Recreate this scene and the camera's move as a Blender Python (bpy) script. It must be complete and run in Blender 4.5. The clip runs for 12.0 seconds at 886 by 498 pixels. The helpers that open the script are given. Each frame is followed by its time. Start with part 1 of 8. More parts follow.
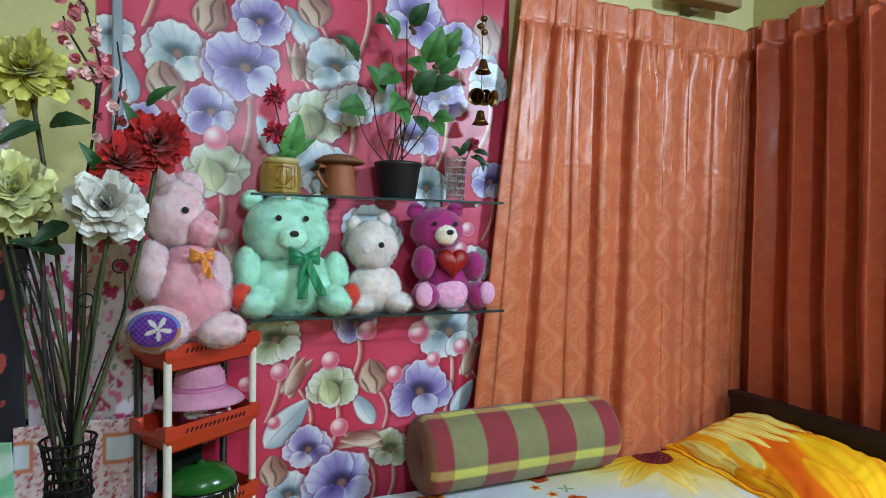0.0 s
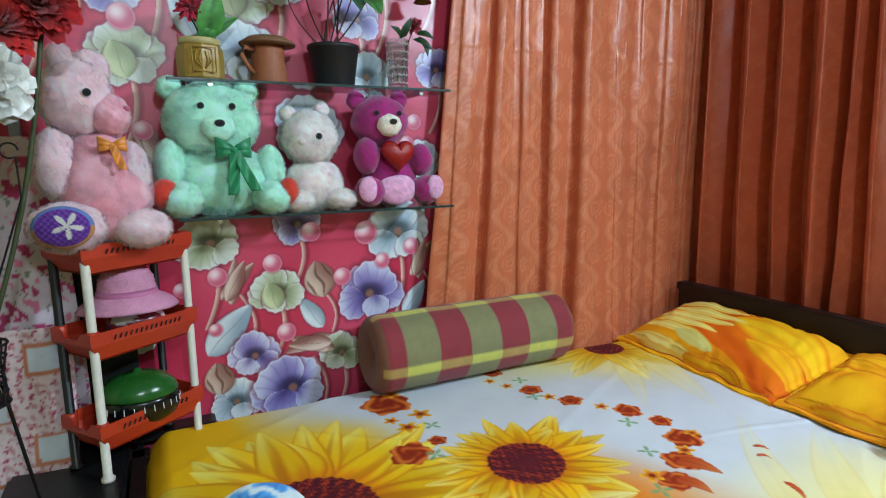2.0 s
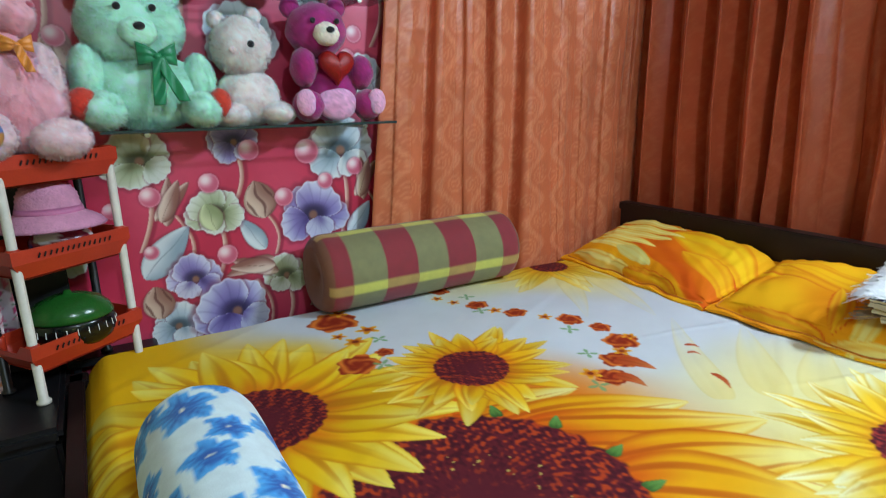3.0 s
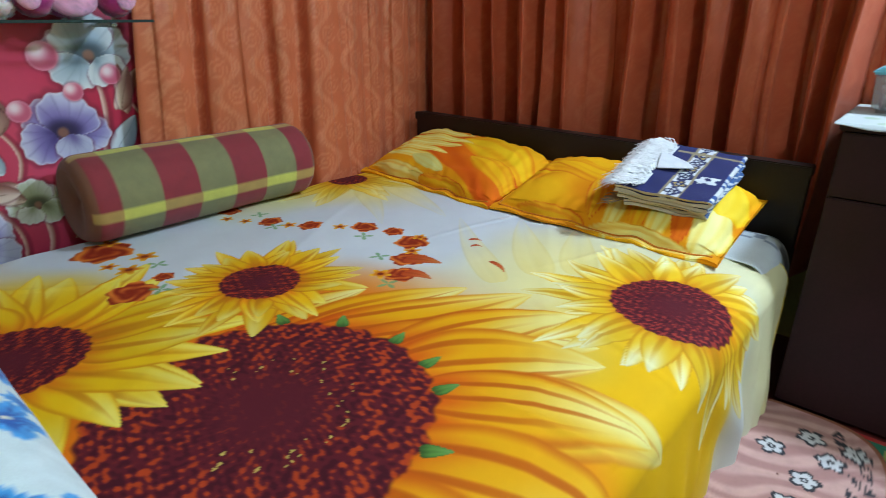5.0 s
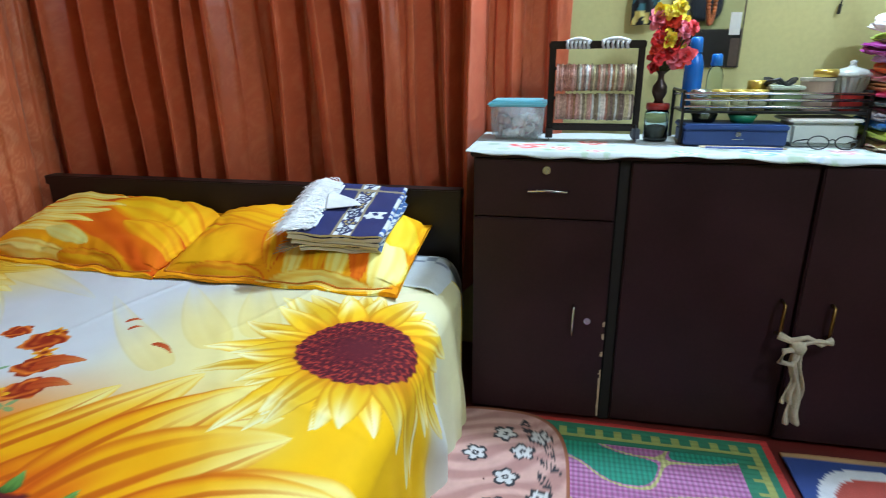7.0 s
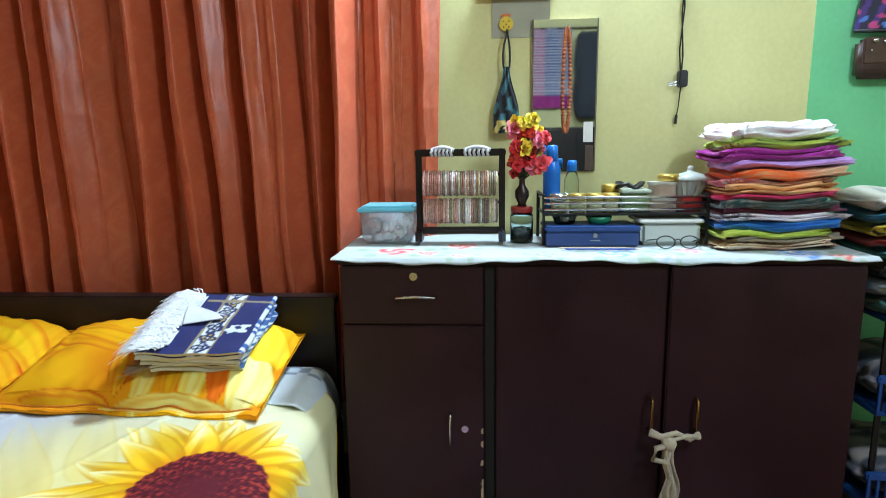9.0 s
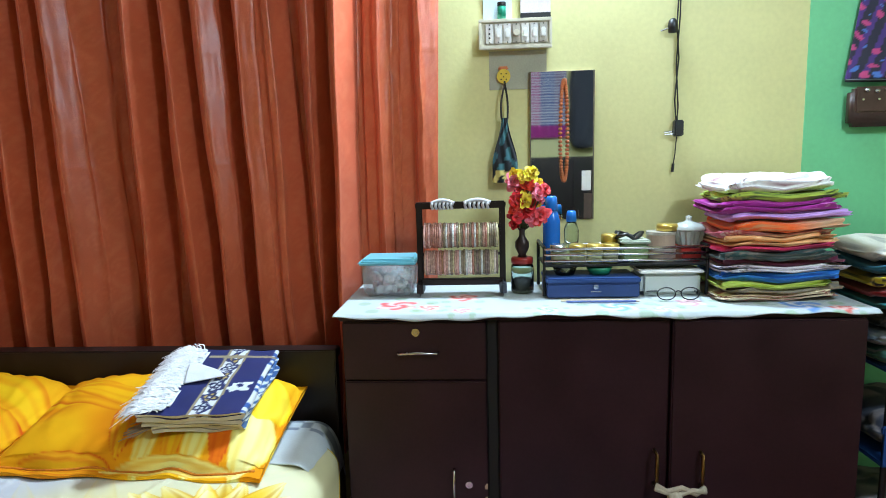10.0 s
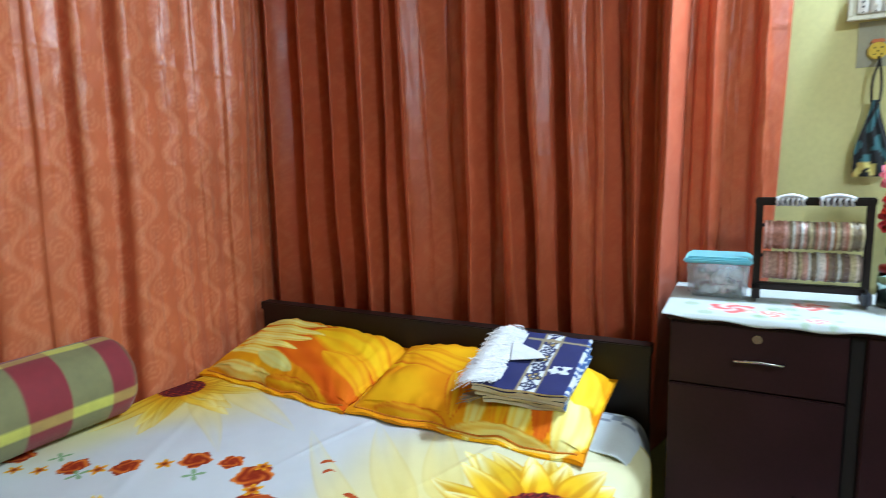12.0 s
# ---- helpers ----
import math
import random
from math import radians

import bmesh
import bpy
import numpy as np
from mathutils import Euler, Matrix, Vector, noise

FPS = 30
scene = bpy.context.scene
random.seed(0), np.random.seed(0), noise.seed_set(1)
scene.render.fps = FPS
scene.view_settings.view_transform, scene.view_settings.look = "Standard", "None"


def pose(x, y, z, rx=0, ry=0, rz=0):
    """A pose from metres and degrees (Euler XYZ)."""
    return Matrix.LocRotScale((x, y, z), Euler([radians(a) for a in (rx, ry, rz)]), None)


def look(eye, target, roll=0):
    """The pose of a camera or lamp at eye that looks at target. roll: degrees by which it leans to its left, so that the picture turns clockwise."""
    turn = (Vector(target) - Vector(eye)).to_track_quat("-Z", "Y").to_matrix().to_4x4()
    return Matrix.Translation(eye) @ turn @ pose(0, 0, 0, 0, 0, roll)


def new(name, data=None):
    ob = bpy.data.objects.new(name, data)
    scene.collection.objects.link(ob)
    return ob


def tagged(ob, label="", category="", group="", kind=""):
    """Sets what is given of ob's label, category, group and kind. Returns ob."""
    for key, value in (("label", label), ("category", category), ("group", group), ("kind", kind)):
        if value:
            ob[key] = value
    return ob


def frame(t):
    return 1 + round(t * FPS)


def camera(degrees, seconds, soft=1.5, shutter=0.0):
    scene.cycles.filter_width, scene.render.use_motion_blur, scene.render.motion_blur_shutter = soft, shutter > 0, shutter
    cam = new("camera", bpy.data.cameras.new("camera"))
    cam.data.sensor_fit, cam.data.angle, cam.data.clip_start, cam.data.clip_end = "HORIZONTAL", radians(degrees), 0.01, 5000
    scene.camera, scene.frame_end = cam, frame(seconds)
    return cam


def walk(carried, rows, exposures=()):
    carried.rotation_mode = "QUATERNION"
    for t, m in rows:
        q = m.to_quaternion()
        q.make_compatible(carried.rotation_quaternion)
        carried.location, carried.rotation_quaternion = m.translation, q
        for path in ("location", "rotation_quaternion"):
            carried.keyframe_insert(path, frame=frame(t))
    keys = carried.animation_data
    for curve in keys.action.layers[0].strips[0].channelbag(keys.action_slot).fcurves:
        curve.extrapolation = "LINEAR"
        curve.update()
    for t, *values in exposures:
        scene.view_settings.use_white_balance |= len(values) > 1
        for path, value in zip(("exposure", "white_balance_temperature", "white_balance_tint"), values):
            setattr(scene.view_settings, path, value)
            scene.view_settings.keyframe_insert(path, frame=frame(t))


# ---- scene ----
cam = camera(75.0, 12.0, soft=0.7, shutter=0.3)
PATH = [
    (0, (0.36, 2.363, 1.415), (1.119, 4.212, 1.367), 0.8),
    (0.5, (0.379, 2.389, 1.407), (1.105, 4.251, 1.328), 0.3),
    (1, (0.39, 2.43, 1.395), (1.129, 4.283, 1.255), 0.0),
    (1.5, (0.413, 2.447, 1.359), (1.231, 4.259, 1.144), -0.1),
    (2, (0.429, 2.436, 1.299), (1.314, 4.203, 0.993), -0.8),
    (2.5, (0.441, 2.423, 1.252), (1.373, 4.149, 0.859), -0.7),
    (3, (0.449, 2.423, 1.21), (1.455, 4.076, 0.706), -1.0),
    (3.2, (0.449, 2.419, 1.192), (1.477, 4.041, 0.634), -1.5),
    (4.8, (0.516, 2.341, 1.156), (1.853, 3.622, 0.399), -0.3),
    (5, (0.534, 2.344, 1.149), (1.935, 3.56, 0.401), 0.1),
    (5.3, (0.547, 2.328, 1.167), (2.021, 3.458, 0.426), -0.4),
    (5.5, (0.559, 2.346, 1.136), (2.108, 3.39, 0.421), 0.2),
    (6, (0.615, 2.328, 1.141), (2.314, 3.135, 0.46), 0.4),
    (6.5, (0.655, 2.327, 1.141), (2.458, 2.884, 0.481), 0.1),
    (7, (0.687, 2.288, 1.146), (2.547, 2.68, 0.522), -0.5),
    (7.5, (0.715, 2.256, 1.15), (2.611, 2.496, 0.563), -0.3),
    (7.7, (0.718, 2.244, 1.15), (2.627, 2.443, 0.586), -0.5),
    (9.3, (0.779, 2.128, 1.243), (2.751, 2.245, 0.933), -0.9),
    (9.5, (0.785, 2.155, 1.284), (2.759, 2.249, 0.976), -1.1),
    (10, (0.773, 2.144, 1.302), (2.75, 2.271, 1.029), -1.5),
    (10.5, (0.772, 2.175, 1.306), (2.741, 2.413, 1.05), -1.3),
    (11, (0.766, 2.196, 1.308), (2.702, 2.635, 1.063), -0.8),
    (11.5, (0.744, 2.28, 1.3), (2.609, 2.957, 1.054), -0.7),
    (12, (0.699, 2.386, 1.306), (2.456, 3.301, 1.026), -1.3),
]
walk(cam, [(t, look(eye, target, roll)) for t, eye, target, roll in PATH],
     exposures=[(0.0, 0.08), (2.0, 0.02), (4.0, -0.2), (5.0, -0.28), (6.5, -0.14), (8.5, 0.0), (12.0, -0.02)])

# ---- light ----
world = bpy.data.worlds.new("world")
scene.world = world
world.use_nodes = True
world.node_tree.nodes["Background"].inputs[0].default_value = (0.75, 0.85, 1.0, 1)
world.node_tree.nodes["Background"].inputs[1].default_value = 0.04


def area_lamp(name, eye, target, sx, sy, watts, color):
    data = bpy.data.lights.new(name, "AREA")
    data.shape, data.size, data.size_y, data.energy, data.color = "RECTANGLE", sx, sy, watts, color
    ob = new(name, data)
    ob.matrix_world = look(eye, target)
    return ob


area_lamp("wall_lamp", (2.76, 1.85, 2.64), (0.9, 2.9, 0.3), 0.40, 0.10, 84, (0.60, 0.79, 1.0))
# added fill lamp; the source of this second light is not known
fill = bpy.data.lights.new("fill_lamp", "POINT")
fill.energy, fill.color, fill.shadow_soft_size = 108, (0.64, 0.80, 1.0), 0.10
new("fill_lamp", fill).location = (0.75, 0.85, 2.52)
scene.view_settings.exposure = 0.0


# ---- materials ----
def lin(c):
    return tuple(((v / 255 + 0.055) / 1.055) ** 2.4 if v > 10 else v / 255 / 12.92 for v in c)


def mat(name, rgb=(128, 128, 128), rough=0.6, metal=0.0, var=0.18, scale=12.0, bump=0.15, bscale=180.0, attr=False, sheen=0.0, coat=0.0,
        trans=0.0, weave=0.0, alpha=1.0, random=0.0, dist=0.002, emit=0.0, spec=0.5, sss=0.0):
    """A surface with colour that varies at two scales and a fine relief; attr: colours printed on the mesh."""
    m = bpy.data.materials.new(name)
    m.use_nodes = True
    nt = m.node_tree
    n, l = nt.nodes, nt.links
    b = n["Principled BSDF"]
    tc = n.new("ShaderNodeTexCoord")
    big, fine = n.new("ShaderNodeTexNoise"), n.new("ShaderNodeTexNoise")
    big.inputs["Scale"].default_value, big.inputs["Detail"].default_value = scale, 6
    fine.inputs["Scale"].default_value, fine.inputs["Detail"].default_value = bscale, 4
    l.new(tc.outputs["Object"], big.inputs["Vector"])
    l.new(tc.outputs["Object"], fine.inputs["Vector"])
    mix = n.new("ShaderNodeMath")
    mix.operation = "MULTIPLY_ADD"
    l.new(big.outputs["Fac"], mix.inputs[0])
    mix.inputs[1].default_value = 0.65
    add = n.new("ShaderNodeMath")
    add.operation = "MULTIPLY"
    l.new(fine.outputs["Fac"], add.inputs[0])
    add.inputs[1].default_value = 0.35
    l.new(add.outputs[0], mix.inputs[2])
    bright = n.new("ShaderNodeMapRange")
    bright.inputs["From Min"].default_value, bright.inputs["From Max"].default_value = 0.3, 0.7
    bright.inputs["To Min"].default_value, bright.inputs["To Max"].default_value = 1 - var, 1 + var
    l.new(mix.outputs[0], bright.inputs["Value"])
    last = bright.outputs[0]
    if random:
        info, rr, mu = n.new("ShaderNodeObjectInfo"), n.new("ShaderNodeMapRange"), n.new("ShaderNodeMath")
        rr.inputs["To Min"].default_value, rr.inputs["To Max"].default_value = 1 - random, 1 + random
        l.new(info.outputs["Random"], rr.inputs["Value"])
        mu.operation = "MULTIPLY"
        l.new(rr.outputs[0], mu.inputs[0])
        l.new(last, mu.inputs[1])
        last = mu.outputs[0]
    tint = n.new("ShaderNodeVectorMath")
    tint.operation = "SCALE"
    if attr:
        at = n.new("ShaderNodeAttribute")
        at.attribute_name = "Col"
        l.new(at.outputs["Color"], tint.inputs[0])
    else:
        tint.inputs[0].default_value = lin(rgb)
    l.new(last, tint.inputs["Scale"])
    l.new(tint.outputs[0], b.inputs["Base Color"])
    height = fine.outputs["Fac"]
    if weave:
        w1, w2, ws = n.new("ShaderNodeTexWave"), n.new("ShaderNodeTexWave"), n.new("ShaderNodeMath")
        w1.bands_direction, w2.bands_direction = "X", "Z"
        for w in (w1, w2):
            w.inputs["Scale"].default_value = weave
            w.inputs["Distortion"].default_value = 0.6
            l.new(tc.outputs["Object"], w.inputs["Vector"])
        ws.operation = "ADD"
        l.new(w1.outputs["Fac"], ws.inputs[0])
        l.new(w2.outputs["Fac"], ws.inputs[1])
        height = ws.outputs[0]
    if bump:
        bp = n.new("ShaderNodeBump")
        bp.inputs["Strength"].default_value, bp.inputs["Distance"].default_value = bump, dist
        l.new(height, bp.inputs["Height"])
        l.new(bp.outputs[0], b.inputs["Normal"])
    rg = n.new("ShaderNodeMapRange")
    rg.inputs["To Min"].default_value, rg.inputs["To Max"].default_value = max(rough - min(0.08, 0.5 * rough), 0.01), min(rough + min(0.08, 0.5 * rough), 1)
    l.new(big.outputs["Fac"], rg.inputs["Value"])
    l.new(rg.outputs[0], b.inputs["Roughness"])
    b.inputs["Metallic"].default_value = metal
    b.inputs["Subsurface Weight"].default_value = sss
    b.inputs["Subsurface Scale"].default_value = 0.02
    b.inputs["Sheen Weight"].default_value = sheen
    b.inputs["Coat Weight"].default_value = coat
    b.inputs["Coat Roughness"].default_value = 0.15
    b.inputs["Specular IOR Level"].default_value = spec
    b.inputs["Transmission Weight"].default_value = trans
    b.inputs["Alpha"].default_value = alpha
    if emit:
        b.inputs["Emission Strength"].default_value = emit
        b.inputs["Emission Color"].default_value = (*lin(rgb), 1)
    return m


M = {}
M["wall_yellow"] = mat("yellow_green_paint", (208, 202, 142), 0.55, var=0.10, scale=3, bump=0.25, bscale=60)
M["wall_green"] = mat("mint_green_paint", (112, 196, 140), 0.55, var=0.10, scale=3, bump=0.25, bscale=60)
M["ceiling"] = mat("ceiling_paint", (205, 205, 190), 0.8, var=0.08, scale=3)
M["floor"] = mat("red_cement", (92, 32, 28), 0.35, var=0.25, scale=5, bump=0.1)
M["print"] = mat("printed_cotton", attr=True, rough=0.8, var=0.05, scale=8, bump=0.25, bscale=700, spec=0.2)
M["paper"] = mat("glossy_wallpaper", attr=True, rough=0.34, var=0.06, scale=6, bump=0.12, bscale=25, dist=0.004, spec=0.5)
M["curtain"] = mat("orange_satin_damask", attr=True, rough=0.34, var=0.14, scale=9, bump=0.3, bscale=260, sheen=0.10, spec=0.5)
M["darkwood"] = mat("dark_mahogany_board", (43, 21, 27), 0.45, var=0.35, scale=6, bump=0.08, bscale=90, spec=0.3)
M["darkbed"] = mat("dark_stained_wood", (30, 19, 18), 0.45, var=0.35, scale=9, bump=0.1, bscale=90, spec=0.35)
M["chip"] = mat("chipped_board_core", (190, 165, 140), 0.9)
# matt black for the shade in gaps, slots and holes; colours small dots too
M["gap"] = mat("shadow_black_board", (14, 9, 9), 0.8)
M["chrome"] = mat("brushed_chrome", (200, 200, 200), 0.25, metal=1.0, var=0.05, bump=0.05)
M["brass"] = mat("aged_brass", (120, 92, 52), 0.32, metal=1.0, var=0.25, scale=40)
M["glass"] = mat("clear_glass", (225, 240, 235), 0.06, trans=1.0, var=0.0, bump=0.0)
M["glassedge"] = mat("clear_shelf_glass", (150, 176, 172), 0.06, trans=0.95, var=0.0, bump=0.0)
M["mirror"] = mat("mirror_silver", (225, 228, 226), 0.03, metal=1.0, var=0.02, bump=0.0)
M["mattress"] = mat("grey_checked_ticking", attr=True, rough=0.9, var=0.08)
M["white"] = mat("white_plastic", (228, 226, 220), 0.4, var=0.06)
M["cream"] = mat("cream_pipe", (216, 210, 196), 0.4, var=0.1, scale=20)
M["red_plastic"] = mat("red_orange_plastic", (182, 52, 28), 0.38, var=0.12, scale=10)
M["black_plastic"] = mat("black_plastic", (20, 20, 22), 0.4, var=0.2)
M["iron"] = mat("black_wrought_iron", (22, 22, 24), 0.5, metal=0.4, var=0.3)
M["fur"] = mat("plush_fur", attr=True, rough=0.95, var=0.12, scale=40, sheen=0.5, bump=0.3, bscale=300, sss=0.35)
M["petal"] = mat("silk_petal", attr=True, rough=0.8, var=0.15, scale=60, sheen=0.2)
M["leaf"] = mat("silk_leaf", attr=True, rough=0.55, var=0.2, scale=60)
M["cloth"] = mat("folded_cotton", attr=True, rough=0.85, var=0.12, scale=30, bump=0.3, bscale=500, sheen=0.15)
M["mat"] = mat("woven_floor_mat", attr=True, rough=0.7, var=0.12, scale=30, bump=0.5, bscale=400)


# ---- mesh helpers ----
def root_place(ob):
    place = Vector((0, 0, 0))
    while ob:
        place += ob.location
        ob = ob.parent
    return place


def part(name, bm, material, parent=None, label="", smooth=False):
    """Links a bmesh, built in world places, as one mesh object under a thing or a part."""
    me = bpy.data.meshes.new(name)
    if parent:
        bmesh.ops.translate(bm, verts=bm.verts, vec=-root_place(parent))
    bm.to_mesh(me)
    bm.free()
    if smooth:
        me.shade_smooth()
    for m in material if isinstance(material, (list, tuple)) else [material]:
        me.materials.append(m)
    ob = new(name, me)
    ob.parent = parent
    if label:
        ob["label"] = label
    return ob


def thing(name, place, label, category, group="", kind=""):
    ob = new(name)
    ob.location = place
    ob.empty_display_size = 0.02
    return tagged(ob, label, category, group, kind)


def raw(name, verts, faces, material, parent=None, colors=None, smooth=True, label="", slots=None, normals=None):
    """A mesh from arrays; colors: one colour a vertex, in display values of 0 to 1."""
    me = bpy.data.meshes.new(name)
    v = np.asarray(verts, float).reshape(-1, 3)
    if parent:
        v = v - np.array(root_place(parent))
    f = np.asarray(faces)
    me.vertices.add(len(v))
    me.vertices.foreach_set("co", v.ravel())
    k = f.shape[1]
    me.loops.add(f.size)
    me.loops.foreach_set("vertex_index", f.ravel().astype(np.int32))
    me.polygons.add(len(f))
    me.polygons.foreach_set("loop_start", np.arange(0, f.size, k, dtype=np.int32))
    me.update(calc_edges=True)
    me.validate()
    if colors is not None:
        c = np.clip(np.asarray(colors, float), 0, 1)
        c = np.where(c > 0.04, ((c + 0.055) / 1.055) ** 2.4, c / 12.92)
        rgba = np.ones((len(v), 4), np.float32)
        rgba[:, :3] = c
        at = me.color_attributes.new("Col", "FLOAT_COLOR", "POINT")
        at.data.foreach_set("color", rgba.ravel())
    for m in material if isinstance(material, (list, tuple)) else [material]:
        me.materials.append(m)
    if slots is not None:
        me.polygons.foreach_set("material_index", np.asarray(slots, np.int32))
    if smooth:
        me.shade_smooth()
    if normals is not None:
        me.normals_split_custom_set_from_vertices(normals)
    ob = new(name, me)
    ob.parent = parent
    if label:
        ob["label"] = label
    return ob


def grid_faces(nu, nv, off=0, wrap=False):
    i, j = np.meshgrid(np.arange(nu - (0 if wrap else 1)), np.arange(nv - 1), indexing="ij")
    a, b = i * nv + j, ((i + 1) % nu) * nv + j
    return np.stack([a, b, b + 1, a + 1], -1).reshape(-1, 4) + off


def box(bm, x0, x1, y0, y1, z0, z1, bevel=0.004, seg=2):
    g = bmesh.ops.create_cube(bm, size=1)
    bmesh.ops.scale(bm, verts=g["verts"], vec=(x1 - x0, y1 - y0, z1 - z0))
    bmesh.ops.translate(bm, verts=g["verts"], vec=((x0 + x1) / 2, (y0 + y1) / 2, (z0 + z1) / 2))
    if bevel:
        bmesh.ops.bevel(bm, geom=list({e for v in g["verts"] for e in v.link_edges}), offset=bevel, segments=seg, affect="EDGES")
    return bm


def boxed(*a, **k):
    return box(bmesh.new(), *a, **k)


def tube(points, r, seg=8, bm=None, r1=None, closed=False):
    """A round bar along points."""
    bm = bm or bmesh.new()
    pts = [Vector(p) for p in points]
    rings, up = [], Vector((0.123, 0.31, 0.94))
    for i, p in enumerate(pts):
        a = pts[(i - 1) % len(pts)] if closed or i else p
        b = pts[(i + 1) % len(pts)] if closed or i < len(pts) - 1 else p
        d = (b - a).normalized()
        s = d.cross(up).normalized()
        q = s.cross(d)
        rr = r + (r1 - r) * i / (len(pts) - 1) if r1 is not None else r
        rings.append([bm.verts.new(p + rr * (math.cos(t) * s + math.sin(t) * q)) for t in [2 * math.pi * k / seg for k in range(seg)]])
    for i in range(len(rings) - (0 if closed else 1)):
        A, B = rings[i], rings[(i + 1) % len(rings)]
        for k in range(seg):
            bm.faces.new((A[k], A[(k + 1) % seg], B[(k + 1) % seg], B[k]))
    if not closed:
        bm.faces.new(rings[0][::-1])
        bm.faces.new(rings[-1])
    return bm


def lathe(profile, center, seg=24, bm=None, squash=1.0):
    """A turned form: profile of (radius, height)."""
    bm = bm or bmesh.new()
    cx, cy, cz = center
    rings = [[bm.verts.new((cx + r * math.cos(t), cy + r * squash * math.sin(t), cz + h)) for t in [2 * math.pi * k / seg for k in range(seg)]] for r, h in profile]
    for A, B in zip(rings, rings[1:]):
        for k in range(seg):
            bm.faces.new((A[k], A[(k + 1) % seg], B[(k + 1) % seg], B[k]))
    if profile[0][0] > 1e-4:
        bm.faces.new(rings[0][::-1])
    if profile[-1][0] > 1e-4:
        bm.faces.new(rings[-1])
    return bm


rng = np.random.default_rng(7)


def smooth01(a, b, x):
    t = np.clip((x - a) / (b - a), 0, 1)
    return t * t * (3 - 2 * t)


def lerp(a, b, t):
    t = np.asarray(t)[..., None]
    return np.asarray(a) * (1 - t) + np.asarray(b) * t


def rgb(r, g, b):
    return np.array([r, g, b]) / 255.0


def soft_noise(x, y, s, seed=0):
    """Cheap smooth noise of about -1 to 1 from summed waves."""
    r = np.random.default_rng(seed)
    out = 0
    for k in range(7):
        a, p, f = r.uniform(0, 6.28), r.uniform(0, 6.28), s * r.uniform(0.5, 2.2)
        out = out + np.sin((x * math.cos(a) + y * math.sin(a)) * f * 6.28 + p)
    return out / 3.2


# ---- the room ----
def wall(name, *b, material="wall_yellow"):
    return tagged(part(name, boxed(*b, bevel=0), M[material]), kind="structure")


WA, WB = 4.47, 2.88
tagged(part("floor", boxed(-1.9, 3.1, -1.1, 4.7, -0.1, 0, bevel=0), M["floor"]), kind="structure")
tagged(part("ceiling", boxed(-1.9, 3.1, -1.1, 4.7, 2.78, 2.88, bevel=0), M["ceiling"]), kind="structure")
wall("wall_north", -1.7, WB + 0.15, WA, WA + 0.15, 0, 2.78)
wall("wall_east", WB, WB + 0.15, 1.02, WA, 0, 2.78)
wall("wall_east_green", WB - 0.004, WB + 0.15, -0.9, 1.02, 0, 2.78, material="wall_green")
wall("wall_south", -1.7, WB, -1.05, -0.9, 0, 2.78)
wall("wall_west", -1.85, -1.7, -1.05, WA + 0.15, 0, 2.78)


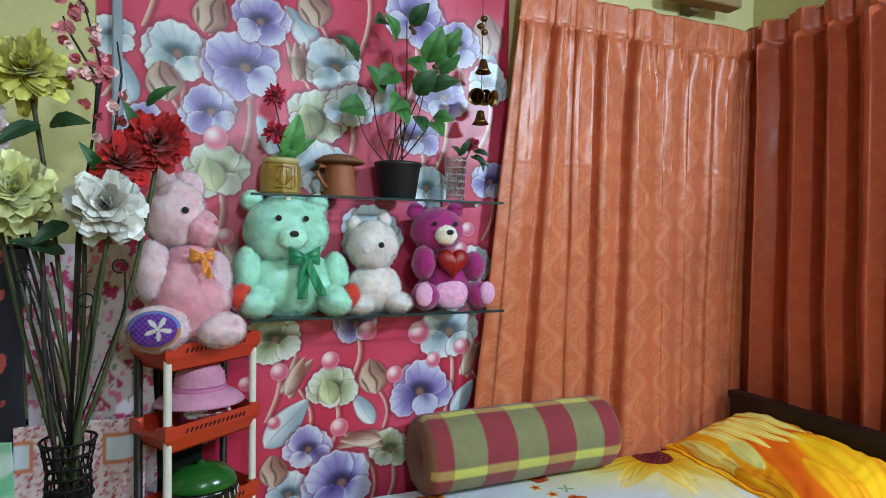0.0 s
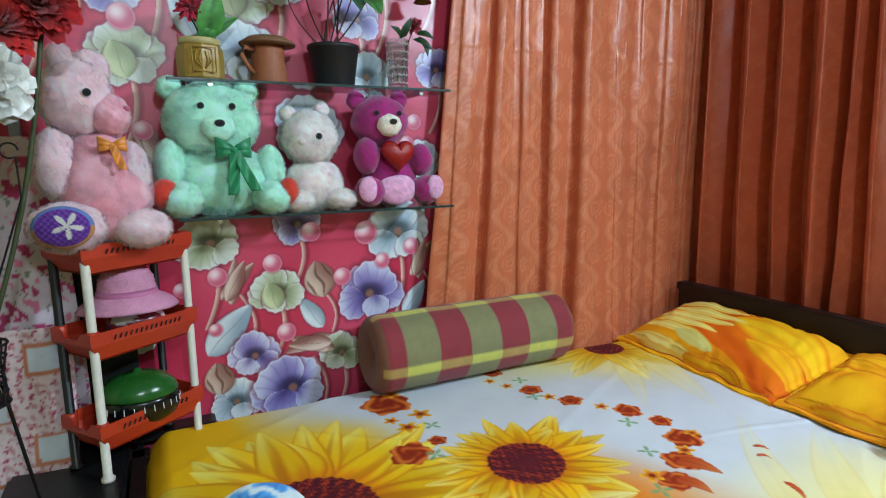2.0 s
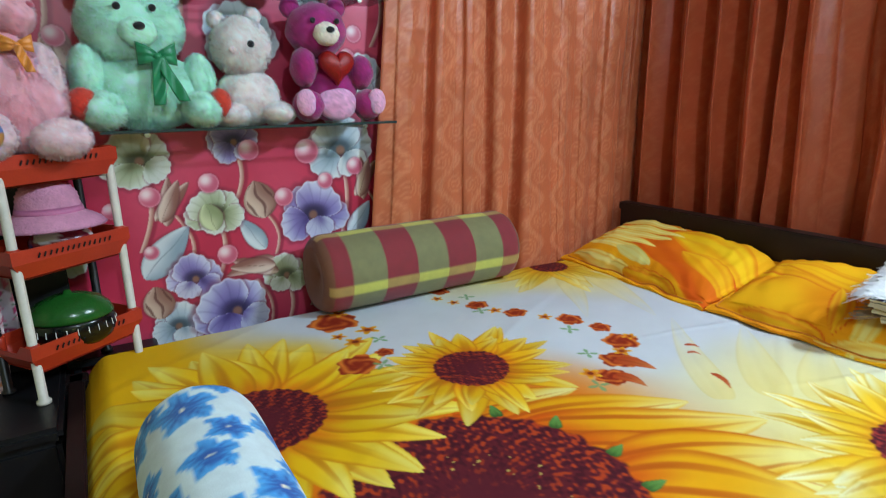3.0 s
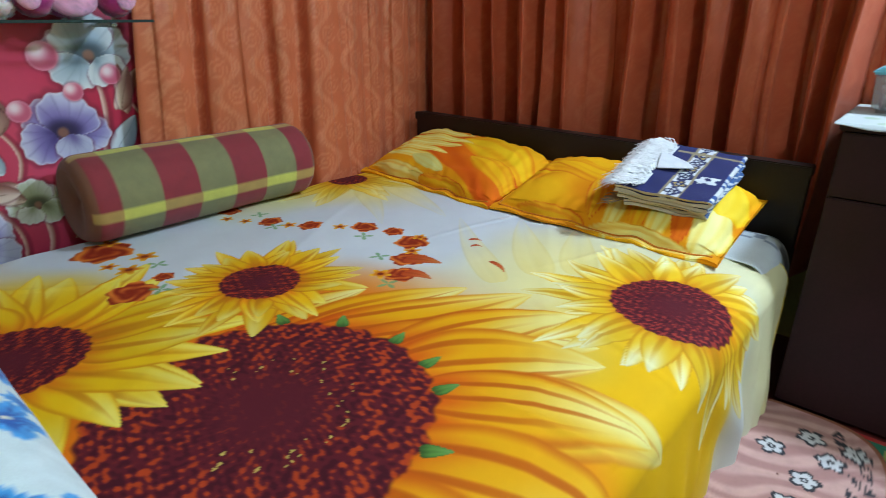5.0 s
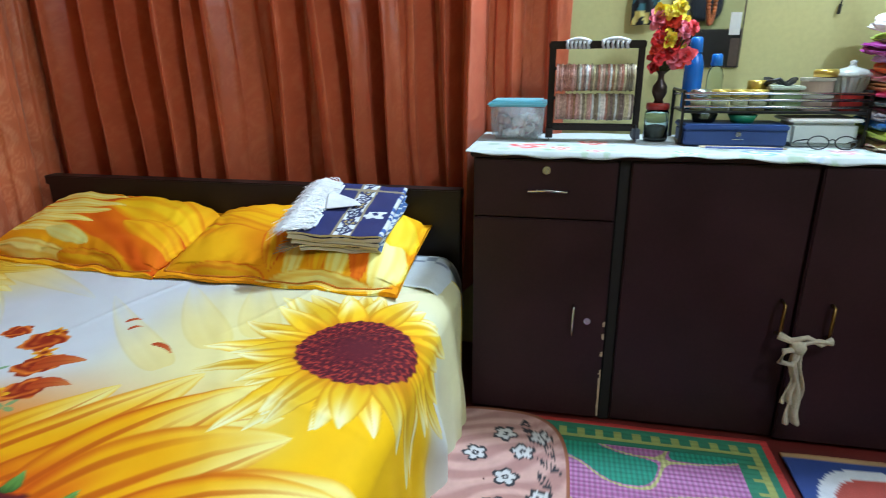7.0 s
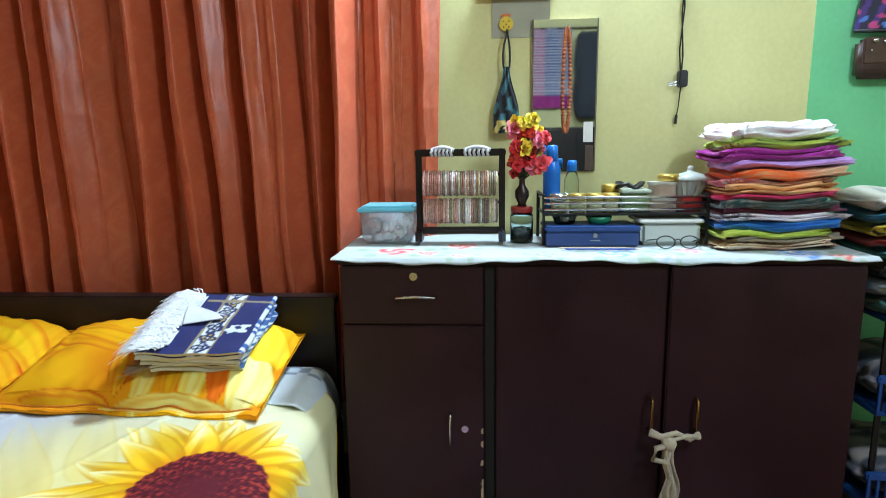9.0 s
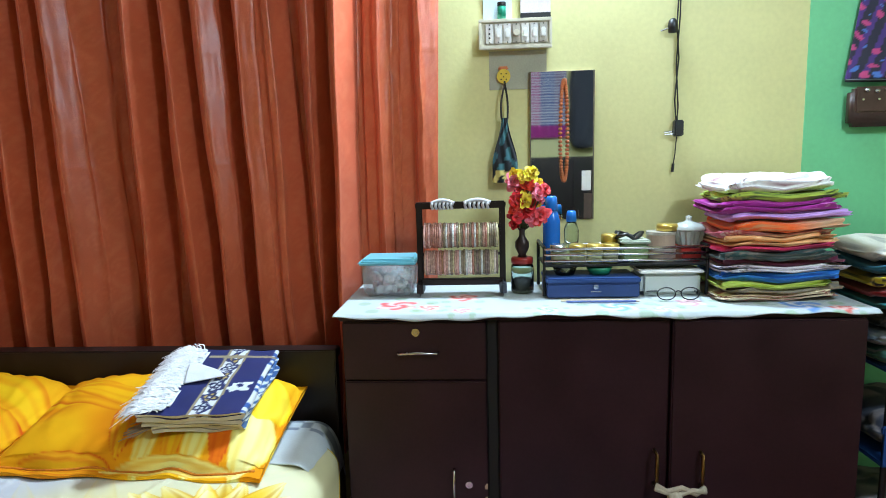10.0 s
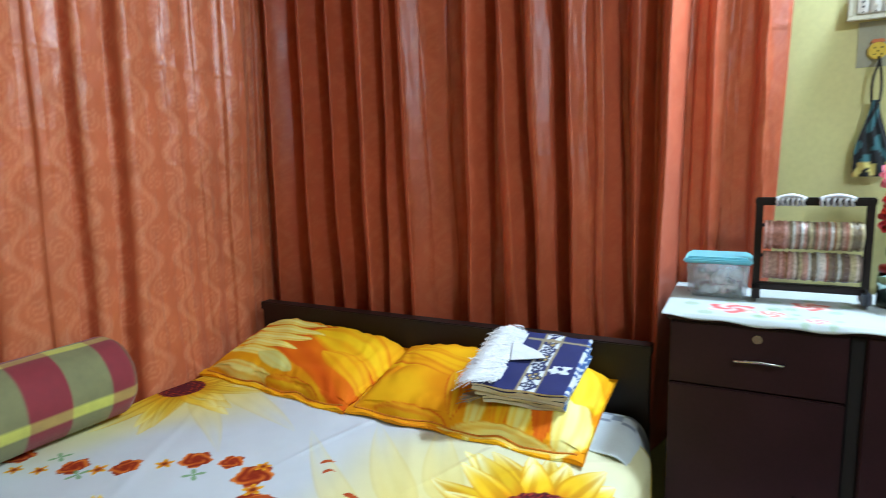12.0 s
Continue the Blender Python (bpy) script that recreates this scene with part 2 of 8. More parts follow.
# ---- wallpaper with poppies ----
def wallpaper():
    x0, x1, z0, z1 = 0.04, 1.50, 0.30, 2.60
    nu, nv = 440, 690
    X, Z = np.meshgrid(np.linspace(x0, x1, nu), np.linspace(z0, z1, nv), indexing="ij")
    xa, za = X[:, 0], Z[0]
    C = lerp(rgb(194, 44, 76), rgb(218, 84, 112), smooth01(-1, 1, soft_noise(X, Z, 1.2, 3)))

    def window(cx, cz, R):
        i, j = np.nonzero(np.abs(xa - cx) <= R)[0], np.nonzero(np.abs(za - cz) <= R)[0]
        return (slice(i[0], i[-1] + 1), slice(j[0], j[-1] + 1)) if len(i) and len(j) else None

    def lay(at, col, a):
        a = np.clip(a, 0, 1)[..., None]
        C[at] = C[at] * (1 - a) + np.asarray(col) * a

    def stem(xa_, za_, xb, zb, w=0.009):
        at = window((xa_ + xb) / 2, (za_ + zb) / 2, max(abs(xa_ - xb), abs(za_ - zb)) / 2 + 0.06)
        if at is None:
            return
        x, z = X[at], Z[at]
        t = np.clip((z - za_) / (zb - za_ + 1e-6), 0, 1)
        cx = xa_ + (xb - xa_) * t + 0.03 * np.sin(t * 3.1)
        inside = (z > min(za_, zb)) & (z < max(za_, zb))
        # dark offset line beside the stem: a drop shadow in the print
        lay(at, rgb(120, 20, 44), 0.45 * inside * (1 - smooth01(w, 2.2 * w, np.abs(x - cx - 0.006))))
        lay(at, lerp(rgb(240, 214, 196), rgb(176, 104, 96), smooth01(-w, w, x - cx)), inside * (1 - smooth01(w * 0.7, w, np.abs(x - cx))))

    def fan(cx, cz, ang, L, half, cols, seed, flat=0.4, rim=True):
        """One broad petal with a wavy edge, fanning out from its root."""
        at = window(cx, cz, L * 1.15)
        if at is None:
            return
        dx, dz = X[at] - cx, Z[at] - cz
        r, th = np.hypot(dx, dz), np.arctan2(dz, dx) - ang
        th = (th + math.pi) % (2 * math.pi) - math.pi
        c = np.clip(np.cos(np.clip(th / half, -1, 1) * math.pi / 2), 0, 1)
        edge = L * (c ** flat) * (1 + 0.045 * np.sin(th * 7 / half * 0.7 + seed) + 0.025 * np.sin(th * 17 + 2 * seed))
        q = r / (edge + 1e-5)
        # drop shadow drawn into the print round the petal
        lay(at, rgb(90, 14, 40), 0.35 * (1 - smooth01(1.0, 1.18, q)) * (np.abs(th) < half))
        a = (1 - smooth01(0.97, 1.0, q)) * (np.abs(th) < half)
        fold = 0.5 + 0.5 * np.cos(th / half * 4 + seed)
        col = lerp(cols[0], cols[1], smooth01(0.05, 0.75, q + 0.18 * fold))
        col = lerp(col, cols[2], smooth01(0.45, 1.0, q * (0.75 + 0.35 * fold)))
        vein = smooth01(0.7, 1.0, np.cos(th / half * 21 + 0.8 * np.sin(5 * q + seed))) * smooth01(0.15, 0.5, q)
        col = lerp(col, np.array(cols[0]), 0.16 * vein)
        if rim:
            col = lerp(col, rgb(236, 238, 244), 0.55 * smooth01(0.91, 0.97, q))
        lay(at, col, a)

    def poppy(cx, cz, R, cols, seed, lean):
        """A cup of back petals, a dark heart and front petals folded out."""
        up = math.pi / 2 + lean
        root = cz - 0.22 * R
        for a, L, h, fl in ((0.95, 1.02, 1.15, 0.28), (-0.95, 1.0, 1.15, 0.28), (0.1, 1.12, 1.25, 0.22)):
            fan(cx + 0.12 * R * math.cos(up + a), root, up + a, L * R, h, cols, seed + 3 * a, fl)
        at = window(cx, cz, R)
        if at is not None:
            dx, dz = X[at] - cx, Z[at] - cz
            q = np.hypot(dx / 0.62, (dz + 0.06 * R) / 0.42) / R
            lay(at, np.array(cols[0]) * 0.6, 0.85 * (1 - smooth01(0.30, 1.0, q)))
            lay(at, rgb(150, 104, 84), 0.9 * (1 - smooth01(0.08, 0.18, np.hypot(dx, dz + 0.10 * R) / R)))
        pale = (np.array(cols[0]) * 0.5 + np.array(cols[1]) * 0.5, np.array(cols[2]) * 0.94, cols[2])
        side = 1 if math.sin(seed * 1.9) > 0 else -1
        fan(cx + side * 0.18 * R, root + 0.10 * R, up + math.pi + side * 0.62, 0.86 * R, 1.35, cols, seed + 1, 0.30)
        fan(cx - side * 0.16 * R, root + 0.06 * R, up + math.pi - side * 0.50, 0.74 * R, 1.30, pale, seed + 2, 0.30)

    def turned(cx, cz, turn, R):
        at = window(cx, cz, R)
        if at is None:
            return None
        dx, dz = X[at] - cx, Z[at] - cz
        return at, dx * math.cos(turn) + dz * math.sin(turn), -dx * math.sin(turn) + dz * math.cos(turn)

    def drop(cx, cz, h, turn, c0, c1, wide=0.46, stripes=0.0, point=0.35):
        """A leaf or bud: a tear shape with its tip along +v."""
        got = turned(cx, cz, turn, h * 1.25)
        if got is None:
            return
        at, u, v = got
        t = np.clip(v / h, -1, 1)
        w = wide * h * np.clip(1 - t ** 2, 0, 1) ** 0.7 * (1 - point * t)
        q = u / (w + 1e-5)
        # printed drop shadow round the leaf or bud
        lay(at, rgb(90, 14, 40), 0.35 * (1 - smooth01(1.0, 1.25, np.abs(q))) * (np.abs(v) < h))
        col = lerp(c0, c1, smooth01(-0.8, 0.8, q + 0.3 * np.sin(3 * t)))
        col = lerp(col, np.array(c1) * 0.75, 0.5 * smooth01(0.75, 1.0, np.abs(q)))
        if stripes:
            col = lerp(col, rgb(84, 44, 40), stripes * smooth01(0.55, 0.9, np.cos(q * 8 + 1.2 * np.sin(4 * t))) * (np.abs(q) < 0.8))
        else:
            col = lerp(col, np.array(c1) * 0.8, 0.5 * smooth01(0.06, 0.02, np.abs(q - 0.1 * np.sin(3 * t))))
        lay(at, col, (1 - smooth01(0.95, 1.0, np.abs(q))) * (np.abs(v) < h))

    def pearl(cx, cz, R):
        at = window(cx, cz, R * 1.3)
        if at is None:
            return
        dx, dz = X[at] - cx, Z[at] - cz
        r = np.hypot(dx, dz) / R
        # printed drop shadow round the pearl, then its printed gloss at upper left
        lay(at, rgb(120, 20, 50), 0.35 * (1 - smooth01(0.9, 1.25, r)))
        col = lerp(rgb(246, 222, 224), rgb(208, 96, 124), smooth01(0.1, 1.0, np.hypot(dx + 0.3 * R, dz - 0.35 * R) / R))
        col = lerp(col, rgb(236, 170, 184), 0.6 * smooth01(0.75, 0.95, r))
        lay(at, col, 1 - smooth01(0.93, 1.0, r))

    purple = [(0.481, 1.99, 0.128), (0.373, 1.826, 0.091), (0.53, 2.151, 0.096), (1.088, 2.252, 0.125), (1.271, 2.162, 0.102), (1.216, 1.959, 0.101), (1.12, 1.795, 0.083), (1.426, 1.641, 0.084), (1.133, 0.816, 0.124), (0.706, 0.639, 0.088), (0.829, 0.503, 0.128), (0.877, 1.089, 0.082), (0.16, 1.76, 0.08), (0.2, 2.45, 0.13)]
    white = [(0.271, 2.009, 0.108), (0.793, 2.027, 0.106), (0.721, 1.838, 0.11), (0.394, 1.629, 0.103), (0.746, 1.659, 0.111), (0.843, 1.886, 0.089), (1.149, 1.603, 0.092), (0.086, 2.039, 0.07), (1.405, 2.03, 0.091), (1.254, 1.045, 0.13), (0.798, 0.856, 0.09), (0.635, 0.484, 0.086), (1.015, 0.6, 0.081), (0.588, 1.046, 0.103)]
    white += [(0.92, 1.42, 0.12), (0.25, 1.2, 0.12), (0.3, 0.8, 0.12), (1.34, 1.30, 0.09), (0.4, 2.42, 0.12), (0.9, 2.4, 0.12)]
    knobs = [(0.23, 1.906, 0.066, 0.2), (0.374, 2.145, 0.069, -0.3), (0.714, 2.22, 0.072, 0.3), (1.403, 2.219, 0.083, 0.1), (0.945, 0.879, 0.068, 0.25), (0.584, 0.569, 0.058, 0.1)]
    tulips = [(0.656, 2.022, 0.071, 0.1), (0.658, 0.902, 0.078, -0.45), (0.899, 0.645, 0.084, 1.5), (1.343, 0.922, 0.078, -0.3), (0.44, 1.35, 0.07, 0.4)]
    leaves = [(0.673, 2.137, 0.095, 0.7), (0.123, 1.894, 0.075, 0.2), (1.404, 2.125, 0.08, 0.3), (0.63, 0.736, 0.11, -0.75), (0.909, 0.76, 0.073, 0.6), (1.316, 0.767, 0.08, -0.6), (0.56, 1.75, 0.08, 0.5), (0.98, 1.93, 0.08, -0.5)]
    lilac = (rgb(74, 60, 120), rgb(140, 128, 190), rgb(206, 206, 230))
    chalk = (rgb(110, 132, 146), rgb(178, 196, 208), rgb(226, 232, 234))
    olive = (rgb(112, 120, 84), rgb(176, 186, 150), rgb(220, 226, 214))
    for cx, cz, R in purple + white:
        stem(cx - 0.03, cz - R * 2.9, cx, cz - 0.3 * R)
    for cx, cz, h, t in knobs + tulips:
        stem(cx + 0.04, cz - h * 3.0, cx + 0.01, cz - 0.6 * h, 0.007)
    for cx, cz, h, t in leaves:
        drop(cx, cz, h, t, rgb(222, 230, 234), rgb(146, 168, 184))
    for k, (cx, cz, R) in enumerate(white):
        poppy(cx, cz, R, olive if k in (2, 3, 10, 12, 13, 16) else chalk, 1.7 * k, 0.5 * math.sin(2.1 * k))
        if k in (2, 3, 10):
            drop(cx - 0.02, cz - 0.02, 0.55 * R, 0.3, rgb(214, 222, 176), rgb(150, 160, 116), 0.8, point=0.1)
    for cx, cz, h, t in tulips:
        for a, w in ((0.32, 0.30), (-0.32, 0.30), (0.0, 0.36)):
            drop(cx - 0.3 * h * math.sin(a), cz, h * (1.05 if a else 0.95), t + a, rgb(228, 206, 190), rgb(142, 92, 82), w)
    for cx, cz, h, t in knobs:
        drop(cx, cz, h, t, rgb(214, 190, 172), rgb(150, 108, 96), 0.85, 0.65, 0.15)
    for k, (cx, cz, R) in enumerate(purple):
        poppy(cx, cz, R, lilac, 2.3 * k, 0.45 * math.sin(1.3 * k + 1))
    for cx, cz, R in [(0.602, 0.921, 0.033), (0.783, 0.951, 0.034), (1.125, 1.036, 0.045), (1.308, 0.97, 0.033), (1.188, 0.925, 0.03), (1.03, 0.88, 0.034), (0.923, 1.052, 0.036), (0.818, 0.70, 0.035), (0.49, 0.888, 0.026), (0.584, 0.741, 0.023), (0.389, 1.731, 0.04), (1.33, 1.44, 0.03), (1.3, 1.36, 0.03), (0.42, 1.4, 0.03)]:
        pearl(cx, cz, R)
    Y = WA - 0.004 - 0.0015 * np.abs(soft_noise(X, Z, 2.0, 5))
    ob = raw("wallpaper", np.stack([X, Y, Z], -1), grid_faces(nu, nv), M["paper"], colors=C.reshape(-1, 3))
    tagged(ob, "glossy crimson wallpaper printed with lavender and white poppies", "wallpaper", kind="structure")


wallpaper()


# ---- curtains ----
def curtain(name, along, nodes, depth, side, z0, z1, za, zb, seed, label, amp=0.034, pattern=0.5, head=2.28, ground=(188, 87, 54)):
    """Pleated cloth hung along one axis ('x' or 'y'). nodes: place of each ridge and valley at the heights za and zb, and how far it stands out;
    depth is the middle plane and side the way to the room."""
    nodes = np.array(nodes, float)
    per = 14
    nn = len(nodes)
    w = np.linspace(0, nn - 1, (nn - 1) * per + 1)
    nv = int((z1 - z0) / 0.010)
    u, v = np.meshgrid(w, np.linspace(0, 1, nv), indexing="ij")
    Z = z0 + (z1 - z0) * v
    low = 1 - v
    k = np.clip(np.floor(u).astype(int), 0, nn - 2)
    q = u - k
    f = (Z - zb) / (za - zb)
    f = np.clip(f, -0.25, 1.4)
    a = nodes[k, 0] * f + nodes[k, 1] * (1 - f)
    b = nodes[k + 1, 0] * f + nodes[k + 1, 1] * (1 - f)
    ease = 0.5 - 0.5 * np.cos(math.pi * q)
    ease = ease * 0.75 + q * 0.25
    D = nodes[k, 2] * (1 - ease) + nodes[k + 1, 2] * ease
    # cloth bulges past the ridge, so that each valley is a narrow slit
    S = a + (b - a) * (q + 0.14 * np.sin(2 * math.pi * q) * np.sign(nodes[k + 1, 2] - nodes[k, 2]))
    sway = 0.010 * soft_noise(u * 0.05, v * 0.9, 1.0, seed) * low + 0.004 * soft_noise(u * 0.2, v * 1.7, 1.0, seed + 2)
    S = S + sway * np.sin(math.pi * u / (nn - 1)) ** 0.3
    heading = smooth01(head - 0.004, head + 0.006, Z)
    D = amp * D * (1 - 0.55 * heading) * (0.85 + 0.25 * low)
    D = np.maximum(D, -0.066)
    D = D + 0.16 * amp * soft_noise(u * 0.22, v * 1.3, 1.0, seed + 4) * low
    D = D + 0.0022 * soft_noise(u * 0.8, v * 3.0, 1.0, seed + 5) + 0.0011 * soft_noise(u * 2.0, v * 9, 1.0, seed + 6)
    # a sewn heading: ruffled band over pinched pleats
    D = D + heading * 0.007 * np.cos(2.4 * u) - 0.012 * np.exp(-((Z - head) / 0.008) ** 2)
    D = D + 0.010 * smooth01(head - 0.20, head, Z) * (1 - heading) * np.cos(2 * math.pi * q)
    crease = np.exp(-(((Z - 1.34) / 0.005) ** 2)) + np.exp(-(((Z - 1.72) / 0.005) ** 2)) + 0.6 * np.exp(-(((Z - 1.46) / 0.005) ** 2))
    P = depth + side * (D + 0.0022 * crease)
    # damask: curling ribbons and round medallions woven in a paler thread, following the cloth over its folds
    mid = nv // 2
    run = np.concatenate([[0], np.cumsum(np.hypot(np.diff(S[:, mid]), np.diff(P[:, mid])))])
    su, sv = run[:, None] + 0 * Z, Z
    cw, ch = 0.150, 0.205
    col = np.floor(su / cw)
    lx, lz = su / cw - col - 0.5, (sv / ch + 0.5 * (col % 2)) % 1.0 - 0.5
    band = np.abs(lx - 0.27 * np.sin(2 * math.pi * lz)) * cw
    ribbon = smooth01(0.022, 0.013, band) * (1 - 0.6 * smooth01(0.004, 0.002, np.abs(band - 0.008)))
    x1, z1_ = (lx - 0.22) * cw, (lz + 0.22) * ch
    x2, z2 = (lx + 0.22) * cw, (lz - 0.22) * ch
    d1, d2 = np.hypot(x1, z1_), np.hypot(x2, z2)
    a1, a2 = np.arctan2(z1_, x1), np.arctan2(z2, x2)
    curl = np.maximum(smooth01(0.1, 0.6, np.sin(d1 * 360 - a1)) * (d1 < 0.042), smooth01(0.1, 0.6, np.sin(d2 * 360 + a2)) * (d2 < 0.042))
    pat = np.maximum(0.95 * ribbon, 0.75 * curl) * pattern
    C = lerp(rgb(*ground), rgb(232, 168, 128), pat)
    pts = np.stack([S, P, Z], -1) if along == "x" else np.stack([P, S, Z], -1)
    ob = raw(name, pts, grid_faces(len(w), nv), M["curtain"], colors=C.reshape(-1, 3))
    m = ob.modifiers.new("thickness", "SOLIDIFY")
    m.thickness = 0.0015
    return tagged(ob, label, "curtain", "window curtains")


NORTH_FOLDS = [(1.497, 1.338, 0.2), (1.566, 1.481, 0.7), (1.635, 1.54, 0.5), (1.65, 1.56, -1.2), (1.705, 1.632, 0.4), (1.745, 1.716, -0.1), (1.803, 1.79, 0.5), (1.875, 1.84, 0.3), (1.895, 1.858, -1.3), (1.938, 1.93, 0.4), (2.035, 1.98, 0.0), (2.06, 2.0, -1.4), (2.108, 2.076, 0.9),
               (2.16, 2.15, 0.5), (2.203, 2.229, 0.1), (2.302, 2.30, 0.3), (2.358, 2.359, -0.2), (2.449, 2.433, 0.3), (2.52, 2.494, -0.4), (2.60, 2.556, 0.5), (2.66, 2.62, 0.6), (2.72, 2.67, -0.7), (2.79, 2.76, 0.2), (2.84, 2.83, -0.6)]
EAST_FOLDS = [(4.45, 4.45, -0.4), (4.41, 4.42, 0.4), (4.37, 4.37, -0.9), (4.315, 4.309, 1.0), (4.25, 4.24, -0.9), (4.20, 4.17, -0.5), (4.13, 4.113, 0.9), (4.08, 4.06, -1.1), (4.03, 4.0, -0.5), (3.985, 3.955, 0.8), (3.94, 3.91, -1.1), (3.90, 3.86, -0.5),
              (3.817, 3.79, 1.1), (3.765, 3.75, -1.1), (3.70, 3.715, 0.7), (3.68, 3.653, -0.5), (3.62, 3.58, 0.9), (3.56, 3.52, 0.1), (3.46, 3.433, -0.5), (3.40, 3.385, -1.0), (3.322, 3.315, 1.1), (3.257, 3.28, -1.1), (3.203, 3.14, 0.8),
              (3.162, 3.099, -0.9), (3.082, 3.05, 0.7), (3.03, 3.0, 0.1), (2.999, 2.957, -1.3), (2.942, 2.915, 1.0), (2.89, 2.86, 0.6), (2.831, 2.80, 0.9), (2.80, 2.731, -1.1), (2.72, 2.709, 0.3), (2.671, 2.668, -0.9), (2.60, 2.629, 1.2),
              (2.562, 2.587, -1.0), (2.52, 2.53, -0.75), (2.477, 2.49, -0.35), (2.438, 2.46, -0.9), (2.38, 2.39, -0.8), (2.336, 2.329, -0.25), (2.269, 2.304, -0.7)]
# same cloth twice: north's paler and east's deeper ground colour stand for light
curtain("curtain", "x", NORTH_FOLDS, 4.400, -1, 0.36, 2.415, 2.2, 0.77, 3, "orange damask curtain with pinch pleats hung over a window", amp=0.038, pattern=0.42, ground=(196, 103, 66))
curtain("curtain", "y", EAST_FOLDS, 2.800, -1, 0.30, 2.44, 1.95, 0.72, 11, "orange satin curtain in deep folds behind the bed, coloured darker for shade", amp=0.074, pattern=0.14, head=2.33)


# ---- bed ----
BX0, BX1, BY0, BY1, BZ = 0.37, 2.58, 2.60, 4.37, 0.48


def sheet_color(x, y):
    """The printed pattern; x varies along the first axis alone and y along the second."""
    C = np.ones(x.shape + (3,)) * rgb(214, 220, 226)
    xa, ya = x[:, 0], y[0, :]

    def over(col, a):
        nonlocal C
        a = np.clip(a, 0, 1)
        C = C * (1 - a[..., None]) + np.asarray(col) * a[..., None]

    def window(cx, cy, R):
        i, j = np.nonzero(np.abs(xa - cx) <= R)[0], np.nonzero(np.abs(ya - cy) <= R)[0]
        return (slice(i[0], i[-1] + 1), slice(j[0], j[-1] + 1)) if len(i) and len(j) else None

    def lay(at, col, a):
        a = np.clip(a, 0, 1)[..., None]
        C[at] = C[at] * (1 - a) + np.asarray(col) * a

    def petal(bx, by, tx, ty, w, cols, lines=7, bend=0.0, ink=0.55, fade=1.0, fat=0.55, seed=0):
        """One petal from its base to its tip: cols of base, body and tip; dark veins run along it."""
        L = math.hypot(tx - bx, ty - by)
        at = window((bx + tx) / 2, (by + ty) / 2, L * 0.55 + w + abs(bend))
        if at is None:
            return
        X, Y = x[at] - bx, y[at] - by
        dx, dy = (tx - bx) / L, (ty - by) / L
        p, q = (X * dx + Y * dy) / L, -X * dy + Y * dx
        q = q - bend * np.sin(np.pi * np.clip(p, 0, 1))
        pc = np.clip(p, 0, 1)
        half = w * np.clip(np.sin(np.pi * pc ** fat), 0, 1) ** 0.75 + 0.35 * w * (1 - pc) ** 2
        r = q / (half + 1e-5)
        m = (1 - smooth01(0.90, 1.0, np.abs(r))) * (p > 0) * (p < 1)
        col = lerp(cols[0], cols[1], smooth01(0.0, 0.40, p + 0.05 * np.sin(9 * r + seed)))
        col = lerp(col, cols[2], smooth01(0.35, 1.0, p + 0.12 * np.cos(3.0 * r + seed)) * (1 - 0.5 * smooth01(0.5, 1.0, np.abs(r))))
        vein = smooth01(0.25, 0.95, np.cos(r * lines * 1.4 + 0.9 * np.sin(2.2 * r + seed) + 0.8 * p)) * smooth01(1.0, 0.35, p + 0.18 * np.sin(4 * r + seed * 3))
        col = lerp(col, np.array(cols[0]) * 0.86, ink * vein)
        col = lerp(col, np.array(cols[0]) * 0.9, 0.65 * smooth01(0.70, 0.95, np.abs(r)) * smooth01(1.05, 0.5, p))
        lay(at, col, m * fade)

    def disc(cx, cy, R, seed=0, ring=0.0, hot=(178, 62, 30)):
        at = window(cx, cy, R * 1.08)
        X, Y = x[at] - cx, y[at] - cy
        rr, th = np.hypot(X, Y) / R, np.arctan2(Y, X)
        q = rr * (1 + 0.018 * np.sin(th * 31 + seed) + 0.012 * np.sin(th * 17))
        s0 = 22.0 if R > 0.2 else 30.0
        grain = soft_noise(X, Y, s0, seed + 5) + 0.9 * soft_noise(X, Y, s0 * 1.7, seed + 6) + 0.4 * np.sin(th * 60 + rr * 40)
        col = lerp(rgb(98, 26, 36), rgb(*hot), smooth01(0.2, 1.1, grain + 0.9 * (q - 0.75)) * smooth01(-0.2, 0.7, q))
        col = lerp(col, rgb(66, 16, 28), 0.75 * smooth01(0.2, 1.0, -grain) * smooth01(0.10, 0.5, q))
        col = lerp(col, rgb(84, 26, 40), 0.35 * (1 - smooth01(0.1, 0.5, q)))
        if ring:
            dots = (np.abs(rr - ring) < 0.10) & (soft_noise(X, Y, 30, 9) > 1.15) & (np.sin(th + 0.4) * 0.6 - np.cos(th) < 0.55)
            col = np.where(dots[..., None], rgb(196, 168, 84), col)
        lay(at, col, 1 - smooth01(0.96, 1.0, q))

    def sunflower(cx, cy, r0, R, n, cols, seed, layers=2, jag=0.16, ink=0.55, fade=1.0, hot=(178, 62, 30), toward=0.0, spread=1.0):
        r = np.random.default_rng(seed)
        for k in range(layers):
            for i in range(n):
                th = 2 * math.pi * (i + 0.5 * k + 0.28 * r.uniform(-1, 1)) / n
                L = R * (1 + jag * r.uniform(-1, 1)) * (0.98 if k else 1.05)
                tw = th + 0.22 * r.uniform(-1, 1)
                w = (2 * math.pi * (r0 + R) / 2 / n) * r.uniform(0.46, 0.70)
                shade = 1 + 0.06 * r.uniform(-1, 1)
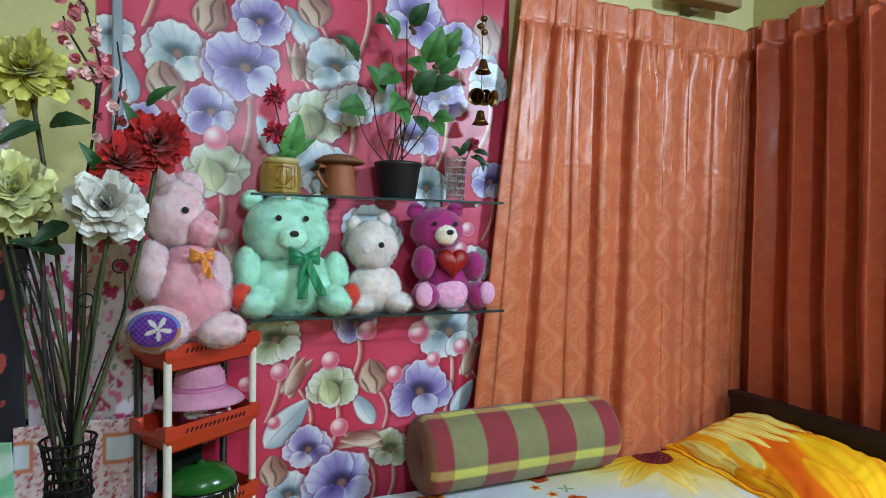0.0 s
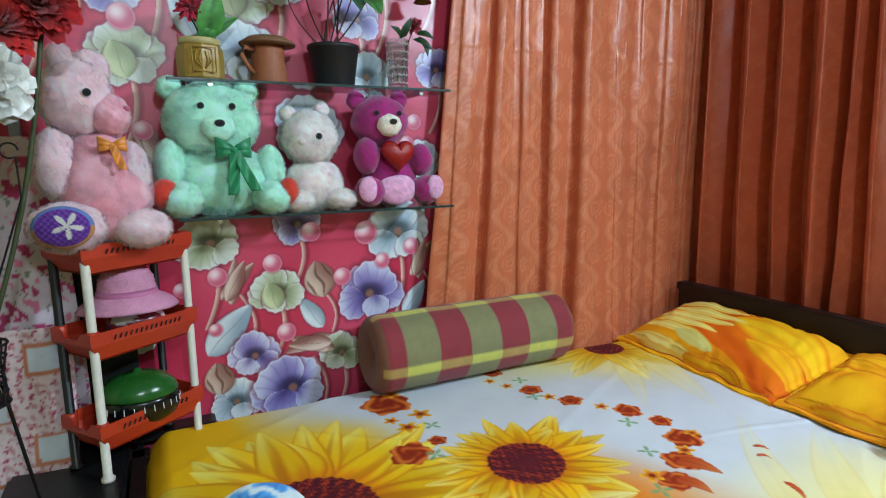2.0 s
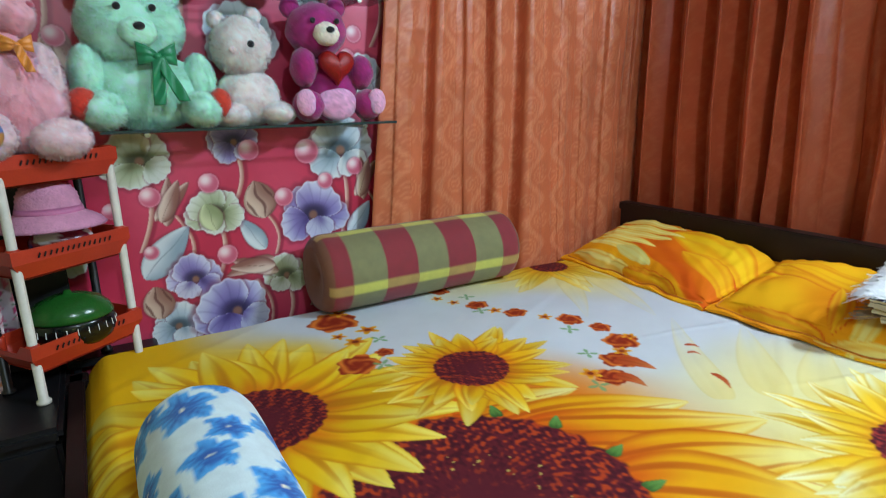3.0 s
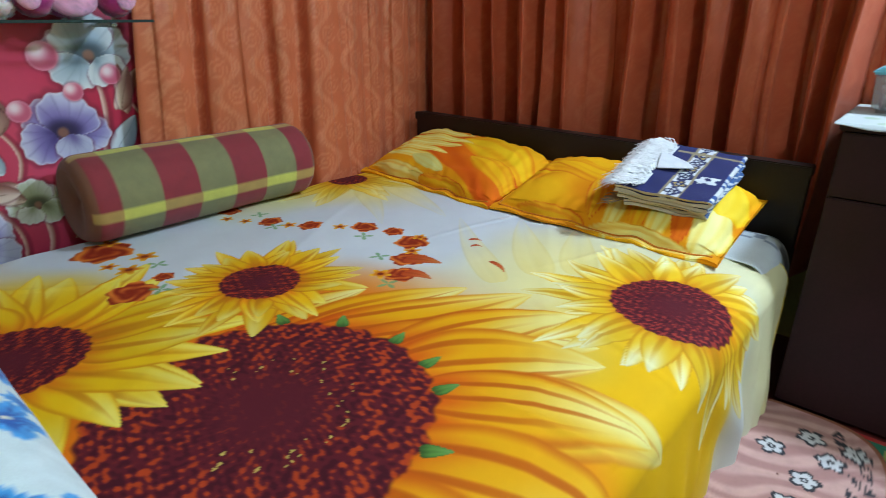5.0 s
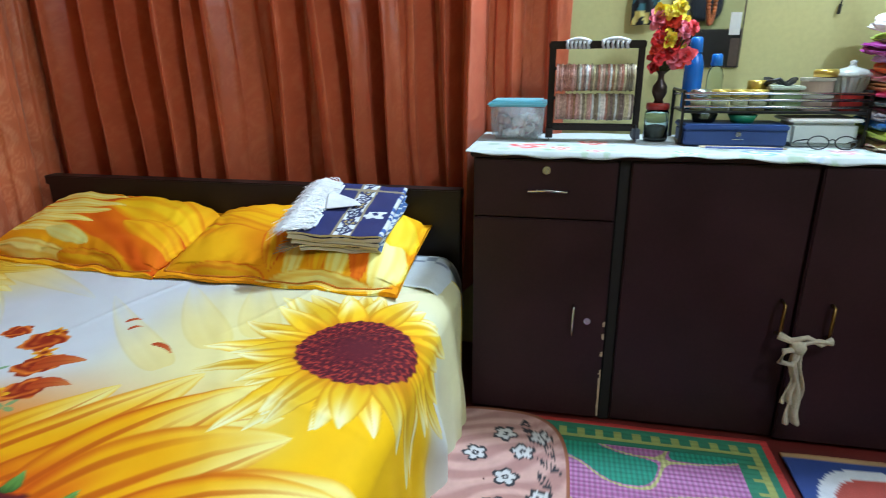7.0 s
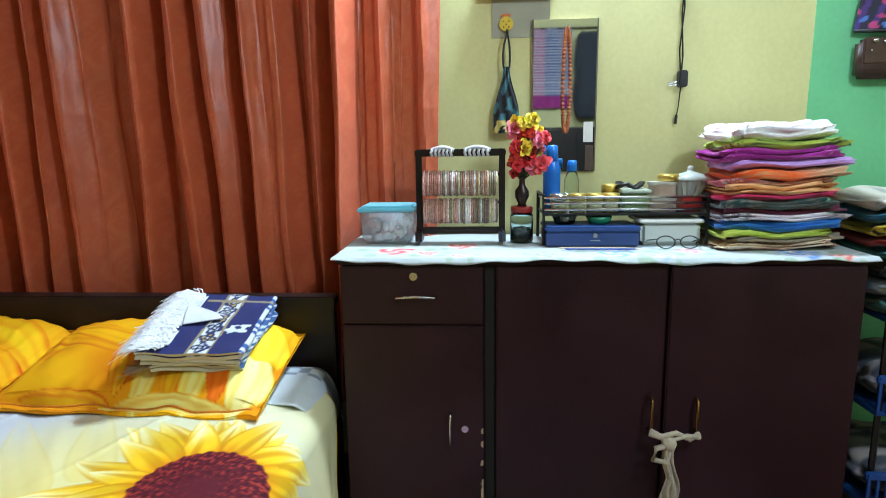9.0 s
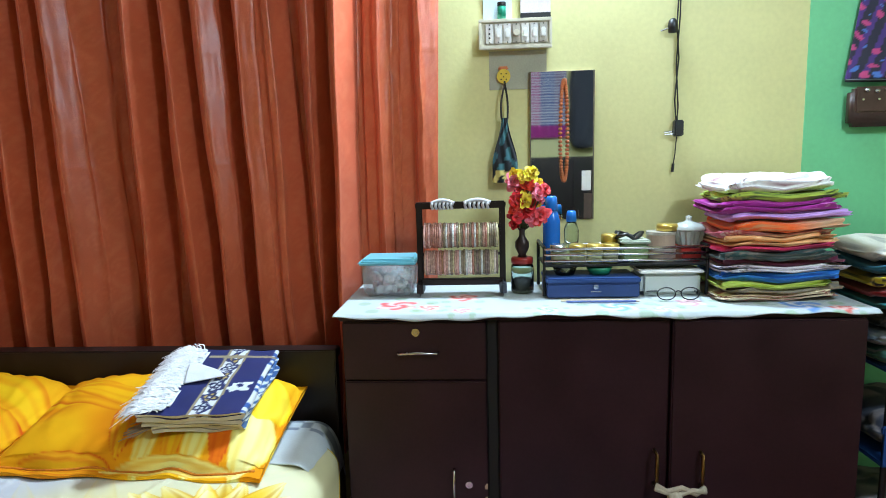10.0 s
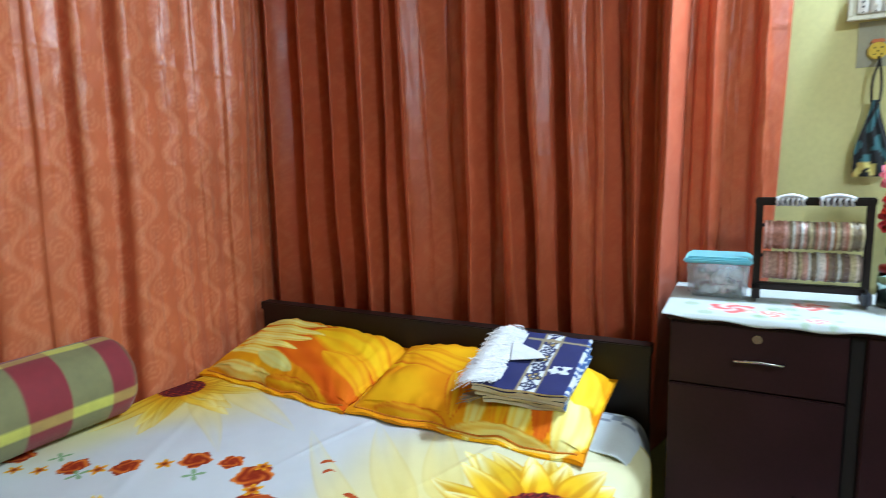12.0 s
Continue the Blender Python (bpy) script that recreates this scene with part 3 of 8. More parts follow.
                petal(cx + 0.8 * r0 * math.cos(th), cy + 0.8 * r0 * math.sin(th), cx + L * math.cos(tw), cy + L * math.sin(tw), w, [np.clip(np.array(c) * shade, 0, 1) for c in cols], 3.2, r.uniform(-0.25, 0.25) * w, ink, fade, 0.72, r.uniform(0, 6))
        disc(cx, cy, r0, seed, hot=hot)

    n1 = soft_noise(x, y, 1.3, 1)
    gold, pale, orange, deep = rgb(246, 190, 12), rgb(246, 228, 138), rgb(236, 120, 10), rgb(214, 84, 12)
    cream = rgb(248, 240, 184)
    # washes of yellow over the white middle
    over(pale, 0.85 * smooth01(0.55, 0.10, np.hypot((x - 2.05) / 1.1, (y - 4.25) / 0.8) + 0.1 * n1))
    over(pale, 0.75 * smooth01(0.75, 0.15, np.hypot((x - 1.80) / 0.95, (y - 3.0) / 0.62) + 0.1 * n1))
    over(gold, smooth01(3.10, 2.78, y + 0.06 * n1 + 0.25 * (x - 1.5)) * smooth01(2.06, 1.72, x + 0.08 * n1))
    over(pale, 0.55 * smooth01(1.95, 2.25, x + 0.05 * n1) * smooth01(2.95, 2.6, y))
    over(gold, smooth01(1.10, 0.80, x + 0.08 * n1 + 0.28 * np.clip(y - 3.6, 0, 1)))
    over(orange, smooth01(0.78, 0.40, np.hypot(x - 0.98, (y - 3.15) * 1.05) + 0.07 * n1))
    # faint streaks of paint on the white, towards the pillows
    for bx, by, tx, ty, w in ((1.82, 3.10, 2.20, 3.42, 0.05), (1.70, 3.16, 2.05, 3.58, 0.04), (1.90, 3.02, 2.28, 3.22, 0.05), (2.20, 4.10, 2.02, 3.62, 0.05), (2.08, 4.14, 1.82, 3.74, 0.04), (2.28, 4.12, 2.22, 3.70, 0.045)):
        petal(bx, by, tx, ty, w, (rgb(242, 214, 110), pale, rgb(220, 222, 208)), 3, 0.01, 0.15, 0.38)
    # the largest bloom: broad petals, orange at the root and cream at the tip
    big = (rgb(224, 92, 6), rgb(243, 172, 8), rgb(247, 230, 140))
    for k, (bx, by, tx, ty, w, bend) in enumerate(((1.10, 3.46, 1.44, 3.40, 0.06, 0.01), (1.14, 3.36, 1.62, 3.20, 0.085, 0.02), (1.20, 3.32, 1.70, 3.05, 0.10, -0.02), (1.18, 3.22, 1.58, 2.80, 0.115, 0.03), (1.24, 3.12, 1.68, 2.90, 0.10, 0.03),
                                                   (1.20, 3.08, 1.53, 2.76, 0.12, 0.05), (1.08, 2.98, 1.46, 2.55, 0.125, 0.04), (1.18, 2.98, 1.42, 2.60, 0.10, 0.02), (1.00, 2.92, 1.22, 2.42, 0.12, 0.03), (0.90, 2.94, 1.00, 2.40, 0.12, 0.0), (0.78, 3.02, 0.66, 2.50, 0.12, 0.0), (0.72, 3.10, 0.46, 2.78, 0.11, 0.0))):
        petal(bx, by, tx, ty, w, big, 8.5, bend, 0.75, seed=k * 1.7, fat=0.8)
    disc(0.985, 3.165, 0.318, 4, ring=0.42, hot=(188, 66, 26))
    for k in range(6):
        th = (-1.25, -0.72, -0.42, -0.05, 0.42, 0.86)[k]
        petal(0.985 + 0.31 * math.cos(th), 3.165 + 0.31 * math.sin(th), 0.985 + 0.365 * math.cos(th + 0.06), 3.165 + 0.365 * math.sin(th + 0.06), 0.014, (rgb(60, 96, 40), rgb(92, 140, 60), rgb(110, 160, 80)), 2, 0, 0.2)
    sunflower(2.128, 4.285, 0.088, 0.30, 20, (rgb(232, 160, 16), rgb(248, 206, 60), rgb(250, 234, 150)), 1, jag=0.38, fade=0.8)
    sunflower(1.885, 2.757, 0.152, 0.335, 24, (rgb(230, 146, 8), rgb(244, 196, 36), cream), 2, jag=0.2, hot=(166, 56, 46))
    sunflower(0.715, 3.70, 0.155, 0.44, 19, (rgb(230, 130, 8), rgb(246, 194, 14), rgb(250, 228, 104)), 3, jag=0.14, ink=0.65)
    sunflower(1.283, 3.652, 0.108, 0.255, 20, (rgb(230, 124, 8), rgb(246, 186, 14), rgb(250, 224, 110)), 5, jag=0.18, ink=0.6)
    # small roses strung round the white middle
    ros = [(1.549, 4.267, 0.042), (1.583, 4.055, 0.042), (1.641, 3.905, 0.042), (1.758, 3.760, 0.046), (1.798, 3.66, 0.036), (1.773, 3.55, 0.056), (1.663, 3.462, 0.055),
           (1.566, 3.395, 0.048), (1.085, 4.19, 0.085), (1.022, 3.84, 0.062), (1.12, 3.869, 0.03)]
    for cx, cy, R in ros:
        at = window(cx, cy, R * 1.25)
        X, Y = x[at] - cx, y[at] - cy
        r, t = np.hypot(X, Y) / R, np.arctan2(Y, X)
        ed = 1 + 0.10 * np.sin(5 * t + cx * 40) + 0.05 * np.sin(11 * t)
        sw = 0.5 + 0.5 * np.sin(11 * r + 2 * t + 1.5 * np.sin(3 * t + cx * 30))
        lay(at, lerp(rgb(150, 40, 16), rgb(236, 128, 44), sw * smooth01(0.05, 0.8, r)), 1 - smooth01(0.90, 1.0, r / ed))
    for cx, cy, R in [(1.153, 4.065, 0.044), (1.078, 3.99, 0.042), (1.53, 4.13, 0.026), (1.60, 3.97, 0.030), (1.70, 3.82, 0.030), (1.53, 3.44, 0.034), (1.72, 3.50, 0.032), (1.50, 4.2, 0.026), (1.13, 4.26, 0.036), (1.05, 4.06, 0.03), (1.82, 3.56, 0.026)]:
        at = window(cx, cy, R * 1.1)
        X, Y = x[at] - cx, y[at] - cy
        r, t = np.hypot(X, Y) / R, np.arctan2(Y, X)
        lay(at, lerp(rgb(214, 110, 16), rgb(248, 190, 40), smooth01(0.2, 0.9, r)), 1 - smooth01(0.9, 1.0, r / (0.74 + 0.26 * np.cos(5 * t + cx * 20))))
        lay(at, rgb(140, 50, 20), 1 - smooth01(0.2, 0.3, r))
    for cx, cy in [(1.56, 4.0), (1.70, 3.70), (1.62, 3.54), (1.08, 3.80), (1.50, 3.38), (1.60, 4.15), (1.15, 3.97)]:
        at = window(cx, cy, 0.04)
        X, Y = x[at] - cx, y[at] - cy
        r, t = np.hypot(X, Y) / 0.035, np.arctan2(Y, X)
        lay(at, rgb(120, 168, 110), 0.8 * (1 - smooth01(0.8, 1.0, r / (0.5 + 0.5 * np.cos(4 * t + 9 * cx)).clip(0.05))))
    # a sickle of rose petals and loose flecks
    for bx, by, tx, ty, w in ((1.66, 3.47, 1.70, 3.36, 0.030), (1.58, 3.40, 1.60, 3.31, 0.022), (1.90, 3.42, 1.92, 3.38, 0.008), (1.86, 3.38, 1.88, 3.35, 0.007), (1.80, 3.26, 1.76, 3.18, 0.008)):
        petal(bx, by, tx, ty, w, (rgb(190, 70, 24), rgb(196, 84, 36), rgb(214, 120, 60)), 3, 0.01, 0.5)
    return C * 0.95


def bed():
    t = thing("bed", (1.5, 3.45, 0), "dark-stained wooden double bed with a plain headboard", "bed")
    part("headboard", box(boxed(2.60, 2.645, 2.63, 4.31, 0.10, 0.70), 2.592, 2.652, 2.625, 4.315, 0.685, 0.72), M["darkbed"], t)
    part("footboard", box(boxed(0.315, 0.345, 2.66, 4.32, 0.20, 0.435), 0.31, 0.35, 2.655, 4.325, 0.42, 0.44), M["darkbed"], t)
    for x, y in [(0.30, 2.64), (0.30, 4.27), (2.595, 2.63), (2.595, 4.25)]:
        part("leg", boxed(x, x + 0.06, y, y + 0.065, 0, 0.44), M["darkbed"], t)
    for y in (2.67, 4.27):
        part("side_rail", boxed(0.345, 2.60, y, y + 0.03, 0.17, 0.31), M["darkbed"], t)
    part("slat_base", boxed(0.345, 2.60, 2.70, 4.27, 0.24, 0.27), M["darkbed"], t)
    # mattress with a grey check, seen beside the pillow
    b = boxed(BX0, BX1 + 0.005, BY0 + 0.03, BY1 - 0.012, 0.275, BZ - 0.034, bevel=0.08, seg=5)
    m = part("mattress", b, mat("grey_check_mattress", (150, 156, 172), 0.9, var=0.25, scale=18, bump=0.3), None, smooth=True)
    tagged(m, "thick mattress with grey ticking on the bed frame", "mattress")
    # the pale quilted pad on it shows at the head, beyond the sheet
    x, y = np.meshgrid(np.linspace(2.30, 2.592, 60), np.linspace(BY0 + 0.012, BY1 - 0.02, 200), indexing="ij")
    e = np.clip((y - BY0 - 0.012) / 0.10, 0, 1)
    z = 0.33 + (BZ + 0.010 - 0.33) * (1 - (1 - e) ** 3) ** 0.5 + 0.003 * soft_noise(x, y, 2.5, 5) - 0.05 * np.clip((x - 2.55) / 0.042, 0, 1) ** 2 - 0.012 * smooth01(2.47, 2.36, x)
    C = np.ones(x.shape + (3,)) * rgb(206, 214, 220)
    chk = ((x * 13) % 1 < 0.5) != ((y * 13) % 1 < 0.5)
    C = np.where((chk & (x > 2.48))[..., None], rgb(140, 150, 164), C)
    ob = raw("mattress_pad", np.stack([x, y, z], -1), grid_faces(60, 200), M["mattress"], m, colors=C.reshape(-1, 3), label="pale grey checked mattress pad")
    ob.modifiers.new("thickness", "SOLIDIFY").thickness = 0.004


bed()


def bedsheet():
    # spread over the top, rounded down the free long side and the foot
    nu, nv = 600, 640
    x = np.linspace(BX0 - 0.03, BX1 - 0.12, nu)
    s = np.linspace(0, BY1 - BY0 + 0.40, nv)
    U, S = np.meshgrid(x, s, indexing="ij")
    R = 0.055
    top = BY1 - BY0 - R
    y = BY1 - S
    ang = np.clip((S - top) / R, 0, math.pi / 2)
    down = np.clip(S - top - R * math.pi / 2, 0, None)
    Y = np.where(S < top, y, BY0 + R - R * np.sin(ang))
    Z = np.where(S < top, BZ, BZ - R + R * np.cos(ang) - down)
    wob = soft_noise(U, S, 1.0, 21)
    Y = Y - down * 0.03 - np.minimum(down, 0.25) * 0.06 * (1 + np.sin(U * 17 + 2 * wob)) - np.minimum(down, 0.2) * 0.03 * np.sin(U * 43 + 5 * S)
    Z = Z + np.where(down > 0, 0, 0.004 * wob + 0.0014 * soft_noise(U, S, 3.5, 22) + 0.0022 * np.exp(-(((S * 0.8 + U * 0.45 - 1.55) % 0.7 - 0.3) / 0.02) ** 2))
    # soft creases running in from the free edge and from under the pillows
    for cx, cs, a, L, h in ((1.95, 1.62, 0.5, 0.26, 0.004), (1.62, 1.60, -0.2, 0.22, 0.003), (2.15, 1.35, 1.2, 0.25, 0.004), (2.10, 0.9, 1.35, 0.28, 0.003), (0.9, 0.35, 0.9, 0.3, 0.003), (1.3, 1.66, 0.15, 0.2, 0.004), (2.22, 1.62, 0.7, 0.2, 0.006)):
        p, q = (U - cx) * math.sin(a) + (S - cs) * math.cos(a), (U - cx) * math.cos(a) - (S - cs) * math.sin(a)
        Z = Z + np.where(S < top + 0.03, h * np.exp(-(q / 0.012) ** 2 - (p / L) ** 2), 0)
    # the mattress gives way towards its free edge
    Z = Z - 0.045 * np.clip((BY0 + 0.26 - Y) / 0.26, 0, 1) ** 2
    # roll over the foot and the wall-side edge
    f = np.clip((BX0 + 0.05 - U) / 0.08, 0, 1)
    Z = Z - 0.09 * f ** 2
    w = np.clip((0.05 - S) / 0.05, 0, 1)
    Z = Z - 0.06 * w ** 2
    # the hem rises towards the headboard, leaving the mattress bare by the pillow
    C = sheet_color(U, np.where(S < top, y, BY0 + R - (S - top)))
    pts = np.stack([U, Y, Z], -1)
    pts[..., 0] += np.where(down > 0, -0.35 * down * smooth01(2.1, 2.45, U), 0)
    ob = raw("bedsheet", pts, grid_faces(nu, nv), M["print"], colors=C.reshape(-1, 3))
    tagged(ob, "white cotton bedsheet printed with large yellow sunflowers, spread on the mattress", "bedsheet")
    hm = mat("hem_cotton", (214, 176, 60), 0.8, var=0.2, scale=30, bump=0.3)
    part("hem", tube([Vector(p) for p in pts[::6, -1]], 0.0025, 5), hm, ob, "narrow stitched hem", True)
    part("hem", tube([Vector(p) for p in pts[-1, ::6]], 0.0025, 5), hm, ob, "narrow stitched hem", True)


bedsheet()


def tube_cushion(name, a, b, r, color, label, n_end=10, nl=160, na=96, sag=0.0, parent=None):
    """A stuffed bolster between two end centres with rounded, gathered ends."""
    a, b = np.array(a, float), np.array(b, float)
    d = (b - a) / np.linalg.norm(b - a)
    L = np.linalg.norm(b - a)
    side = np.cross(d, (0, 0, 1))
    side /= np.linalg.norm(side)
    up = np.cross(side, d)
    # profile along the length: flat gathered end, round shoulder, long body
    sh = 0.32 * r
    ends = [(0.03, 0.0)] + [(0.03 - 0.028 * (i / 6), 0.70 * r * i / 6) for i in range(1, 7)] + [(0.002 + sh * (1 - math.cos(q)), 0.70 * r + 0.30 * r * math.sin(q)) for q in np.linspace(0.15, math.pi / 2, n_end)]
    xs = [e[0] for e in ends] + list(np.linspace(ends[-1][0] + 0.01, L - ends[-1][0] - 0.01, nl)) + [L - e[0] for e in ends[::-1]]
    rs = [e[1] for e in ends] + [r] * nl + [e[1] for e in ends[::-1]]
    X, T = np.meshgrid(np.array(xs), np.linspace(0, 2 * math.pi, na, endpoint=False), indexing="ij")
    Rr = np.array(rs)[:, None] * (1 + 0.012 * soft_noise(X * 3, T * 0.3, 1.0, 3) + 0.004 * np.sin(T * 9 + X * 12))
    C = color(X / L, T, np.array(rs)[:, None] / r + 0 * T)
    zoff = Rr * np.cos(T)
    zoff = np.where(zoff < -0.82 * r, -0.82 * r + (zoff + 0.82 * r) * 0.25, zoff)
    P = a + X[..., None] * d + (Rr * np.sin(T))[..., None] * side + zoff[..., None] * up
    n = len(xs)
    i, j = np.meshgrid(np.arange(n - 1), np.arange(na), indexing="ij")
    f = np.stack([i * na + j, i * na + (j + 1) % na, (i + 1) * na + (j + 1) % na, (i + 1) * na + j], -1).reshape(-1, 4)
    ob = raw(name, P, f, M["cloth"], parent, colors=C.reshape(-1, 3))
    return tagged(ob, label, "bolster")


def check_cloth(u, t, e):
    green, red, gold = rgb(126, 124, 84), rgb(136, 44, 52), rgb(196, 196, 92)
    k = (u * 6.6 + 1.25) % 2
    body = lerp(green, red, smooth01(0.98, 1.02, k) * (1 - smooth01(1.97, 2.0, k)))
    tan = rgb(168, 118, 70)
    body = np.where((e < 0.985)[..., None], rgb(118, 74, 52), body)
    for at, w, c in ((4.96, 0.10, gold), (0.12, 0.14, gold), (5.14, 0.05, rgb(206, 140, 90)), (1.8, 0.10, gold), (3.3, 0.1, gold)):
        m = (np.abs((t - at + math.pi) % (2 * math.pi) - math.pi) < w) & (e > 0.9)
        c2 = np.where((k < 1)[..., None], c * 1.0, lerp(c, red, np.full(k.shape, 0.35)))
        body = np.where(m[..., None], c2, body)
    return body


checked = tube_cushion("bolster", (1.062, 4.312, 0.616), (1.905, 4.325, 0.612), 0.142, check_cloth, "stuffed bolster in green and maroon checked cotton on the bed")


for k, (xs, rs) in enumerate(((1.075, 0.110), (1.892, 0.110))):
    part("end_seam", tube([(xs, 4.312 + 0.013 * k + rs * math.cos(q * math.pi / 16), 0.615 + rs * math.sin(q * math.pi / 16)) for q in range(32)], 0.0035, 6, closed=True), mat("tan_seam_%d" % k, (150, 112, 72), 0.8, var=0.2), checked, "tan stitched seam", True)


def blue_flowers(u, t, e):
    C = np.ones(u.shape + (3,)) * rgb(212, 228, 232)
    for cu, ct, R in [(0.12, 0.25, 0.13), (0.20, 5.2, 0.11), (0.10, 1.3, 0.12), (0.33, 0.1, 0.10), (0.45, 5.6, 0.12), (0.62, 0.5, 0.11), (0.75, 5.4, 0.12), (0.88, 0.2, 0.12), (0.3, 4.6, 0.1), (0.55, 1.4, 0.1), (0.02, 5.9, 0.1), (0.24, 6.0, 0.09), (0.40, 0.8, 0.08), (0.52, 0.0, 0.09), (0.36, 5.2, 0.07), (0.70, 6.1, 0.09), (0.16, 4.5, 0.1), (0.06, 0.8, 0.07), (0.28, 1.1, 0.08)]:
        dx, dt = (u - cu) * 0.9, ((t - ct + math.pi) % (2 * math.pi) - math.pi) * 0.13
        r, th = np.hypot(dx, dt) / (0.62 * R), np.arctan2(dt, dx)
        q = r / (0.78 + 0.15 * np.cos(5 * th + cu * 30) + 0.05 * np.cos(11 * th))
        a = 1 - smooth01(0.92, 1.0, q)
        col = lerp(rgb(14, 84, 168), rgb(64, 160, 226), smooth01(0.15, 0.9, q + 0.2 * np.cos(15 * th)))
        C = C * (1 - a[..., None]) + col * a[..., None]
        c = 1 - smooth01(0.06, 0.1, r)
        C = C * (1 - c[..., None]) + rgb(230, 225, 200) * c[..., None]
    return C


tube_cushion("bolster", (0.555, 3.525, 0.59), (0.55, 2.70, 0.59), 0.112, blue_flowers, "white bolster printed with blue flowers at the foot of the bed")


def pillow(center, sx, sy, h, turn, colorf, label, lift=0.0, seed=31):
    """A stuffed rectangular pillow with a flat stitched flange; its back leans up against the headboard."""
    n = 150
    u, v = np.meshgrid(np.linspace(-1, 1, n), np.linspace(-1, 1, n), indexing="ij")
    fl = 0.88
    iu, iv = np.clip(np.abs(u) / fl, 0, 1), np.clip(np.abs(v) / 0.95, 0, 1)
    front = np.clip(1 - iu ** 2.2, 0, 1) ** 0.5
    back = 1 - 0.2 * np.clip(u, 0, 1) ** 3
    th = h * np.where(u < 0, front, back * np.clip(1 - iu ** 9, 0, 1) ** 0.5) * (np.clip(1 - iv ** 4, 0, 1) ** 0.42)
    rim = smooth01(0.55, 0.95, np.maximum(iu, iv))
    wr = soft_noise(u, v, 1.2, seed) * 0.006 * (th / h) + 0.0035 * np.sin(34 * v + 3 * soft_noise(u, v, 1.0, seed + 1)) * rim * (th / h + 0.1) + 0.004 * np.sin(9 * v + 6 * u) * (th / h) * rim
    X, Y = u * sx / 2 * (1 - 0.035 * (1 - v ** 2) * np.abs(u)), v * sy / 2 * (1 - 0.02 * (1 - u ** 2) * np.abs(v))
    X = X + 0.006 * np.sin(11 * v + seed) * (u < -0.8)
    Zt = 0.010 + th + wr + 0.005 * soft_noise(u * 2, v * 2, 1.0, 12) * (np.maximum(iu, iv) > 0.98)
    Zb = 0.002 + 0 * th
    C = colorf(u, v)
    P1, P2 = np.stack([X, Y, Zt], -1).reshape(-1, 3), np.stack([X, Y, Zb], -1).reshape(-1, 3)
    f = grid_faces(n, n)
    idx = np.arange(n * n).reshape(n, n)
    loop = np.concatenate([idx[:, 0], idx[-1, 1:], idx[-2::-1, -1], idx[0, -2:0:-1]])
    nx = np.roll(loop, -1)
    edge = np.stack([loop, nx, nx + n * n, loop + n * n], -1)
    F = np.concatenate([f, f[:, ::-1] + n * n, edge])
    P = np.concatenate([P1, P2])
    c, s = math.cos(turn), math.sin(turn)

    def place(Q):
        R = np.stack([center[0] + c * Q[:, 0] - s * Q[:, 1], center[1] + s * Q[:, 0] + c * Q[:, 1], center[2] + Q[:, 2]], -1)
        R[:, 2] += lift * np.clip((Q[:, 0] / sx + 0.5), 0, 1) ** 1.2
        return R
    ob = raw("pillow", place(P), F, M["print"], colors=np.concatenate([C.reshape(-1, 3)] * 2))
    # corded seam where the flange begins
    k = int((1 - fl) / 2 * (n - 1))
    top = P1.reshape(n, n, 3)
    line = np.concatenate([top[k, 4:-4:2], top[k + 1:n // 2:3, -5]]) + np.array([0, 0, 0.001])
    part("corded_seam", tube([Vector(p) for p in place(line)], 0.0035, 6), mat("orange_cord", (206, 120, 20), 0.8, var=0.3, scale=60), ob, "orange corded seam", True)
    return tagged(ob, label, "pillow", "pillows on the bed")


def pillow_print(seed, petals):
    def f(u, v):
        n1 = soft_noise(u, v, 0.7, seed)
        C = lerp(rgb(232, 142, 8), rgb(246, 180, 18), smooth01(-1, 1, n1))
        for cx, cy, w, l, a, c0, c1 in petals:
            du, dv = u - cx, v - cy
            p, q = du * math.cos(a) + dv * math.sin(a), -du * math.sin(a) + dv * math.cos(a)
            q = q - 0.22 * p * p
            ww = w * np.clip(1 - (p / l) ** 2, 0, 1) ** 0.7
            m = (1 - smooth01(0.90, 1.0, np.abs(q) / (ww + 1e-4))) * (np.abs(p) < l)
            r = q / (ww + 1e-4)
            col = lerp(c0, c1, smooth01(-0.3, 0.9, 1 - np.abs(r) + 0.3 * np.cos(r * 9 + 3 * p)))
            C = C * (1 - m[..., None]) + col * m[..., None]
        return C
    return f


O, O2, Yl, P0 = rgb(218, 84, 10), rgb(232, 112, 10), rgb(240, 180, 24), rgb(246, 232, 140)
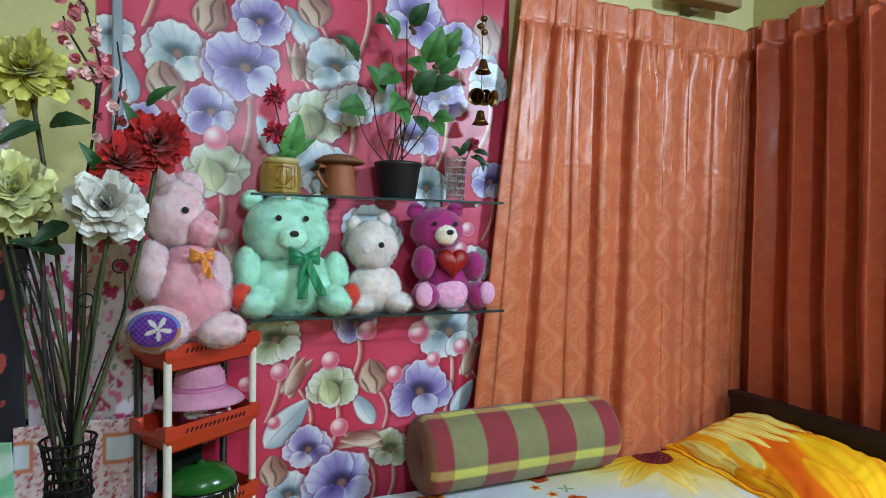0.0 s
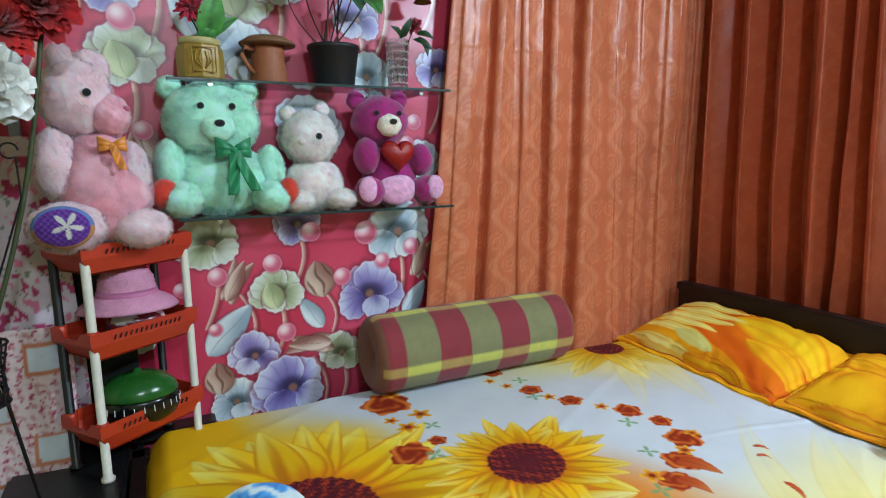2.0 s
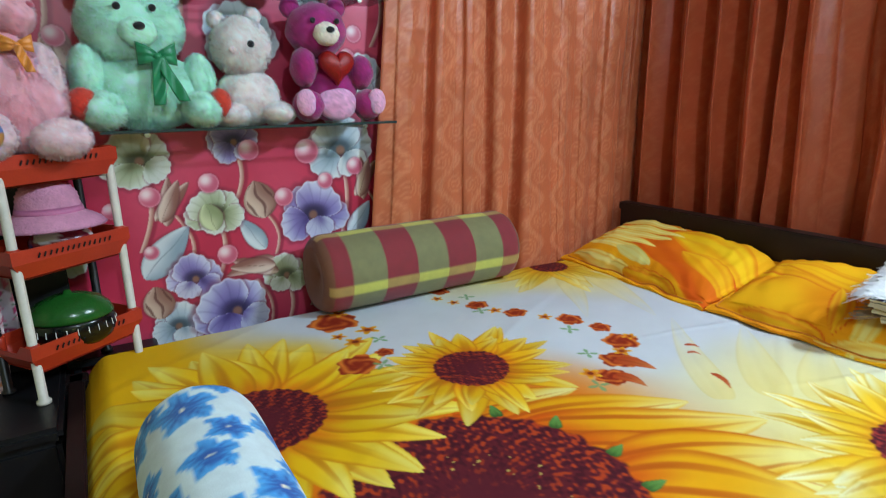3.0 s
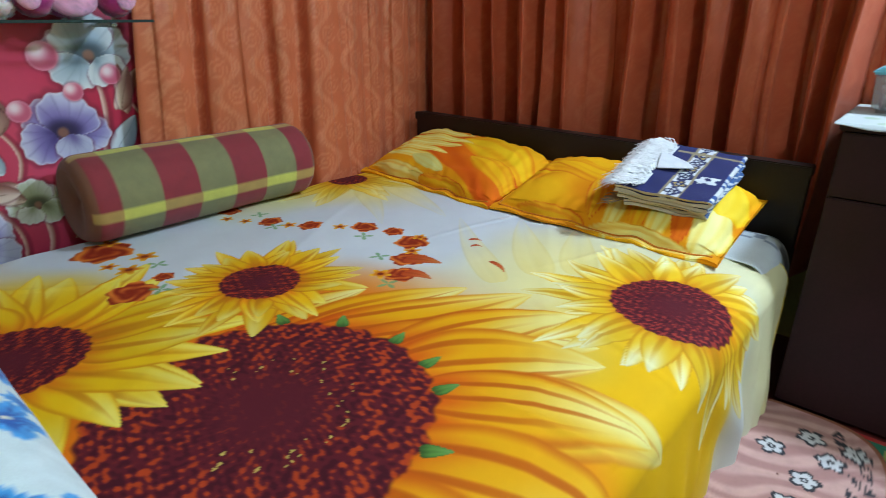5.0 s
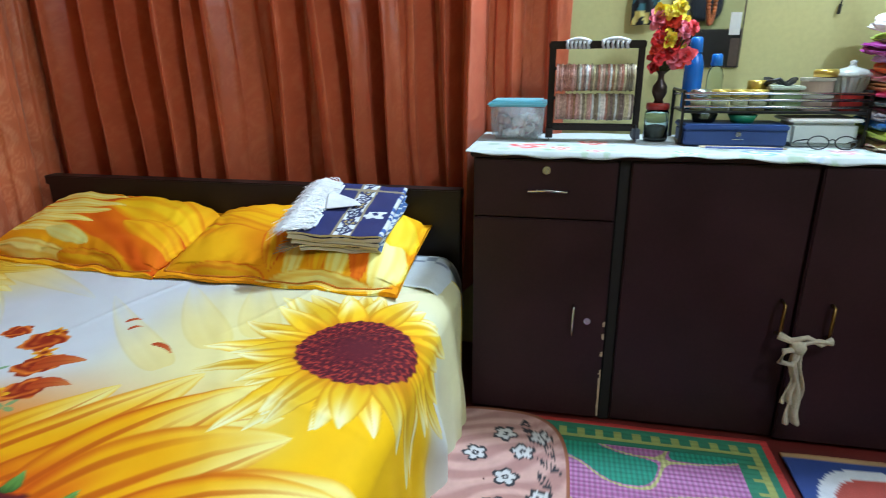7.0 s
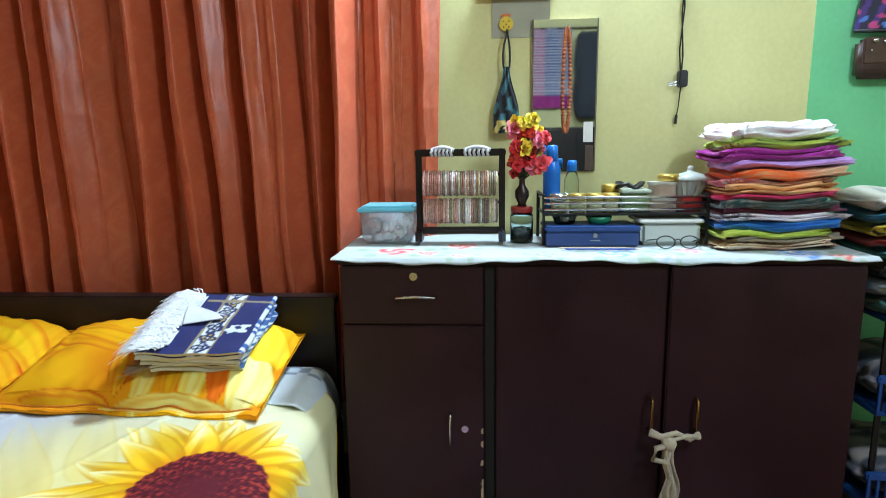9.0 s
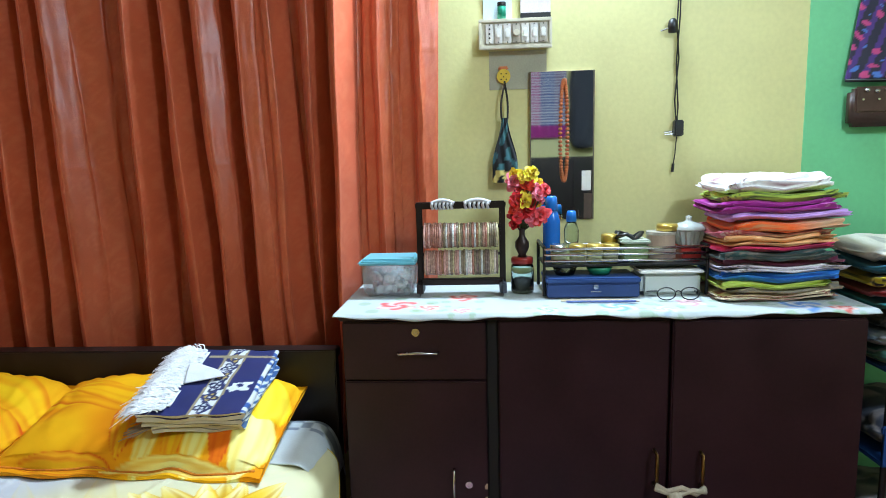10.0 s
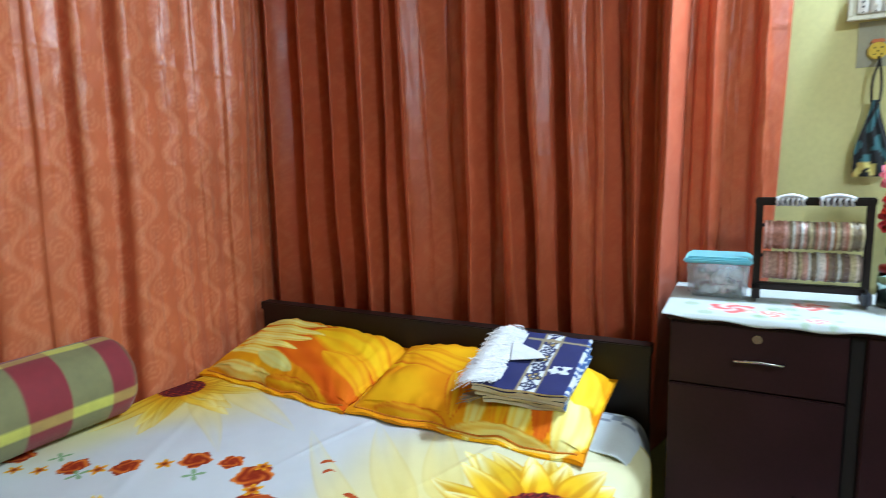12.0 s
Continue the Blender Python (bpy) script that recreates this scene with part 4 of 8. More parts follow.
# petals: place and half width, half length, slant, edge and middle colour; u runs from front to back, v along the headboard
pillow((2.435, 3.935, 0.478), 0.42, 0.79, 0.085, -0.10, pillow_print(41, [
    (0.1, -0.1, 0.55, 1.5, 1.1, O, O2), (0.3, -0.55, 0.40, 0.62, 1.3, rgb(234, 140, 8), rgb(248, 196, 24)), (-0.25, -0.75, 0.25, 0.45, 1.1, rgb(230, 130, 8), rgb(246, 180, 18)), (0.55, 0.45, 0.13, 0.50, 1.75, Yl, P0), (0.30, 0.40, 0.13, 0.55, 1.72, Yl, P0), (0.06, 0.42, 0.13, 0.52, 1.7, Yl, P0),
    (-0.18, 0.46, 0.13, 0.48, 1.62, Yl, P0), (-0.42, 0.50, 0.12, 0.45, 1.6, Yl, P0), (-0.55, 0.10, 0.14, 0.32, 1.2, rgb(222, 200, 90), rgb(220, 216, 130)), (-0.80, 0.4, 0.12, 0.5, 1.5, rgb(232, 160, 20), P0), (-0.85, -0.3, 0.10, 0.4, 1.5, O, Yl), (0.8, 0.75, 0.10, 0.3, 1.3, Yl, P0)]),
       "orange and yellow sunflower-print pillow leaning against the headboard", 0.115, 31)
pillow((2.405, 3.145, 0.482), 0.43, 0.82, 0.085, -0.03, pillow_print(47, [
    (0.2, 0.72, 0.30, 0.62, 1.45, rgb(238, 150, 8), rgb(248, 196, 20)), (0.1, 0.35, 0.24, 0.8, 1.2, rgb(222, 112, 10), rgb(246, 176, 16)), (0.0, -0.02, 0.22, 0.85, 1.0, rgb(230, 134, 10), rgb(248, 184, 18)), (-0.45, 0.1, 0.10, 0.4, 0.2, O, Yl), (-0.62, -0.12, 0.09, 0.42, 0.1, Yl, P0), (-0.5, -0.30, 0.09, 0.45, 0.15, O2, Yl),
    (-0.58, -0.48, 0.10, 0.45, 0.05, Yl, P0), (-0.40, -0.62, 0.10, 0.5, 0.2, O, O2), (-0.35, -0.85, 0.16, 0.7, 0.1, rgb(240, 206, 80), rgb(248, 238, 160)), (0.35, -0.80, 0.20, 0.5, 0.2, rgb(244, 196, 20), rgb(250, 214, 60)), (-0.88, 0.4, 0.10, 0.4, 1.5, O, Yl), (-0.88, -0.35, 0.09, 0.5, 1.6, rgb(226, 150, 20), P0)]),
       "golden-yellow printed pillow with a stitched flange against the headboard", 0.105, 37)


# ---- cabinet ----
def cabinet():
    t = thing("cabinet", (2.63, 1.8, 0), "dark mahogany sideboard with drawer and doors, chipped at its edges", "cabinet")
    x = 2.40
    part("carcass", boxed(x + 0.02, 2.86, 1.06, 2.555, 0.0, 0.868), M["darkwood"], t)
    part("top_board", boxed(x - 0.004, 2.865, 1.05, 2.562, 0.868, 0.886), M["darkwood"], t)
    d = part("drawer", boxed(x, x + 0.022, 2.132, 2.552, 0.688, 0.864), M["darkwood"], t)
    part("handle", tube([(x, 2.39, 0.772), (x - 0.016, 2.386, 0.772), (x - 0.018, 2.33, 0.776), (x - 0.016, 2.274, 0.772), (x, 2.27, 0.772)], 0.0042), M["chrome"], d, "slim chrome handle", True)
    part("lock", tube([(x + 0.004, 2.335, 0.834), (x - 0.006, 2.335, 0.834)], 0.012, 16), M["chrome"], d, "round steel lock")
    d = part("door", boxed(x, x + 0.022, 2.132, 2.552, 0.012, 0.684), M["darkwood"], t)
    part("handle", tube([(x, 2.232, 0.41), (x - 0.016, 2.232, 0.406), (x - 0.018, 2.232, 0.36), (x - 0.016, 2.232, 0.314), (x, 2.232, 0.31)], 0.0042), M["chrome"], d, "slim chrome handle", True)
    part("lock", tube([(x + 0.004, 2.188, 0.361), (x - 0.006, 2.188, 0.361)], 0.011, 16), M["chrome"], d, "round steel lock")
    r = random.Random(3)
    for z0, z1 in ((0.02, 0.16), (0.165, 0.19), (0.24, 0.255), (0.30, 0.318), (0.345, 0.36)):
        n = 5
        b = bmesh.new()
        for k in range(n):
            za, zb = z0 + (z1 - z0) * k / n, z0 + (z1 - z0) * (k + 1.05) / n
            w = r.uniform(0.004, 0.009)
            box(b, x - 0.0012, x + 0.01, 2.1325, 2.1325 + w, za, zb, bevel=0)
        part("chipped_edge", b, M["chip"], d, "bare board where the veneer has broken away")
    # black strip painted in for the shade between drawer unit and doors
    part("gap_shade", boxed(x + 0.012, x + 0.03, 2.096, 2.13, 0.0, 0.866), M["gap"], t)
    for y0, y1, xo in ((1.606, 2.094, 0.004), (1.075, 1.602, -0.010)):
        part("door", boxed(x + xo, x + xo + 0.022, y0, y1, 0.014, 0.864), M["darkwood"], t)
    for y in (1.645, 1.516):
        part("handle", tube([(x, y, 0.474), (x - 0.03, y, 0.47), (x - 0.033, y, 0.40), (x - 0.03, y, 0.375), (x, y, 0.37)], 0.005), M["brass"], t, "brass bow handle", True)
    part("plinth", boxed(x + 0.03, x + 0.05, 1.07, 2.55, 0.0, 0.02, bevel=0), M["gap"], t)


cabinet()


def cloth_strip():
    t = thing("cloth_strip", (2.36, 1.58, 0.2), "off-white cotton strip knotted round two cabinet handles", "cloth")
    m = mat("knotted_cotton", (188, 176, 158), 0.9, var=0.2, scale=60, bump=0.4)
    x = 2.362
    part("band", tube([(x, 1.65, 0.385), (x - 0.012, 1.62, 0.372), (x - 0.014, 1.58, 0.385), (x - 0.012, 1.54, 0.365), (x, 1.51, 0.378)], 0.008), m, t, smooth=True)
    part("band", tube([(x - 0.008, 1.655, 0.378), (x - 0.018, 1.60, 0.362), (x - 0.016, 1.55, 0.378), (x - 0.006, 1.51, 0.368)], 0.007), m, t, smooth=True)
    part("knot", lathe([(0.0, -0.024), (0.016, -0.016), (0.022, 0), (0.017, 0.015), (0.0, 0.02)], (x - 0.018, 1.60, 0.355), 14), m, t, smooth=True)
    part("loop", tube([(x - 0.02, 1.60, 0.35), (x - 0.03, 1.64, 0.345), (x - 0.03, 1.645, 0.31), (x - 0.025, 1.61, 0.30), (x - 0.02, 1.595, 0.34)], 0.009), m, t, smooth=True)
    for y0, y1, zl, w in ((1.60, 1.575, 0.10, 0.022), (1.592, 1.60, 0.17, 0.016)):
        n = 40
        v, u = np.meshgrid(np.linspace(0, 1, n), np.linspace(-1, 1, 9), indexing="ij")
        Y = y0 + (y1 - y0) * v + w * u * (0.5 + 0.6 * v) + 0.006 * np.sin(9 * v)
        X = x - 0.022 + 0.010 * np.cos(u * 5 + 6 * v) + 0.006 * v
        Z = 0.35 + (zl - 0.35) * v
        ob = raw("tail", np.stack([X, Y, Z], -1), grid_faces(n, 9), m, t)
        ob.modifiers.new("thickness", "SOLIDIFY").thickness = 0.002


cloth_strip()


def top_cloth():
    nu, nv = 90, 330
    u, v = np.meshgrid(np.linspace(0, 1, nu), np.linspace(0, 1, nv), indexing="ij")
    X = 2.384 + 0.463 * u
    Y = 1.045 + 1.53 * v
    hang = np.clip((2.397 - X) / 0.012, 0, 1)
    Z = 0.890 + 0.0015 * soft_noise(X, Y, 2.2, 8) * (X > 2.42) + 0 * X
    drop = (0.012 + 0.006 * np.sin(Y * 9) + 0.003 * np.sin(Y * 41)) * hang
    Z = Z - drop
    C = np.ones(u.shape + (3,)) * rgb(180, 188, 188)
    for cx, cy, R, c in [(2.68, 1.35, 0.06, (150, 180, 150)), (2.43, 1.95, 0.04, (120, 160, 120)), (2.42, 1.62, 0.04, (150, 170, 190)), (2.43, 2.2, 0.035, (190, 120, 120)), (2.50, 2.40, 0.075, (206, 74, 74)), (2.46, 1.74, 0.07, (110, 156, 204)), (2.45, 1.22, 0.075, (86, 128, 200)), (2.42, 1.13, 0.04, (206, 84, 70)), (2.47, 2.30, 0.04, (214, 110, 100)), (2.6, 2.2, 0.06, (206, 90, 80)), (2.5, 1.52, 0.05, (200, 140, 150)), (2.62, 1.05, 0.05, (90, 140, 200))]:
        r, th = np.hypot(X - cx, Y - cy) / R, np.arctan2(Y - cy, X - cx)
        for k in range(5):
            a = (1 - smooth01(0.85, 1.0, np.hypot(X - cx - 1.2 * R * math.cos(k * 1.26), Y - cy - 1.5 * R * math.sin(k * 1.26)) / (R * 0.30))) * 0.35
            C = C * (1 - a[..., None]) + rgb(112, 146, 96) * a[..., None]
        a = 0.85 * (1 - smooth01(0.8, 1.0, r / (0.85 + 0.15 * np.cos(6 * th))))
        C = C * (1 - a[..., None]) + lerp(rgb(*c), rgb(240, 220, 215), 0.4 + 0.4 * np.cos(r * 9 + 3 * th)) * a[..., None]
    ob = raw("table_cover", np.stack([X, Y, Z], -1), grid_faces(nu, nv), M["print"], colors=C.reshape(-1, 3))
    ob.modifiers.new("thickness", "SOLIDIFY").thickness = 0.002
    tagged(ob, "white floral plastic-coated cover spread over the cabinet top", "table cover")


top_cloth()


# ---- rugs on the floor ----
def floor_mat():
    nu, nv = 200, 330
    X, Y = np.meshgrid(np.linspace(1.50, 2.385, nu), np.linspace(1.62, 2.60, nv), indexing="ij")
    C = lerp(rgb(168, 92, 150), rgb(190, 130, 176), smooth01(-0.5, 0.5, np.sin(X * 330)))
    n = soft_noise(X, Y, 2.4, 17)
    C = np.where((n > 0.30)[..., None], rgb(28, 140, 116), C)
    C = np.where(((n > 0.14) & (n < 0.24))[..., None], rgb(190, 186, 120), C)
    C = C * (0.9 + 0.1 * np.sin(Y * 420))[..., None]
    e = np.minimum(2.385 - X, np.minimum(Y - 1.62, 9))
    ins = e < 0.115
    key = ((np.sin(Y * 110) > 0.2) | (np.sin(X * 110) > 0.75)) & (np.abs(e - 0.068) < 0.024)
    C = np.where(ins[..., None], rgb(34, 110, 84), C)
    C = np.where((ins & key)[..., None], rgb(146, 150, 82), C)
    C = np.where((e < 0.022)[..., None], rgb(170, 44, 40), C)
    ob = raw("floor_mat", np.stack([X, Y, 0.006 + 0.0008 * np.sin(X * 300) + 0.002 * soft_noise(X, Y, 1.5, 3)], -1), grid_faces(nu, nv), M["mat"], colors=C.reshape(-1, 3))
    ob.modifiers.new("thickness", "SOLIDIFY").thickness = 0.005
    tagged(ob, "woven plastic floor mat in green and magenta with a patterned border", "mat")


floor_mat()


def pink_rug():
    na, nr = 128, 60
    t, q = np.meshgrid(np.linspace(0, 2 * math.pi, na, endpoint=False), np.linspace(0.01, 1, nr), indexing="ij")
    sup = (np.abs(np.cos(t)) ** 3.2 + np.abs(np.sin(t)) ** 3.2) ** (-1 / 3.2)
    X, Y = 2.03 + 0.36 * q * sup * np.cos(t), 2.46 + 0.24 * q * sup * np.sin(t)
    C = lerp(rgb(176, 128, 122), rgb(204, 160, 152), smooth01(-0.7, 0.7, np.sin((X + 0.4 * Y) * 90 + 3 * soft_noise(X, Y, 2, 4))))
    for cx, cy in [(2.25, 2.42), (2.17, 2.36), (2.14, 2.50), (2.05, 2.40), (1.98, 2.30), (1.93, 2.42), (1.84, 2.34), (2.25, 2.31)]:
        r, th = np.hypot(X - cx, Y - cy) / 0.036, np.arctan2(Y - cy, X - cx)
        ed = 0.62 + 0.38 * np.abs(np.cos(2.5 * th + cx * 20))
        C = np.where((r < ed)[..., None], rgb(206, 204, 206), C)
        C = np.where(((np.abs(r - ed) < 0.14) | (np.abs(r - 0.2) < 0.09))[..., None], rgb(40, 38, 46), C)
    for cx, cy, a in [(2.19, 2.28, 0.4), (2.12, 2.28, 0.9), (2.05, 2.29, 0.5), (2.3, 2.36, 0.2), (1.9, 2.28, 0.4)]:
        u, v = (X - cx) * math.cos(a) + (Y - cy) * math.sin(a), -(X - cx) * math.sin(a) + (Y - cy) * math.cos(a)
        lf = np.abs(np.hypot(u / 0.028, v / 0.011) - 1) < 0.22
        C = np.where((lf | ((np.abs(v) < 0.002) & (np.abs(u) < 0.05)))[..., None], rgb(40, 38, 46), C)
    C = np.where((q > 0.955)[..., None], rgb(150, 88, 60), C)
    P = np.stack([X, Y, 0.014 + 0.004 * (1 - q ** 6) + 0 * X], -1)
    i, j = np.meshgrid(np.arange(na), np.arange(nr - 1), indexing="ij")
    f = np.stack([i * nr + j, i * nr + j + 1, ((i + 1) % na) * nr + j + 1, ((i + 1) % na) * nr + j], -1).reshape(-1, 4)
    ob = raw("rug", P, f, M["mat"], colors=C.reshape(-1, 3))
    ob.modifiers.new("thickness", "SOLIDIFY").thickness = 0.006
    tagged(ob, "pink oval-cornered rug with outlined flowers beside the bed", "rug")


pink_rug()


# ---- glass shelves ----
def shelf(z, y0, label):
    t = thing("wall_shelf", (0.94, 4.44, z), label, "shelf", "glass wall shelves")
    part("glass_board", boxed(0.49, 1.395, y0, 4.462, z - 0.008, z, bevel=0.001), M["glassedge"], t).visible_shadow = False
    part("front_edge", boxed(0.49, 1.395, y0 - 0.0035, y0 - 0.0005, z - 0.008, z, bevel=0.001), mat("ground_glass_edge", (38, 56, 56), 0.25, var=0.2), t, "dark ground glass edge")
    for x in (0.60, 1.28):
        part("bracket", boxed(x, x + 0.016, 4.30, 4.462, z - 0.022, z - 0.0085, bevel=0.003), M["chrome"], t)


shelf(1.138, 4.275, "smoked glass wall shelf holding plush toys")
shelf(1.542, 4.290, "smoked glass wall shelf holding potted plants")


# ---- plush toys ----
def plush(name, blobs, label, seed=1, category="plush toy"):
    """One mesh of stuffed forms with tufts of fur. blobs: centre, radii, colour, fur length, lean."""
    r = np.random.default_rng(seed)
    V, F, C, NN, n0 = [], [], [], [], 0
    for (c, rad, col, fur, gloss) in blobs:
        nu, nv = (40, 22) if max(rad) > 0.03 else (16, 10)
        u, v = np.meshgrid(np.linspace(0, 2 * math.pi, nu, endpoint=False), np.linspace(0.02, math.pi - 0.02, nv), indexing="ij")
        N = np.stack([np.sin(v) * np.cos(u), np.sin(v) * np.sin(u), np.cos(v)], -1)
        wob = 1 + (0.03 * np.sin(5 * u + 3 * v) + 0.03 * np.cos(7 * v - 2 * u)) * (fur > 0)
        P = np.array(c) + N * np.array(rad) * wob[..., None]
        V.append(P.reshape(-1, 3))
        q = N / np.array(rad)
        NN.append((q / np.linalg.norm(q, axis=-1)[..., None]).reshape(-1, 3))
        base = np.array(col)
        C.append(np.clip(np.ones((nu * nv, 1)) * base * (1 + 0.05 * r.normal(size=(nu * nv, 1))), 0, 1))
        i, j = np.meshgrid(np.arange(nu), np.arange(nv - 1), indexing="ij")
        f = np.stack([i * nv + j, i * nv + j + 1, ((i + 1) % nu) * nv + j + 1, ((i + 1) % nu) * nv + j], -1).reshape(-1, 4) + n0
        F.append(f)
        n0 += nu * nv
        if fur:
            area = max(rad) * sorted(rad)[1] * 9
            fur = fur * 0.5
            k = int(area * 52000 * (0.016 / fur) ** 0.5)
            d = r.normal(size=(k, 3))
            d /= np.linalg.norm(d, axis=1)[:, None]
            p = np.array(c) + d * np.array(rad)
            nn = d / np.array(rad)
            nn /= np.linalg.norm(nn, axis=1)[:, None]
            tdir = np.cross(nn, r.normal(size=(k, 3)))
            tdir /= np.linalg.norm(tdir, axis=1)[:, None] + 1e-6
            tip = p + nn * fur * r.uniform(0.5, 1.1, (k, 1)) + tdir * fur * 0.9 + np.array([0, 0, -0.25 * fur])
            w = np.cross(tdir, nn) * fur * 0.16
            V.append(np.stack([p - w - nn * 0.002, p + w - nn * 0.002, tip + w * 0.15, tip - w * 0.15], 1).reshape(-1, 3))
            NN.append(np.repeat(nn + 0.12 * r.normal(size=(k, 3)), 4, axis=0))
            cc = np.clip(base * (1.02 + 0.05 * r.normal(size=(k, 1))), 0, 1)
            C.append(np.stack([cc * 0.97, cc * 0.97, np.clip(cc * 1.08, 0, 1), np.clip(cc * 1.08, 0, 1)], 1).reshape(-1, 3))
            F.append(np.arange(4 * k).reshape(-1, 4) + n0)
            n0 += 4 * k
    ob = raw(name, np.concatenate(V), np.concatenate(F), M["fur"], colors=np.concatenate(C), normals=np.concatenate(NN))
    return tagged(ob, label, category, "plush toys")


MINT, RED, BLACK = rgb(192, 252, 216), rgb(222, 62, 40), rgb(14, 12, 14)
y = 4.36
plush("teddy_bear", [
    ((0.63, y, 1.245), (0.155, 0.085, 0.105), MINT, 0.018, 0), ((0.61, y - 0.005, 1.425), (0.135, 0.09, 0.115), MINT, 0.018, 0),
    ((0.50, y + 0.01, 1.52), (0.035, 0.025, 0.035), MINT, 0.012, 0), ((0.715, y + 0.01, 1.515), (0.035, 0.025, 0.035), MINT, 0.012, 0),
    ((0.485, y - 0.02, 1.285), (0.045, 0.05, 0.085), MINT, 0.016, 0), ((0.77, y - 0.02, 1.265), (0.045, 0.05, 0.085), MINT, 0.016, 0),
    ((0.505, y - 0.06, 1.195), (0.06, 0.07, 0.052), MINT, 0.016, 0), ((0.765, y - 0.06, 1.192), (0.06, 0.07, 0.05), MINT, 0.016, 0),
    ((0.462, y - 0.085, 1.212), (0.038, 0.032, 0.042), RED, 0.012, 0), ((0.812, y - 0.085, 1.208), (0.03, 0.03, 0.042), RED, 0.012, 0),
    ((0.617, y - 0.088, 1.40), (0.048, 0.03, 0.04), MINT, 0.008, 0), ((0.620, y - 0.118, 1.412), (0.015, 0.010, 0.011), BLACK, 0, 1),
    ((0.574, y - 0.094, 1.462), (0.010, 0.008, 0.010), BLACK, 0, 1), ((0.660, y - 0.094, 1.462), (0.010, 0.008, 0.010), BLACK, 0, 1)],
    "mint-green teddy bear with red paws seated on a glass shelf", 2)
WHT = rgb(255, 228, 222)
plush("teddy_bear", [
    ((0.915, y, 1.225), (0.095, 0.075, 0.085), WHT, 0.016, 0), ((0.905, y - 0.01, 1.375), (0.088, 0.07, 0.088), WHT, 0.018, 0),
    ((0.99, y - 0.04, 1.175), (0.055, 0.06, 0.035), WHT, 0.014, 0), ((0.85, y - 0.05, 1.175), (0.05, 0.06, 0.035), WHT, 0.014, 0),
    ((0.84, y, 1.45), (0.026, 0.02, 0.026), WHT, 0.012, 0), ((0.95, y, 1.465), (0.026, 0.02, 0.026), WHT, 0.012, 0),
    ((0.918, y - 0.08, 1.378), (0.011, 0.008, 0.011), BLACK, 0, 1), ((0.865, y - 0.075, 1.36), (0.012, 0.009, 0.01), WHT * 0.9, 0.004, 1)],
    "small shaggy off-white plush toy seated on a shelf", 3)
PUR, PNK = rgb(164, 30, 112), rgb(226, 166, 200)
plush("teddy_bear", [
    ((1.185, y, 1.25), (0.095, 0.07, 0.105), PUR, 0.006, 0), ((1.15, y - 0.01, 1.432), (0.098, 0.075, 0.085), PUR, 0.006, 0),
    ((1.07, y, 1.50), (0.032, 0.022, 0.032), PUR, 0.005, 0), ((1.225, y, 1.505), (0.032, 0.022, 0.032), PUR, 0.005, 0),
    ((1.088, y - 0.04, 1.315), (0.042, 0.05, 0.06), PUR, 0.006, 0), ((1.285, y - 0.04, 1.30), (0.042, 0.05, 0.055), PUR, 0.006, 0),
    ((1.09, y - 0.055, 1.195), (0.05, 0.055, 0.05), PUR, 0.006, 0), ((1.30, y - 0.055, 1.195), (0.05, 0.055, 0.05), PUR, 0.006, 0),
    ((1.07, y - 0.10, 1.205), (0.032, 0.018, 0.042), PNK, 0, 0), ((1.315, y - 0.10, 1.205), (0.032, 0.018, 0.042), PNK, 0, 0),
    ((1.19, y - 0.055, 1.20), (0.07, 0.03, 0.055), PNK, 0, 0), ((1.155, y - 0.088, 1.415), (0.042, 0.03, 0.036), rgb(240, 226, 206), 0.003, 0),
    ((1.158, y - 0.118, 1.425), (0.014, 0.009, 0.010), BLACK, 0, 1), ((1.115, y - 0.082, 1.455), (0.009, 0.006, 0.009), BLACK, 0, 1), ((1.195, y - 0.082, 1.455), (0.009, 0.006, 0.009), BLACK, 0, 1)],
    "magenta teddy bear with a cream muzzle holding a red heart", 4)
PK, PK2 = rgb(255, 170, 182), rgb(255, 204, 208)
yr = 4.22
# pink stuffed animal, its kind left open
plush("plush_animal", [
    ((0.315, yr, 1.235), (0.115, 0.10, 0.15), PK, 0.016, 0), ((0.275, yr, 1.465), (0.085, 0.085, 0.10), PK2, 0.014, 0),
    ((0.345, yr - 0.02, 1.425), (0.05, 0.06, 0.055), PK, 0.010, 0), ((0.31, yr + 0.03, 1.545), (0.045, 0.02, 0.05), PK2, 0.012, 0),
    ((0.25, yr - 0.02, 1.56), (0.03, 0.02, 0.04), PK2, 0.012, 0), ((0.22, yr - 0.03, 1.30), (0.05, 0.06, 0.09), PK2, 0.014, 0),
    ((0.39, yr - 0.02, 1.27), (0.04, 0.05, 0.085), PK2, 0.014, 0), ((0.40, yr - 0.05, 1.13), (0.07, 0.06, 0.05), PK2, 0.014, 0),
    ((0.235, yr - 0.09, 1.145), (0.085, 0.05, 0.062), PK2, 0.014, 0),
    ((0.306, yr - 0.085, 1.475), (0.010, 0.007, 0.010), BLACK, 0, 1), ((0.385, yr - 0.045, 1.44), (0.012, 0.012, 0.009), rgb(190, 90, 110), 0, 1)],
    "large fluffy pink plush animal sitting on top of a plastic rack", 5)


